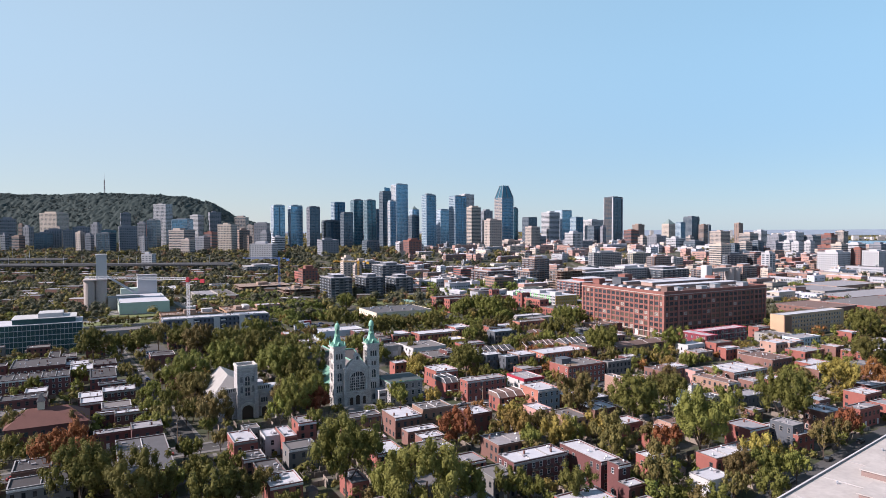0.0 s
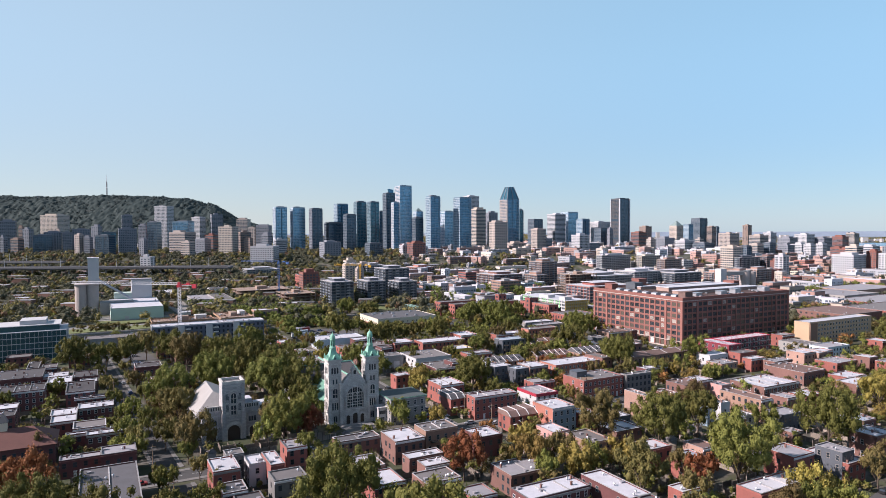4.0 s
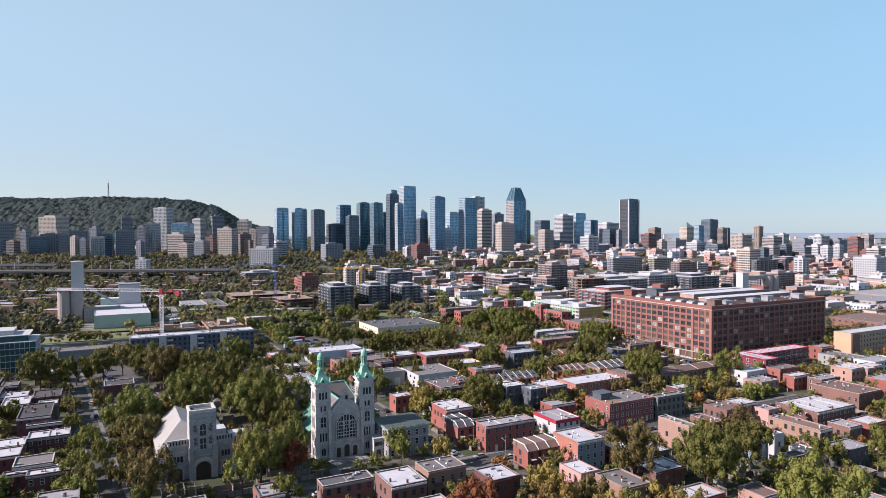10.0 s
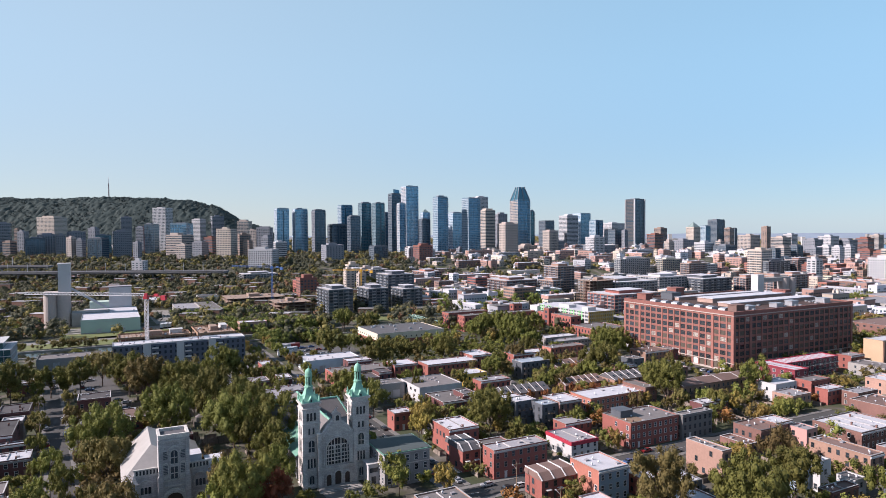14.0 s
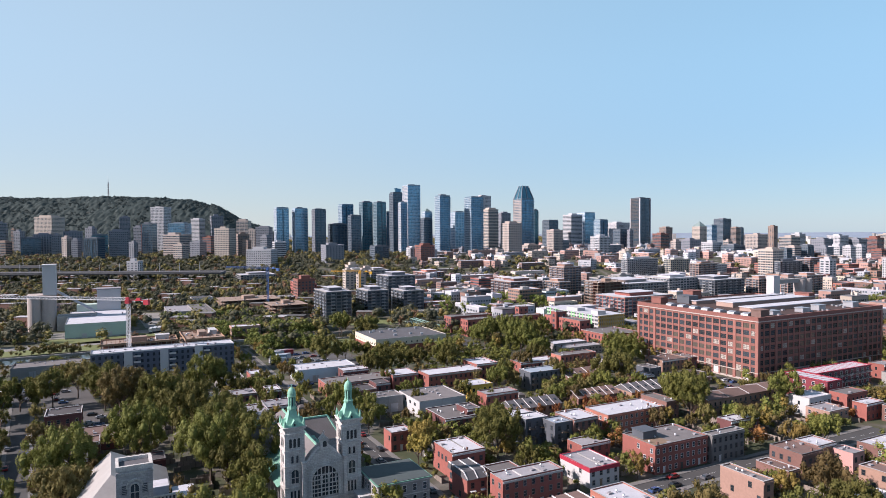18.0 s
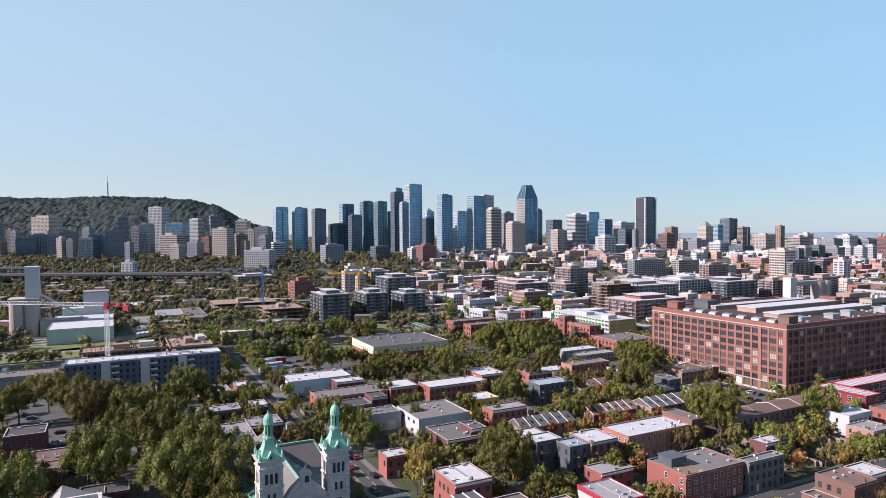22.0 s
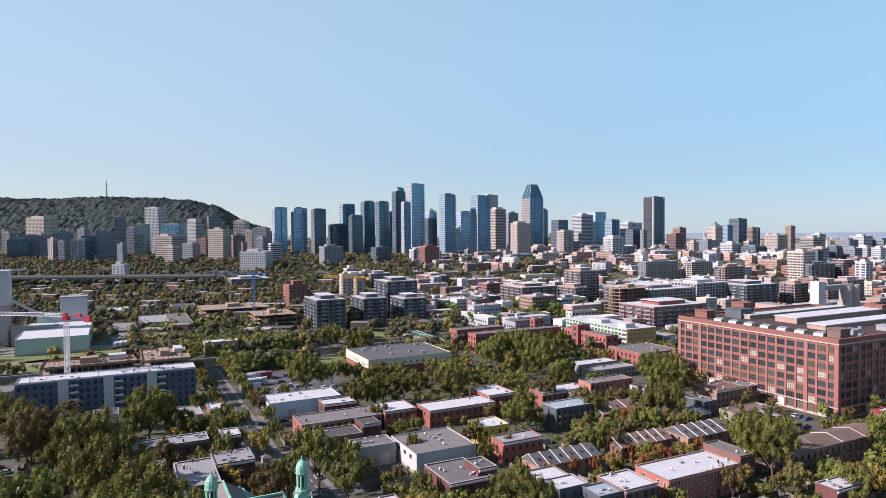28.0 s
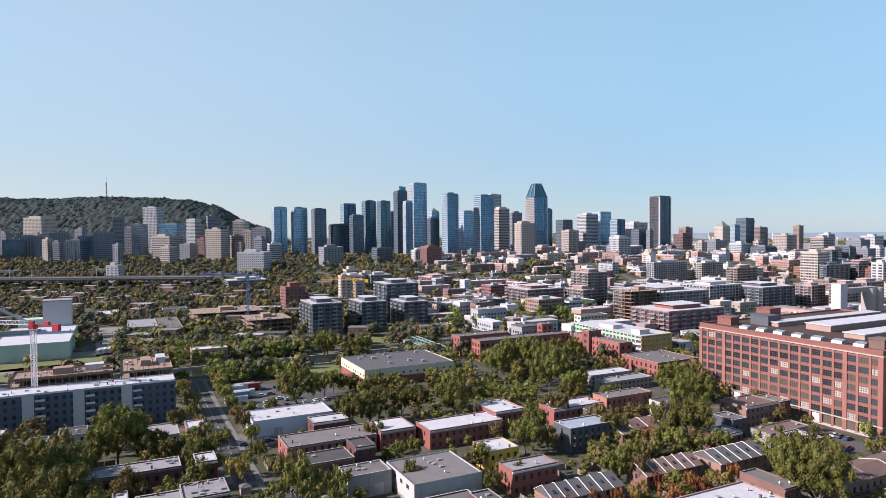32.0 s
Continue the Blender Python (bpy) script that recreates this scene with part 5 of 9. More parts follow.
def hip_school():
    # brown hipped roof with a small cupola
    x, y = -161.0, 236.0
    lu, lv = 27, 17
    claim(x, y, lu, lv)
    h = thing("fire_hall", x, y, label="old brick hall with a brown hipped roof and small cupola", category="hall")
    part("wall", Shape().box(0, 0, -.3, lu, lv, 8), WALL["brick_wine"], h)
    r = Shape()
    r.v = [(-.6, -.6, 8), (lu + .6, -.6, 8), (lu + .6, lv + .6, 8), (-.6, lv + .6, 8), (7, lv / 2, 13), (lu - 7, lv / 2, 13)]
    r.f = [(0, 3, 2, 1), (0, 1, 5, 4), (2, 3, 4, 5), (1, 2, 5), (3, 0, 4)]
    part("roof", r, mat("red_brown_shingle", (.14, .06, .05), .9, .2, .3, 2.5), h)
    cu = part("cupola", Shape().box(10, lv / 2 - 1.2, 12.4, 12.4, lv / 2 + 1.2, 15.4), WALL["cream"], h)
    part("cupola_roof", Shape().prism([(9.7, lv / 2 - 1.5), (12.7, lv / 2 - 1.5), (12.7, lv / 2 + 1.5), (9.7, lv / 2 + 1.5)], 15.4, 18.6, .06), ROOF["gravel"], cu)
    openings(h, lu, lv, 7.6, 2, ("front", "right"))


def long_shed():
    # the wide pale roof beside the street at the start
    x, y = 77.3, 164.0
    h = thing("warehouse", x, y, rz=38.9, label="wide low warehouse with a stained pale roof and raised monitors", category="warehouse")
    CLEAR.append([(x + .778 * a - .628 * b, y + .628 * a + .778 * b) for a, b in ((0, -60), (130, -60), (130, 2), (0, 2))])
    patch([(x + .778 * a - .628 * b, y + .628 * a + .778 * b) for a, b in ((0, 3), (140, 3), (140, 13), (0, 13))], "asphalt")
    lu, lv, hgt = 130, 60, 7.5
    wl = WALL["concrete"]
    part("wall", Shape().box(0, -lv, -.3, lu, 0, hgt - .3), wl, h)
    part("roof", Shape().box(.25, -lv + .25, hgt - .3, lu - .25, -.25, hgt), mat("stained_membrane", (.46, .42, .385), .85, .25, .12, .7), h)
    part("parapet", Shape().ring(0, -lv, hgt - .3, lu, 0, hgt + .5, .3), wl, h)
    part("coping", Shape().ring(-.1, -lv - .1, hgt + .5, lu + .1, .1, hgt + .6, .5), FRAME, h, "white metal coping")
    for i in range(4):
        part("roof_monitor", Shape().box(14 + i * 20, -16 - 6 * (i % 2), hgt, 26 + i * 20, -8 - 6 * (i % 2), hgt + 1.7), mat("monitor_siding", (.24, .17, .15), .85, .2), h)
        part("monitor_roof", Shape().box(13.6 + i * 20, -16.4 - 6 * (i % 2), hgt + 1.7, 26.4 + i * 20, -7.6 - 6 * (i % 2), hgt + 1.95), mat("stained_membrane", (.46, .42, .385)), h)
        part("roof_seam", Shape().box(4 + i * 20, -lv + 1, hgt, 4.3 + i * 20, -1, hgt + .12), TRIM, h)
    for i in range(14):
        part("roof_vent", shared("roof_vent", lambda: Shape().cyl(0, 0, 0, .55, .16, n=8).cyl(0, 0, .5, .72, .3, .12, n=8)), METAL, h, at=pose(RNG.uniform(2, lu - 2), -RNG.uniform(2, 30), hgt))
    for i in range(10):
        window(h, pose(lu - 6 - i * 8, 0, 2.5, 0, 0, 180), 2.4, 1.8, DARKFRAME)


TG = {
    # glass, front bands, and a lighter left-face tone with the sunlight painted in
    "glass": (mat("tower_glass_blue", (.075, .205, .31), .1, .12, .02, .1, metal=.6), mat("tower_band_pale", (.13, .2, .25), .45, .05), mat("tower_sunlit_pale", (.33, .4, .44), .55, .06)),
    "light": (mat("tower_glass_pale", (.14, .32, .44), .12, .12, .02, .1, metal=.55), mat("tower_band_white", (.27, .36, .41), .45, .05), mat("tower_sunlit_white", (.45, .51, .55), .6, .06)),
    "dark": (mat("tower_glass_dark", (.065, .115, .155), .12, .15, .02, .1, metal=.35), mat("tower_band_dark", (.07, .09, .11), .45, .05), mat("tower_sunlit_dark", (.12, .145, .17), .6, .06)),
    "teal": (mat("tower_glass_teal", (.065, .18, .23), .1, .15, .02, .1, metal=.5), mat("tower_band_teal", (.08, .125, .15), .45, .05), mat("tower_sunlit_teal", (.17, .235, .265), .55, .06)),
}
TGCOL = {"glass": (.08, .215, .33), "light": (.15, .34, .47), "dark": (.066, .116, .16), "teal": (.07, .19, .24)}
TS = {"umber": mat("tower_umber", (.075, .068, .07), .7, .1, .03, .2), "white": mat("tower_white", (.43, .43, .435), .8, .08, .03, .2), "beige": mat("tower_beige", (.38, .325, .285), .85, .1, .03, .2), "brown": mat("tower_brown", (.26, .19, .155), .85, .1, .03, .2),
      "grey": mat("tower_grey", (.2, .21, .235), .85, .1, .03, .2), "brick": mat("tower_brick", (.22, .09, .07), .88, .12, .03, .2), "cream": mat("tower_cream", (.46, .395, .33), .85, .1, .03, .2)}
TWORD = {"glass": "blue glass", "light": "pale glass", "dark": "dark glass", "teal": "blue-green glass", "white": "white concrete", "umber": "dark brown", "beige": "beige stone", "brown": "brown", "grey": "grey concrete", "brick": "red brick", "cream": "cream"}
TPANE = mat("tower_pane", (.07, .09, .105), .2, 0, island=.6)


def tower(x, y, w, hgt, style, deep=1.0, top="flat", pitch=0.0, side=None, stripes=False):
    """A high-rise: body, floor bands or window panes, and roof plant. x, y is the middle of its near corner."""
    lu, lv = w / (UX + UY * deep), w * deep / (UX + UY * deep)
    r = random.Random(int(x * 7 + y))
    turn = GRID
    if x < -.26 * y:
        turn = radians(r.choice((-14, -6, 0, 28.3)))
        d = math.hypot(x, y)
        ca, sa = math.cos(turn), math.sin(turn)
        lu = lv = w * y / (abs(ca * y - sa * x) + abs(sa * y + ca * x))
    ox = x - math.cos(turn) * lu / 2 + math.sin(turn) * lv / 2
    oy = y - math.sin(turn) * lu / 2 - math.cos(turn) * lv / 2
    cu, cv = uv(x, y)
    TAKEN.append((cu - lu * .7, cv - lv * .7, cu + lu * .7, cv + lv * .7))
    h = thing("tower_block" if hgt > 45 else "city_block", ox, oy, 0, math.degrees(turn), label="%s %s with a flat top" % (TWORD[style], "high-rise tower" if hgt > 45 else "city building") if top == "flat" else "%s high-rise tower with a pointed top" % TWORD[style], category="skyscraper" if hgt > 80 else "building")
    fl = max(3, int(hgt / 3.7))
    if style in TG:
        gm, bm, sm = TG[style]
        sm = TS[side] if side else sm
        part("glazing", Shape().box(0, 0, -1, lu, lv, hgt), gm, h)
        s, q = Shape(), Shape()
        for k in range(1, fl + 1):
            z = k * hgt / fl
            s.box(-.02, -.25, z - .8, lu + .25, .3, z), s.box(lu - .3, .3, z - .8, lu + .25, lv + .2, z)
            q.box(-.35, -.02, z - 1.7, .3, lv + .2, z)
        n1, n2 = max(3, int(lu / 3.6)), max(3, int(lv / 3.4))
        for i in range(n1 + 1):
            s.box(lu * i / n1 - .2, -.4, 0, lu * i / n1 + .2, .1, hgt)
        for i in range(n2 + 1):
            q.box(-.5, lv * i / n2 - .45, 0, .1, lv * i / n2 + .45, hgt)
        part("banding", s, bm, h)
        q2 = facade_panes(Shape(), lu, lv, .5, hgt, fl, 3.6, .86, .7, .06, ("front", "left"), True)
        tagged(part("pane", q2, mat("tower_panes_" + style, [1.15 * k for k in TGCOL[style]], .1, .0, metal=.5, island=.5), h), kind="stuff")
        # default side tone is lightened to carry sunlight on the left face
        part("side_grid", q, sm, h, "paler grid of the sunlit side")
        kind = r.random()
        if kind < .4:           # a set-back slot that runs up the front
            a = r.uniform(.3, .6)
            part("front_slot", Shape().box(lu * a, -.5, 0, lu * (a + .1), .1, hgt * .97), TG["dark"][0], h, "dark vertical slot")
        elif kind < .75:        # a stack of balconies at the corner
            q = Shape()
            for k in range(2, fl):
                q.box(lu * .78, -1.7, k * hgt / fl - .3, lu + 1.2, -.41, k * hgt / fl + .8)
            tagged(part("balcony_bay", q, bm, h), kind="stuff")
        part("crown_screen", Shape().ring(.4, .4, hgt, lu - .4, lv - .4, hgt + 2.6, .4), bm, h)
        if stripes:
            part("corner_fin", Shape().box(-1.6, -1.6, 0, 2.2, .2, hgt + 1).box(-1.6, .2, 0, -.36, 2.0, hgt + 1).box(lu - 2, -1.6, 0, lu + 1.4, .2, hgt + 1).box(-1.6, lv - 2, 0, -.36, lv + .3, hgt + 1), TS["white"], h, "white concrete corner strips")
            part("plant_storey", Shape().ring(-.7, -.55, hgt * .62, lu + .5, lv + .4, hgt * .62 + 4, .5).ring(-.7, -.55, hgt * .3, lu + .5, lv + .4, hgt * .3 + 4, .5), TG["dark"][0], h, "dark plant floors")
    else:
        part("wall", Shape().box(0, 0, -1, lu, lv, hgt), TS[style], h)
        s = Shape()
        facade_panes(s, lu, lv, 2, hgt - 1.5, fl, pitch or r.choice((3.2, 4, 5)), r.choice((.5, .62, .8, 1.0)), r.uniform(.42, .64), .12, ("front", "left") if x > -.26 * y else ("front", "left", "right"), True)
        tagged(part("glazing", s, TPANE, h), kind="stuff")
        part("parapet", Shape().ring(-.2, -.2, hgt - .5, lu + .2, lv + .2, hgt + .8, .5), TS[style], h)
    if top == "flat":
        a, b = r.uniform(.15, .3), r.uniform(.6, .85)
        part("roof_plant", Shape().box(lu * a, lv * a, hgt, lu * b, lv * b, hgt + r.uniform(2.5, 5)), TS["grey"] if style in TG else TS[style], h)
    elif top == "wedge":
        s = Shape()
        e = hgt + lu * .95
        s.v = [(0, 0, hgt), (lu, 0, hgt), (lu, lv, hgt), (0, lv, hgt), (lu * .28, lv * .28, e), (lu * .72, lv * .28, e), (lu * .72, lv * .72, e), (lu * .28, lv * .72, e)]
        s.f = [(0, 3, 2, 1), (4, 5, 6, 7), (0, 1, 5, 4), (1, 2, 6, 5), (2, 3, 7, 6), (3, 0, 4, 7)]
        part("sloping_crown", s, TG["teal"][0], h, "sloping glass crown")
        s = Shape()
        for a, b in (((0, 0), (lu * .28, lv * .28)), ((lu, 0), (lu * .72, lv * .28)), ((0, lv), (lu * .28, lv * .72)), ((lu / 2, 0), (lu / 2, lv * .28)), ((0, lv / 2), (lu * .28, lv / 2))):
            s.beam((*a, hgt + .3), (*b, e + .3), 1.6)
        part("crown_rib", s, TS["grey"], h)
    elif top == "pyramid":
        part("pyramid_roof", Shape().prism([(0, 0), (lu, 0), (lu, lv), (0, lv)], hgt, hgt + lu * .55, .05), mat("pyramid_roofing", (.17, .23, .22), .6, .15), h, "grey-green pyramid roof")
    return h

# ---- trees ----
def leaf_mat(name, col, island=.17):
    m = mat(name, col, .75, .2, .15, 1.2, spec=.25, rand=.22, island=island, hue=.02)
    nt = m.node_tree
    bs = nt.nodes["Principled BSDF"]
    tr = nt.nodes.new("ShaderNodeBsdfTranslucent")
    mx = nt.nodes.new("ShaderNodeMixShader")
    mx.inputs[0].default_value = .24
    out = next(k for k in nt.nodes if k.type == "OUTPUT_MATERIAL")
    hs = next(k for k in nt.nodes if k.type == "HUE_SAT")
    nt.links.new(hs.outputs[0], tr.inputs["Color"])
    nt.links.new(bs.outputs[0], mx.inputs[1]), nt.links.new(tr.outputs[0], mx.inputs[2]), nt.links.new(mx.outputs[0], out.inputs["Surface"])
    return m


LEAF = {"green": leaf_mat("green_leaves", (.132, .13, .031)), "lime": leaf_mat("yellow_green_leaves", (.19, .192, .045)), "olive": leaf_mat("olive_leaves", (.162, .128, .045)),
        "gold": leaf_mat("golden_leaves", (.28, .21, .055)), "rust": leaf_mat("rusty_leaves", (.25, .1, .04))}
# hill foliage is blued so that its colour carries the distance haze
LEAF["hill"] = leaf_mat("hazy_hill_leaves", (.05, .07, .07), .12)
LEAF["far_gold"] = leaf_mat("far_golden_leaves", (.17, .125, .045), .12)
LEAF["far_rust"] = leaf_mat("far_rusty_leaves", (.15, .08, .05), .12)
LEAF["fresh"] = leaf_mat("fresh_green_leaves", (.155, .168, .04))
# extra blue in the far foliage stands in for haze
LEAF["far"] = leaf_mat("hazy_far_leaves", (.096, .099, .058), .12)
LEAFWORD = {"green": "broad green tree", "lime": "yellow-green tree", "olive": "olive green tree turning brown", "gold": "golden autumn tree", "rust": "rusty red autumn tree"}


PHI = (1 + 5 ** .5) / 2
ICO_V = np.array([(a, b, 0) for a in (-1, 1) for b in (-PHI, PHI)] + [(0, a, b) for a in (-1, 1) for b in (-PHI, PHI)] + [(b, 0, a) for a in (-1, 1) for b in (-PHI, PHI)]) / math.hypot(1, PHI)
ICO_F = [f for f in itertools.combinations(range(12), 3) if all(np.linalg.norm(ICO_V[a] - ICO_V[b]) < 1.1 for a, b in itertools.combinations(f, 2))]
ICO_F = np.array([f if np.dot(np.cross(ICO_V[f[1]] - ICO_V[f[0]], ICO_V[f[2]] - ICO_V[f[0]]), ICO_V[f[0]]) > 0 else f[::-1] for f in ICO_F])


def leaf_mesh(name, centres, radii, per, size, rs, flat=1.0, core=.74):
    """Leaf sprays: small three-cornered tufts lying round the surface of many uneven inner clumps, as one mesh."""
    centres, radii = np.asarray(centres, float), np.asarray(radii, float)
    m = len(centres)
    c, r = np.repeat(centres, per, axis=0), np.repeat(radii, per)
    n = len(c)
    d = rs.normal(size=(n, 3))
    d /= np.linalg.norm(d, axis=1)[:, None]
    p = c + d * (r * (core + .04 + (1.06 - core) * rs.random(n) ** 1.3))[:, None] * np.array([1, 1, flat])
    nn = d + rs.normal(size=(n, 3)) * .34 + np.array([0, 0, .15])
    nn /= np.linalg.norm(nn, axis=1)[:, None]
    a = np.cross(nn, rs.normal(size=(n, 3)))
    a /= np.linalg.norm(a, axis=1)[:, None]
    b = np.cross(nn, a)
    s = (size * (.6 + .8 * rs.random(n)))[:, None]
    v = np.stack([p - a * s * 1.2 - b * s * .8, p + a * s * 1.2 - b * s * .8, p + b * s * 1.3], axis=1).reshape(-1, 3)
    inner = centres[:, None, :] + ICO_V[None] * (radii[:, None] * core * rs.uniform(.72, 1.15, (m, 12)))[:, :, None] * np.array([1, 1, flat])
    v = np.concatenate([v, inner.reshape(-1, 3)])
    idx = np.concatenate([np.arange(n * 3), (n * 3 + 12 * np.arange(m)[:, None, None] + ICO_F[None]).ravel()])
    k = n + m * 20
    me = bpy.data.meshes.new(name)
    me.vertices.add(len(v)), me.loops.add(k * 3), me.polygons.add(k)
    me.vertices.foreach_set("co", v.ravel())
    me.loops.foreach_set("vertex_index", idx)
    me.polygons.foreach_set("loop_start", np.arange(k) * 3)
    me.polygons.foreach_set("use_smooth", np.ones(k, bool))
    me.update(calc_edges=True)
    return me


TREE_KINDS = []
for k in range(15):
    rs = np.random.RandomState(20 + k)
    fine = k >= 6                       # the later ones are for large trees
    huge = k >= 12
    n = 84 if huge else 52 if fine else 32
    d = rs.normal(size=(n, 3))
    d *= (rs.random(n) ** .25 / np.linalg.norm(d, axis=1))[:, None]
    cen = d * np.array([.96, .96, .43]) * (1 + .22 * np.sin(3 * np.arctan2(d[:, 1], d[:, 0]) + k))[:, None] + np.array([0, 0, 1.0])
    lob = (.1 if huge else .13 if fine else .17) + (.14 if huge else .15) * rs.random(n)
    crown = leaf_mesh("crown", cen, lob, 130 if huge else 84 if fine else 52, .0175 if huge else .026 if fine else .04, rs, .85, .58)
    t = Shape()
    t.cyl(0, 0, -.02, .55, .045, .028, 7)
    for i in range(6):
        a = i * 1.05 + rs.random()
        t.beam((0, 0, .22 + .05 * i), (.42 * math.cos(a), .42 * math.sin(a), .65 + .07 * i), .026)
    TREE_KINDS.append((t.mesh("trunk"), crown))
TREES = []


def tree(x, y, hgt, r, kind="green"):
    """One broad-leaved tree; its crown is about 2 r wide and reaches hgt."""
    k = 12 + len(TREES) % 3 if r > 8.2 else len(TREES) % 6 + (6 if r > 5.2 else 0)
    h = new("tree")
    h.matrix_basis = pose(x, y, 0, 0, 0, (len(TREES) * 67) % 360) @ Matrix.Diagonal((r, r, hgt / 1.62, 1))
    tagged(h, LEAFWORD[kind] + " with a full rounded crown", "tree")
    part("trunk", TREE_KINDS[k][0], BARK, h)
    part("crown", TREE_KINDS[k][1], LEAF[kind], h)
    TREES.append((x, y, r))


def inside(x, y, poly):
    c = False
    for i in range(len(poly)):
        (xa, ya), (xb, yb) = poly[i], poly[i - 1]
        if (ya > y) != (yb > y) and x < (xb - xa) * (y - ya) / (yb - ya) + xa:
            c = not c
    return c


CLEAR = []


def free(x, y, m=0.0):
    if any(inside(x, y, p) for p in CLEAR):
        return False
    u, v = uv(x, y)
    return not any(a - m < u < c + m and b - m < v < d + m for a, b, c, d in TAKEN)


def wood(poly, n, r, kind="green"):
    """A stand of trees inside a polygon on the ground."""
    g = random.Random(n * 13 + int(poly[0][0]))
    xs, ys = [p[0] for p in poly], [p[1] for p in poly]
    done = tries = 0
    while done < n and tries < 4000:
        tries += 1
        x, y = g.uniform(min(xs), max(xs)), g.uniform(min(ys), max(ys))
        if inside(x, y, poly) and free(x, y, r * .45) and not any((x - a) ** 2 + (y - b) ** 2 < (r * 1.1) ** 2 for a, b, c in TREES[-120:]):
            q = r * g.uniform(.7, 1.2)
            tree(x, y, q * 2.05 + 2.4, q, g.choice((kind, kind, kind, "green", "olive")))
            done += 1


def grove(poly, n, r, kind="green"):
    """Trees that stand too close to tell apart, as one mesh of leaf sprays."""
    g = random.Random(n * 17 + int(poly[0][1]))
    xs, ys = [p[0] for p in poly], [p[1] for p in poly]
    cen, rad, done, tries = [], [], 0, 0
    while done < n and tries < 8000:
        tries += 1
        x, y = g.uniform(min(xs), max(xs)), g.uniform(min(ys), max(ys))
        if inside(x, y, poly) and free(x, y, 1.5):
            q = r * g.uniform(.7, 1.25)
            for k in range(9):
                a, e = g.uniform(0, 6.28), q * .7 * g.random() ** .5
                cen.append((x + e * math.cos(a), y + e * math.sin(a), g.uniform(.5, 1.75) * q)), rad.append(q * g.uniform(.3, .5))
            done += 1
    if cen:
        tagged(part("woods", leaf_mesh("woods", cen, rad, 50, r * .056, np.random.RandomState(n), .9, .52), LEAF[kind]), "dense stand of trees in early autumn leaf", "woods", kind="stuff")

# ---- ground, streets and water ----
def sheet(name, x0, y0, x1, y1, z, material, label):
    me = Shape()
    n = 24
    me.v = [(x0 + (x1 - x0) * i / n, y0 + (y1 - y0) * j / n, z) for j in range(n + 1) for i in range(n + 1)]
    me.f = [(j * (n + 1) + i, j * (n + 1) + i + 1, (j + 1) * (n + 1) + i + 1, (j + 1) * (n + 1) + i) for j in range(n) for i in range(n)]
    return tagged(part(name, me, material), label, name.split("_")[0], kind="structure")


def ground_material():
    m = mat("ground_cover", (.12, .12, .09), .95, .3, .02, .6, bump=.2)
    nt = m.node_tree
    n, l = nt.nodes, nt.links
    hs = next(k for k in n if k.type == "HUE_SAT")
    geo = next(k for k in n if k.type == "NEW_GEOMETRY")
    no = n.new("ShaderNodeTexNoise")
    no.inputs["Scale"].default_value, no.inputs["Detail"].default_value = .09, 6
    l.new(geo.outputs["Position"], no.inputs["Vector"])
    ra = n.new("ShaderNodeValToRGB")
    ra.color_ramp.elements[0].position, ra.color_ramp.elements[0].color = .4, (.034, .042, .019, 1)
    ra.color_ramp.elements[1].position, ra.color_ramp.elements[1].color = .7, (.13, .118, .108, 1)
    for p, c in ((.5, (.05, .05, .027, 1)), (.56, (.066, .058, .05, 1))):
        ra.color_ramp.elements.new(p).color = c
    l.new(no.outputs["Fac"], ra.inputs[0]), l.new(ra.outputs[0], hs.inputs["Color"])
    return m


def ground():
    ys = [-600 + 100 * i for i in range(16)] + [1000 + 25 * i for i in range(18)] + [1500 + 150 * i for i in range(24)]
    xs = [-4900 + 140 * i for i in range(71)]
    s = Shape()
    s.v = [(x, y, land(x, y)) for y in ys for x in xs]
    n = len(xs)
    s.f = [(j * n + i, j * n + i + 1, (j + 1) * n + i + 1, (j + 1) * n + i) for j in range(len(ys) - 1) for i in range(n - 1)]
    tagged(part("ground", s, ground_material()), "wide ground of grass, yards and lots", "ground", kind="structure")


ground()


def road(name, u0, v0, u1, v1, rz=None):
    """A street with raised pavements on both sides; runs along its longer side in street-grid coordinates."""
    x, y = xy(u0, v0)
    lu, lv = u1 - u0, v1 - v0
    along = lu >= lv
    r = thing(name, x, y, .0, label="asphalt street with pale concrete pavements", category="road", kind="structure")
    part("asphalt", Shape().box(0, 0, -.2, lu, lv, .03), ASPHALT, r)
    if along:
        part("pavement", Shape().box(0, -2.0, -.2, lu, 0, .15), PAVE, r), part("pavement", Shape().box(0, lv, -.2, lu, lv + 2, .15), PAVE, r)
    else:
        part("pavement", Shape().box(-2.0, 0, -.2, 0, lv, .15), PAVE, r), part("pavement", Shape().box(lu, 0, -.2, lu + 2, lv, .15), PAVE, r)
    s = Shape()
    for i in range(int(max(lu, lv) / 6)):
        if along:
            s.box(i * 6, lv / 2 - .07, .03, i * 6 + 3, lv / 2 + .07, .036)
        else:
            s.box(lu / 2 - .07, i * 6, .03, lu / 2 + .07, i * 6 + 3, .036)
    part("lane_marking", s, PAINT, r)
    TAKEN.append((u0 - 2.2, v0 - 2.2, u1 + 2.2, v1 + 2.2))


road("road_centre", -400, 249.5, 330, 257.5)
road("road_east_far", 135.5, 260, 142, 398)
road("road_canal", 127, 402, 134, 565)


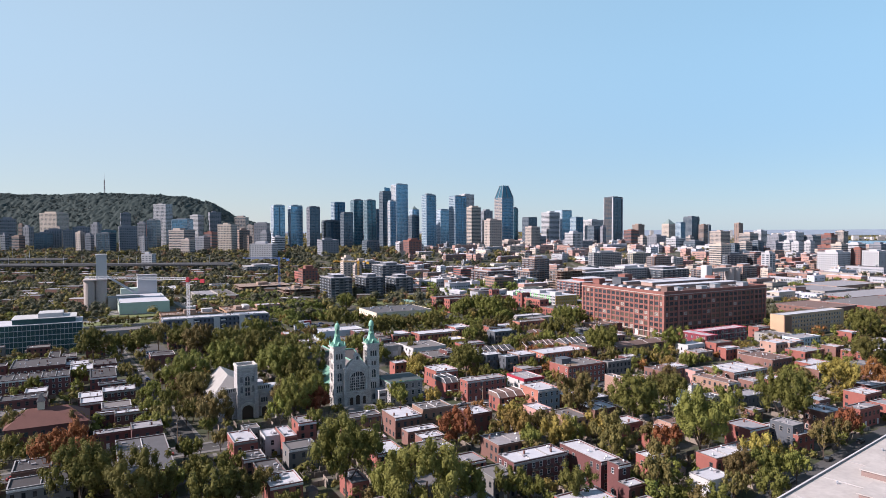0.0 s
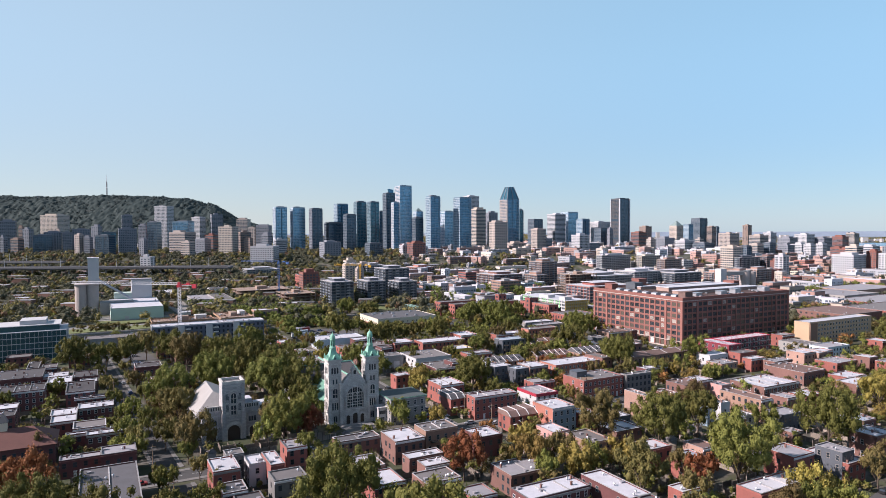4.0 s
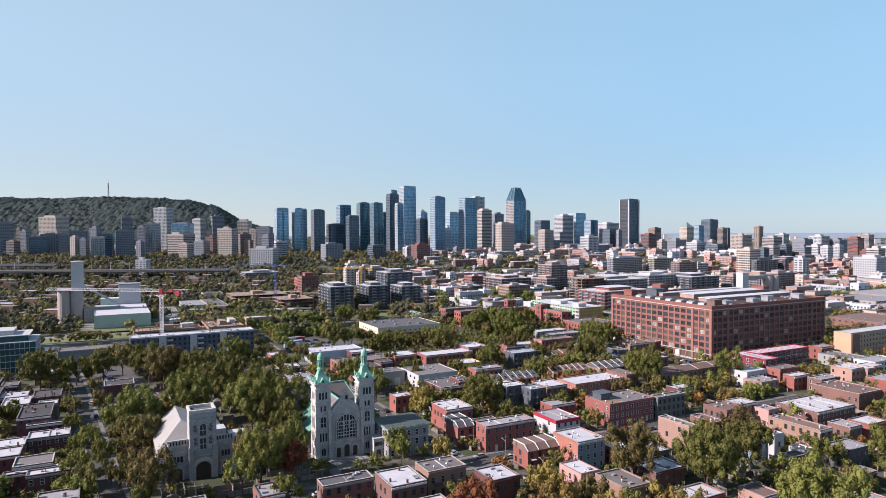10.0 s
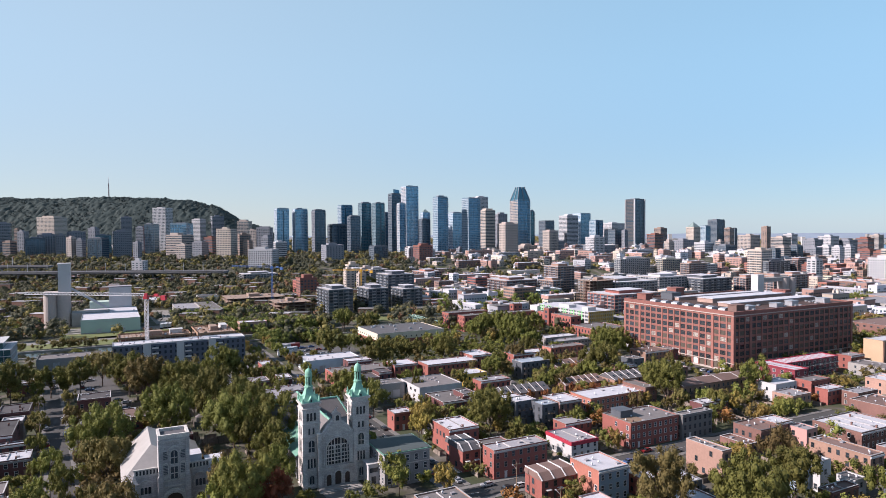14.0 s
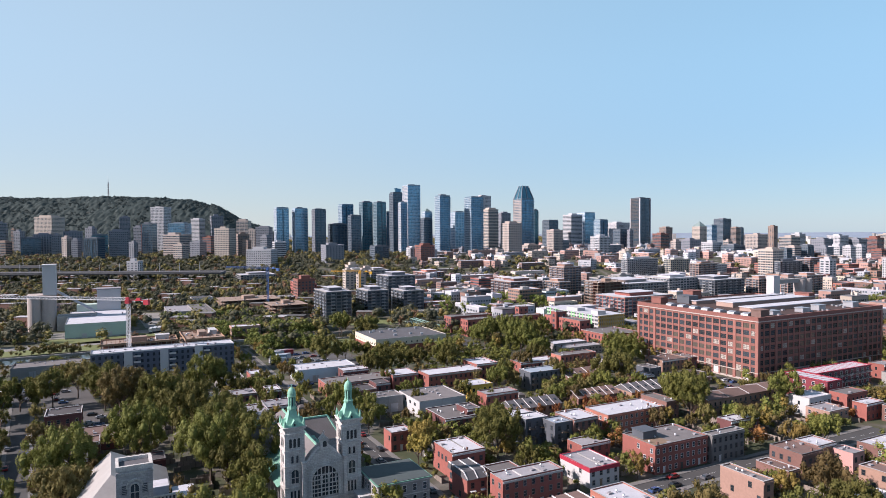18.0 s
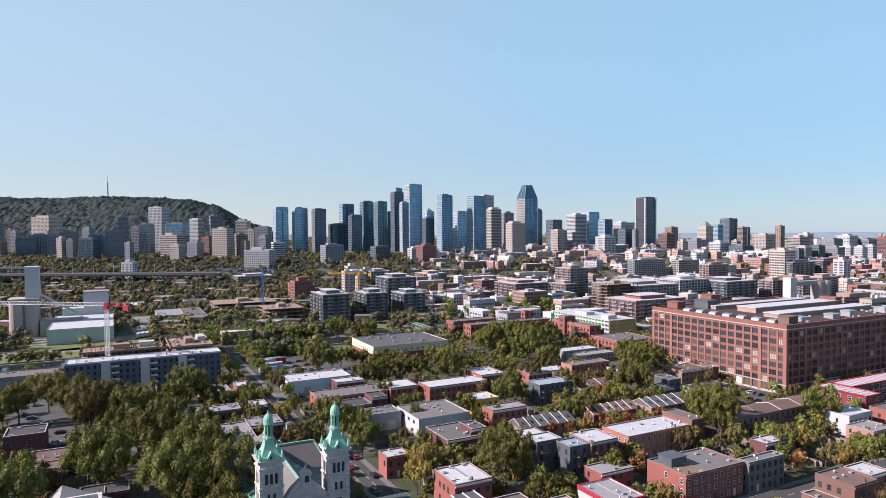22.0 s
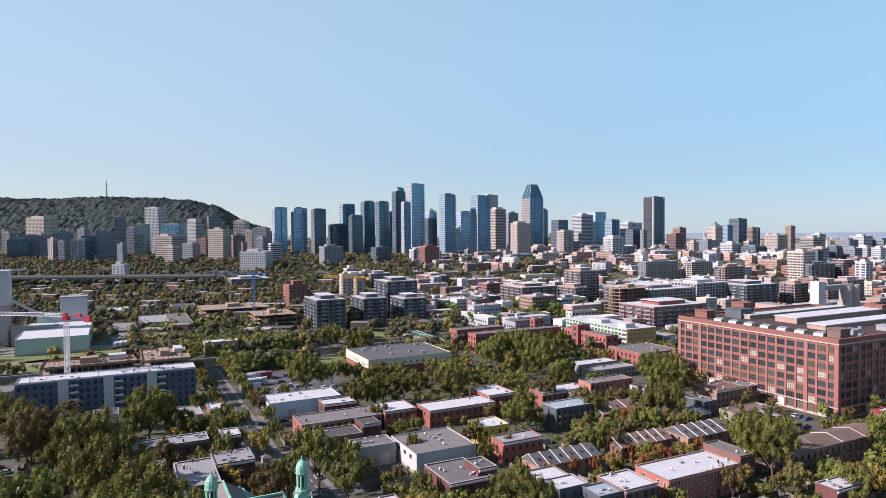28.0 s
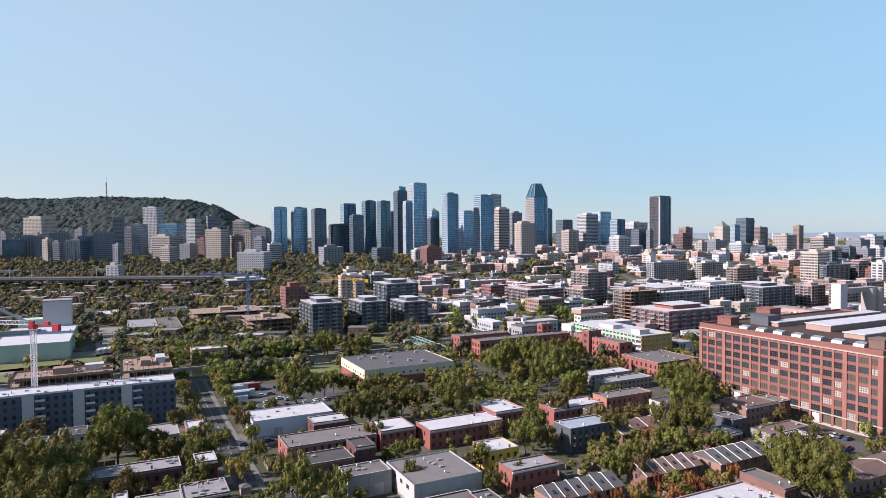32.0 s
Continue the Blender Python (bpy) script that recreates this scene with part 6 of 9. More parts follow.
def west_street():
    """The long street on the west side, which runs 5 degrees off the grid."""
    for name, v0, v1 in (("road_west", -140, 246), ("road_west_far", 261, 545)):
        x, y = xy(31 - .0875 * (v0 - 269) - 4.5, v0)
        r = thing(name, x, y, 0, math.degrees(GRID) + 5, "asphalt street with pale concrete pavements", "road", kind="structure")
        n = v1 - v0
        part("asphalt", Shape().box(1, 0, -.2, 8, n, .03), ASPHALT, r)
        part("pavement", Shape().box(-.4, 0, -.2, 1, n, .15), PAVE, r), part("pavement", Shape().box(8, 0, -.2, 9.4, n, .15), PAVE, r)
        for i in range(int(n / 12)):
            v = v0 + 12 * i
            TAKEN.append((31 - .0875 * (v - 263) - 5.2, v, 31 - .0875 * (v - 263) + 5.2, v + 12))


west_street()


def crossing(x, y):
    """White zebra bars across the street."""
    h = thing("pavement_crossing", x, y, 0, label="worn white zebra crossing on the asphalt", category="crossing", kind="structure")
    for i in range(7):
        part("bar", shared("crossing_bar", lambda: Shape().box(0, 0, .03, 3.2, .5, .042)), PAINT, h, at=pose(0, i * 1.0, 0))


crossing(-2.0, 306.5)

WATER = mat("canal_water", (.02, .026, .022), .14, .1, .02, .3, bump=.15, spec=.3)
cw = sheet("water_canal", -700, 574, 900, 600, 0, WATER, "dark canal water between stone walls")
cw.data.transform(Matrix.Rotation(GRID, 4, "Z"))
cw.location.z = .06
TAKEN.append((-700, 570, 900, 604))
for k, v0 in enumerate((573, 600)):
    x, y = xy(-700, v0)
    w = thing("wall_canal", x, y, 0, label="grey stone canal wall", category="wall", kind="structure")
    part("canal_wall", Shape().box(0, 0, -.5, 1600, 1, .9), WALL["concrete"], w)
riv = sheet("water_river", 1500, 2350, 4200, 3100, .08, mat("river_water", (.1, .2, .3), .2, .1, .002, .02), "broad blue river in the distance")

# ---- far hill with its mast ----
def hill_height(x, y):
    """The wooded hill: a long flat-topped ridge that falls away at its eastern end."""
    x = x * 2750 / max(y, 1500)
    top = float(np.interp(x, (-1300, -1085, -965, -872, -795, -640), (204, 200, 168, 112, 88, 0)))
    top += (6 * math.sin(x * .0031 + 1.0) + 4 * math.sin(x * .0083)) * (1 if x < -1000 else 0)
    f = max(0.0, min(1.0, (y - 2150) / 520))
    f = f * f * (3 - 2 * f)
    return top * f + 6 * noise.noise((x * .012, y * .012, 0)) * f * (1 if x < -700 else 0)


def hill():
    s = Shape()
    nx, ny = 130, 40
    x0, x1, y0, y1 = -3600, -590, 2140, 3300
    s.v = [(x0 + (x1 - x0) * i / nx, y0 + (y1 - y0) * j / ny, hill_height(x0 + (x1 - x0) * i / nx, y0 + (y1 - y0) * j / ny) - .5) for j in range(ny + 1) for i in range(nx + 1)]
    s.f = [(j * (nx + 1) + i, j * (nx + 1) + i + 1, (j + 1) * (nx + 1) + i + 1, (j + 1) * (nx + 1) + i) for j in range(ny) for i in range(nx)]
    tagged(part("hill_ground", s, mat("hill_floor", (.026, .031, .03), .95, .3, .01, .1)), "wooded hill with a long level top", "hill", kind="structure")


hill()


def mast():
    x, y = -1424.5, 2750.0
    z = hill_height(x, y)
    h = thing("radio_mast", x, y, z - 1, 0, "slim red and white lattice radio mast on the hill", "mast")
    s = Shape()
    for a, b in ((-2, -2), (2, -2), (2, 2), (-2, 2)):
        s.beam((a, b, 0), (a * .5, b * .5, 72), .8)
    for i in range(12):
        s.beam((-2, -2, i * 6), (2, 2, i * 6 + 6), .5), s.beam((2, -2, i * 6), (-2, 2, i * 6 + 6), .5)
    part("lattice", s, mat("mast_paint", (.16, .15, .16), .6, .1), h)
    part("antenna", Shape().cyl(0, 0, 72, 98, .9, .4), FRAME, h)
    part("dish_ring", Shape().cyl(0, 0, 46, 49, 2.6), FRAME, h)


mast()

# ---- street trees, cars and poles ----
for k in range(17):
    for u, kind in ((-6.6, "green"), (6.6, "olive")):
        v = 120 + k * 23 + (5 if u > 0 else 0) + 3 * (k % 3)
        x, y = xy(31 - .0875 * (v - 269) + u, v)
        if free(x, y, -1.5):
            tree(x, y, 8.5 + k % 4, 2.8 + .5 * (k % 4), ("lime", kind, "green", "olive")[k % 4])

for k in range(9):
    for u in (122.5, 138.5):
        x, y = xy(u, 412 + k * 17 + (8 if u > 130 else 0))
        if free(x, y, 1):
            tree(x, y, 8.5 + k % 3, 3.0 + .4 * (k % 3), ("green", "lime", "olive", "gold")[k % 4])

CAR_PAINT = [mat("car_" + n, c, .3, .05, spec=.6) for n, c in (("white", (.55, .55, .55)), ("black", (.02, .02, .022)), ("silver", (.32, .33, .34)), ("red", (.3, .03, .03)), ("blue", (.04, .08, .2)), ("grey", (.12, .12, .13)))]
CARWORD = ("white", "black", "silver", "red", "dark blue", "grey")
TYRE = mat("tyre_rubber", (.02, .02, .02), .9, .1)


def car_body():
    s = Shape()
    s.wall_poly([(-2.15, .35), (2.15, .35), (2.2, .75), (1.9, .92), (1.0, 1.0), (-1.5, 1.02), (-2.15, .95)], -.88, .88)
    return s


def car_cabin():
    s = Shape()
    b = [(-1.75, -.8, 1.0), (1.05, -.8, 1.0), (1.05, .8, 1.0), (-1.75, .8, 1.0), (-1.35, -.66, 1.48), (.35, -.66, 1.5), (.35, .66, 1.5), (-1.35, .66, 1.48)]
    s.v = b
    s.f = [(0, 3, 2, 1), (0, 1, 5, 4), (1, 2, 6, 5), (2, 3, 7, 6), (3, 0, 4, 7)]
    s.mark()
    s.f.append((4, 5, 6, 7))
    return s


def car(x, y, rz, k):
    h = thing("car", x, y, .04, rz, CARWORD[k % 6] + " car parked on the asphalt", "car", "parked cars")
    part("body", shared(("car_body", k % 6), car_body), CAR_PAINT[k % 6], h)
    part("cabin", shared(("car_cabin", k % 6), car_cabin), GLASS, h, second=CAR_PAINT[k % 6])
    for a in (-1.3, 1.35):
        for b in (-.8, .8):
            part("wheel", shared("wheel", lambda: Shape().cyl(0, 0, -.11, .11, .33, n=10)), TYRE, h, at=pose(a, b, .33, 90))


cg = random.Random(5)
GD = math.degrees(GRID)
for i in range(12):
    v = 140 + i * 13 + (124 if i > 7 else 0) + cg.uniform(-2, 2)
    x, y = xy(31 - .0875 * (v - 269) + (3.3 if i % 2 else -3.3), v)
    car(x, y, GD + 95, cg.randrange(6))
for i in range(6):
    x, y = xy(60 + i * 31 + cg.uniform(-6, 6), 251 if i % 2 else 256)
    car(x, y, GD, cg.randrange(6))
for i in range(7):
    a, b = 22 + i * 15, 4.6 if i % 2 else 11.4
    car(77.3 + .778 * a - .628 * b, 164 + .628 * a + .778 * b, 38.9, cg.randrange(6))
lot_u, lot_v = 150, 466
x, y = xy(lot_u - 4, lot_v - 4)
lot = thing("road_car_park", x, y, 0, label="asphalt car park with rows of cars", category="car park", kind="structure")
part("asphalt", Shape().box(0, 0, -.2, 44, 42, .035), ASPHALT, lot)
TAKEN.append((lot_u - 4, lot_v - 4, lot_u + 40, lot_v + 38))
for i in range(16):
    x, y = xy(lot_u + (i % 8) * 4.6 + cg.uniform(-.4, .4), lot_v + 4 + (i // 8) * 20)
    car(x, y, GD + 90, cg.randrange(6))


GRASS = mat("mown_grass", (.13, .15, .05), .95, .25, .06, 1.0)
YARD = mat("pale_yard_concrete", (.2, .19, .175), .95, .25, .05, .7)
PATCH = {"grass": (GRASS, "lawn", "mown green grass", "grass"), "yard": (YARD, "yard", "pale worn concrete yard", "yard"), "asphalt": (mat("worn_asphalt", (.078, .075, .075), .93, .25, .08, 1.0), "pavement_lot", "worn grey asphalt lot", "car park")}


def patch(poly, kind):
    """A flat piece of ground with its own surface, a few centimetres high."""
    m, name, label, cat = PATCH[kind]
    if sum(poly[i - 1][0] * poly[i][1] - poly[i][0] * poly[i - 1][1] for i in range(len(poly))) < 0:
        poly = poly[::-1]
    tagged(part(name, Shape().prism(poly, -.2, .022 + .006 * (len(CLEAR) % 4)), m), label, cat, kind="structure")
    CLEAR.append(poly)


def trailer(x, y, rz, k):
    """A parked box trailer on its wheels and legs."""
    paint = (CAR_PAINT[0], CAR_PAINT[0], WALL["white"], CAR_PAINT[3], WALL["blue"])[k % 5]
    h = thing("box_trailer", x, y, .03, rz, ("white", "white", "white", "red", "blue-grey")[k % 5] + " box trailer parked in a yard", "trailer", "parked trailers")
    part("body", shared(("trailer_body", k % 5), lambda: Shape().box(-5.2, -1.25, 1.1, 5.2, 1.25, 3.8)), paint, h)
    part("rim", shared("trailer_rim", lambda: Shape().ring(-5.26, -1.31, 3.7, 5.26, 1.31, 3.88, .1)), METAL, h)
    part("chassis", shared("trailer_chassis", lambda: Shape().box(-5, -.5, .8, 5, .5, 1.1)), DARKMETAL, h)
    for a in (-3.9, -2.8):
        part("wheel", shared("trailer_wheel", lambda: Shape().cyl(0, 0, -1.2, 1.2, .5, n=12)), TYRE, h, at=pose(a, 0, .5, 90))
    part("landing_leg", shared("landing_leg", lambda: Shape().box(2.8, -.9, 0, 3.0, -.7, 1.1).box(2.8, .7, 0, 3.0, .9, 1.1)), DARKMETAL, h)


def street_pole(x, y, wires):
    h = thing("utility_pole", x, y, label="tall wooden utility pole with a lamp arm", category="pole")
    part("pole", shared("pole", lambda: Shape().cyl(0, 0, -.3, 10.5, .17, .11, 8)), WOOD, h)
    part("crossarm", shared("crossarm", lambda: Shape().box(-1.1, -.08, 9.6, 1.1, .08, 9.8)), WOOD, h)
    part("lamp_arm", shared("lamp_arm", lambda: Shape().beam((0, 0, 8.2), (0, 2.0, 8.8), .09).box(-.15, 1.7, 8.7, .15, 2.5, 8.9)), METAL, h)


for i in range(14):
    v = 150 + i * 36 if i < 8 else 180 + (i - 8) * 22
    x, y = xy(31 - .0875 * (v - 269) - 5.6 if i < 8 else 152.2, v)
    if free(x, y, -2.5):
        street_pole(x, y, 0)

# ---- the place ----
factory()
twin_church()
small_church()
long_mill()
silo_group()
tower_crane(-187.2, 476.6, 19, 171, 38, mat("crane_white", (.7, .68, .66), .5, .08), mat("crane_red", (.45, .03, .05), .5, .1), "white lattice tower crane with a red cab and counterweight")
tower_crane(-194, 770, 19, 165, 22, mat("crane_blue", (.05, .12, .3), .5, .1), mat("crane_blue"  , (.05, .12, .3)), "blue lattice tower crane over a building site")
tower_crane(-101, 775, 17, 172, 14, mat("crane_yellow", (.6, .33, .03), .5, .1), mat("crane_yellow", (.6, .33, .03)), "yellow lattice tower crane behind apartment blocks")
canal_works()
BRIDGE_UV = (284.5, 570)
footbridge()
hip_school()
long_shed()
house(11.08, 300.75, 21.42, 7.10, 9.5, wall='brick_red', roof='grey', storeys=3)
mansard_row(24.59, 284.16, 13.27, 8.91, 8.0, wall='brick_red', roof='brown', units=3)
house(41.14, 281.50, 11.72, 13.55, 10.0, wall='brick_orange', roof='white', front='blue', storeys=3)
house(38.22, 261.09, 7.33, 10.74, 7.0, wall='pink', roof='white')
house(10.67, 254.45, 9.79, 10.66, 7.5, wall='brick_wine', roof='white')
house(39.80, 319.34, 12.13, 15.15, 6.0, wall='white', roof='grey', trim='red')
house(23.79, 359.03, 10.19, 7.87, 10.0, wall='slate', roof='white', storeys=3, balcony=1)
house(34.26, 355.58, 8.10, 7.95, 9.5, wall='slate', roof='blue', storeys=3, balcony=1)
house(41.88, 358.63, 11.55, 11.93, 10.0, wall='brick_brown', roof='white', storeys=3, balcony=1)
house(57.05, 369.59, 30.16, 13.92, 8.5, wall='brick_orange', roof='white', storeys=3)
house(63.74, 330.65, 24.66, 15.5, 9.5, wall='brick_red', roof='gravel', storeys=3, deck=1)
house(86.75, 341.49, 16.43, 4.18, 9.5, wall='stone', roof='gravel', storeys=3)
house(84.71, 299.00, 4.30, 14.77, 10.0, wall='brick_pink', roof='gravel', storeys=3)
house(100.95, 317.34, 5.59, 11.55, 6.0, wall='brick_brown', roof='brown')
mansard_row(0.92, 307.54, 7.03, 12.03, 9.0, wall='brick_red', roof='slate', units=2)
house(-3.73, 326.10, 12.46, 14.06, 8.5, wall='brick_red', roof='white')
house(149.81, 396.85, 15.14, 9.66, 8.0, wall='white', roof='white')
house(150.77, 383.49, 13.00, 10.26, 6.0, wall='brick_pink', roof='grey')
house(179.23, 352.60, 17.42, 21.61, 8.0, wall='brick_brown', roof='brown')
house(147.77, 328.86, 25.94, 18.80, 6.5, wall='brick_brown', roof='white')
house(110.13, 326.98, 11.23, 11.76, 8.0, wall='brick_brown', roof='brown')
house(119.20, 333.93, 9.37, 8.40, 8.5, wall='brick_brown', roof='white')
house(128.84, 330.82, 6.33, 7.20, 7.0, wall='pink', roof='grey')
house(131.01, 297.25, 7.43, 20.61, 9.0, wall='brick_tan', roof='brown', storeys=3, balcony=1)
house(145.68, 304.07, 7.85, 8.27, 8.0, wall='brick_brown', roof='grey')
house(106.35, 291.62, 6.50, 4.00, 7.0, wall='blue', roof='blue')
house(111.56, 290.83, 5.32, 3.12, 9.5, wall='white', roof='white')
house(118.98, 284.97, 5.32, 5.92, 6.0, wall='white', roof='slate')
house(106.57, 275.59, 12.59, 4.33, 6.0, wall='brick_brown', roof='brown')
house(170.86, 391.32, 12.07, 6.25, 7.0, wall='brick_red', roof='white')
house(181.51, 386.24, 15.36, 7.39, 6.5, wall='brick_brown', roof='grey')
house(208.38, 405.63, 10.43, 11.33, 7.5, wall='brick_pink', roof='white')
house(229.12, 440.76, 15.02, 19.66, 6.0, wall='concrete', roof='gravel')
house(21.42, 197.94, 20.84, 8.99, 9.0, wall='brick_wine', roof='white', storeys=3, balcony=1)
house(48.44, 198.58, 7.77, 20.16, 9.0, wall='brick_wine', roof='white', storeys=3, balcony=1)
house(52.29, 192.87, 4.78, 4.87, 10.0, wall='brick_wine', roof='slate', storeys=3)
house(52.99, 184.30, 6.37, 4.50, 7.0, wall='brick_wine', roof='white')
house(18.73, 221.33, 14.93, 11.88, 6.5, wall='brick_brown', roof='grey')
house(49.23, 251.09, 9.86, 13.44, 6.5, wall='brick_tan', roof='gravel')
house(14.60, 190.71, 8.39, 9.74, 7.0, wall='stone', roof='gravel', balcony=1)
house(86.71, 204.91, 27.03, 8.00, 7.5, wall='brick_red', roof='white')
house(77.48, 186.86, 9.42, 7.82, 7.5, wall='white', roof='white')
house(65.44, 206.42, 8.25, 5.35, 7.5, wall='brick_red', roof='white')
house(126.70, 230.55, 9.40, 15.14, 6.5, wall='brick_red', roof='white')
house(125.70, 232.16, 6.49, 9.03, 9.5, wall='slate', roof='grey', storeys=3)
house(149.05, 251.23, 12.02, 9.40, 8.5, wall='brick_brown', roof='white')
house(159.44, 274.36, 8.03, 6.80, 7.0, wall='brick_brown', roof='blue')
house(184.03, 281.92, 13.05, 9.50, 7.5, wall='brick_red', roof='white')
house(167.23, 259.32, 14.51, 6.08, 7.5, wall='brick_red', roof='grey')
house(-95.34, 188.58, 15.56, 36.21, 9.0, wall='brick_wine', roof='slate', storeys=3, vents=8)
house(-114.18, 235.78, 10.50, 9.24, 8.0, wall='brick_wine', roof='grey')
house(-128.20, 235.77, 12.30, 5.13, 6.0, wall='brick_wine', roof='grey')
house(-132.20, 259.19, 14.46, 5.43, 7.0, wall='brick_wine', roof='white')
house(-171.48, 313.25, 11.66, 22.35, 9.0, wall='brick_wine', roof='tar', storeys=3)
house(-166.84, 311.89, 12.83, 3.35, 6.5, wall='brick_wine', roof='white')
house(-157.13, 297.52, 13.70, 9.52, 6.0, wall='brick_wine', roof='white')
house(-162.64, 287.32, 9.64, 10.29, 6.0, wall='brick_wine', roof='white')
house(-211.59, 305.75, 30.03, 14.55, 9.0, wall='brick_wine', roof='tar', storeys=3)
house(-186.55, 270.09, 17.56, 10.05, 9.0, wall='brick_wine', roof='tar', storeys=3)
house(-226.80, 337.70, 25.32, 24.86, 8.0, wall='brick_wine', roof='tar', storeys=2)
house(-195.32, 337.99, 10.68, 16.14, 7.0, wall='brick_wine', roof='white')
house(-190.31, 351.32, 11.39, 15.48, 7.0, wall='brick_wine', roof='tar')
house(-132.65, 197.07, 10.57, 11.05, 7.0, wall='brick_brown', roof='tar')
house(-148.18, 347.85, 20.48, 15.76, 5.0, wall='brick_wine', roof='brown')
house(-167.38, 369.64, 13.15, 12.58, 8.0, wall='brick_wine', roof='tar')
house(-71.95, 220.69, 8.06, 12.58, 8.0, wall='brick_red', roof='white')
house(-72.97, 235.15, 5.80, 5.81, 8.0, wall='stone', roof='gravel')
house(-63.73, 229.70, 5.28, 9.13, 7.0, wall='white', roof='white')
house(-55.97, 226.52, 4.35, 13.23, 8.0, wall='brick_red', roof='white')
house(-53.94, 238.96, 6.85, 9.41, 9.0, wall='brick_red', roof='grey', storeys=3)
house(-39.36, 252.61, 15.96, 6.37, 6.5, wall='brick_brown', roof='slate')
house(-65.14, 209.48, 7.03, 8.36, 6.0, wall='brick_brown', roof='slate')
house(-56.77, 199.60, 7.72, 12.61, 5.0, wall='brick_brown', roof='slate')
house(-50.10, 185.21, 9.60, 10.03, 7.0, wall='brick_red', roof='white')
house(-18.70, 248.48, 11.23, 13.28, 8.0, wall='brick_brown', roof='white')
house(-13.32, 238.81, 12.89, 5.68, 5.5, wall='brick_brown', roof='white')
house(-7.78, 231.75, 9.17, 6.18, 5.5, wall='brick_brown', roof='white')
house(-8.58, 260.04, 13.27, 9.73, 8.0, wall='brick_tan', roof='gravel', balcony=1)
house(-7.02, 213.85, 11.91, 9.58, 7.0, wall='brick_brown', roof='gravel')
house(-27.22, 190.02, 5.40, 11.10, 6.0, wall='brick_red', roof='slate')
house(-26.45, 352.41, 8.50, 7.38, 7.0, wall='brick_red', roof='white')
warehouse(-87.00, 458.03, 32.58, 17.23, 7.0, wall='paleblue', roof='white')
house(-65.99, 430.86, 33.48, 14.91, 6.0, wall='brick_red', roof='gravel')
house(-35.02, 446.10, 14.30, 14.68, 7.0, wall='brick_red', roof='white')
house(8.69, 468.65, 13.55, 16.35, 8.0, wall='brick_red', roof='white')
house(-16.58, 447.29, 31.71, 13.21, 7.0, wall='brick_red', roof='white')
house(4.68, 424.56, 11.91, 11.51, 7.0, wall='yellow', roof='white')
warehouse(-39.14, 401.28, 14.23, 9.86, 7.0, wall='concrete', roof='gravel')
warehouse(-18.46, 395.51, 23.00, 22.40, 7.0, wall='white', roof='gravel')
house(-123.23, 391.92, 33.69, 9.77, 8.0, wall='brick_wine', roof='grey', vents=16)
house(-88.71, 407.54, 6.48, 9.11, 9.0, wall='brick_wine', roof='white')
house(35.04, 443.56, 20.25, 10.31, 9.0, wall='slate', roof='blue', storeys=3, balcony=1)
house(56.86, 484.46, 25.66, 9.02, 9.5, wall='brick_orange', roof='gravel', storeys=3, balcony=1)
house(33.13, 474.09, 25.41, 10.88, 7.5, wall='brick_red', roof='white')
house(81.82, 484.82, 13.20, 9.61, 7.0, wall='white', roof='slate')
house(110.70, 472.88, 18.99, 13.13, 9.0, wall='brick_tan', roof='brown', storeys=3)
house(108.71, 447.42, 22.79, 8.45, 6.0, wall='concrete', roof='brown')
house(86.86, 391.43, 7.10, 15.02, 8.0, wall='brick_brown', roof='gravel')
house(-155.63, 442.12, 9.64, 11.43, 6.0, wall='white', roof='tar')
house(-115.44, 432.25, 10.29, 7.41, 5.0, wall='brick_wine', roof='tar')
house(-109.57, 449.00, 6.87, 10.96, 7.0, wall='brick_red', roof='white')
house(-124.57, 443.74, 13.30, 16.32, 5.0, wall='concrete', roof='grey')
gable_row(21.48, 388.94, 25.99, 9.51, 8.0, wall='brick_tan', roof='slate', units=6)
gable_row(52.61, 407.52, 24.31, 8.91, 8.0, wall='brick_brown', roof='brown', units=6)
gable_row(79.36, 418.32, 23.84, 11.60, 8.0, wall='brick_tan', roof='slate', units=5)
gable_row(55.18, 448.98, 28.33, 12.38, 8.0, wall='brick_brown', roof='brown', units=4)
ridge_row(105.89, 396.01, 51.93, 11.11, 9.2, wall='brick_tan', roof='brown', units=4)
house(-83.63, 360.82, 11.54, 23.07, 9.0, wall='brick_wine', roof='grey', storeys=3, vents=14)
house(-80.63, 379.69, 12.33, 11.63, 9.0, wall='brick_wine', roof='grey', storeys=3, vents=12)
house(-99.44, 377.94, 4.00, 9.39, 8.0, wall='slate', roof='white', storeys=3)
house(-6.77, 370.92, 14.25, 18.16, 6.6, wall='brick_wine', roof='gravel', storeys=2)
house(2.12, 377.96, 6.27, 9.46, 8.6, wall='brick_wine', roof='slate', storeys=2, vents=2)
house(128.08, 480.75, 6.15, 11.94, 9.0, wall='brick_wine', roof='gravel')
house(62.52, 547.03, 27.45, 10.82, 5.0, wall='concrete', roof='white')
house(67.07, 531.88, 30.19, 9.37, 5.0, wall='concrete', roof='grey')
house(103.78, 366.67, 15.75, 6.68, 7.0, wall='brick_wine', roof='white')
gym(-55.84, 542.51, 52.26, 40.25, 9.0)
school(5.92, 609.24, 68.77, 11.11, 12.5)
school(-6.88, 627.31, 37.89, 11.82, 12.5)
school(89.16, 598.74, 10.02, 44.20, 13.0)
school(74.93, 620.23, 9.96, 7.00, 17.0)
school(48.33, 643.98, 8.74, 5.96, 18.0)
condo(60.17, 867.26, 44.23, 44.58, 20.0, wall='brick_brown')
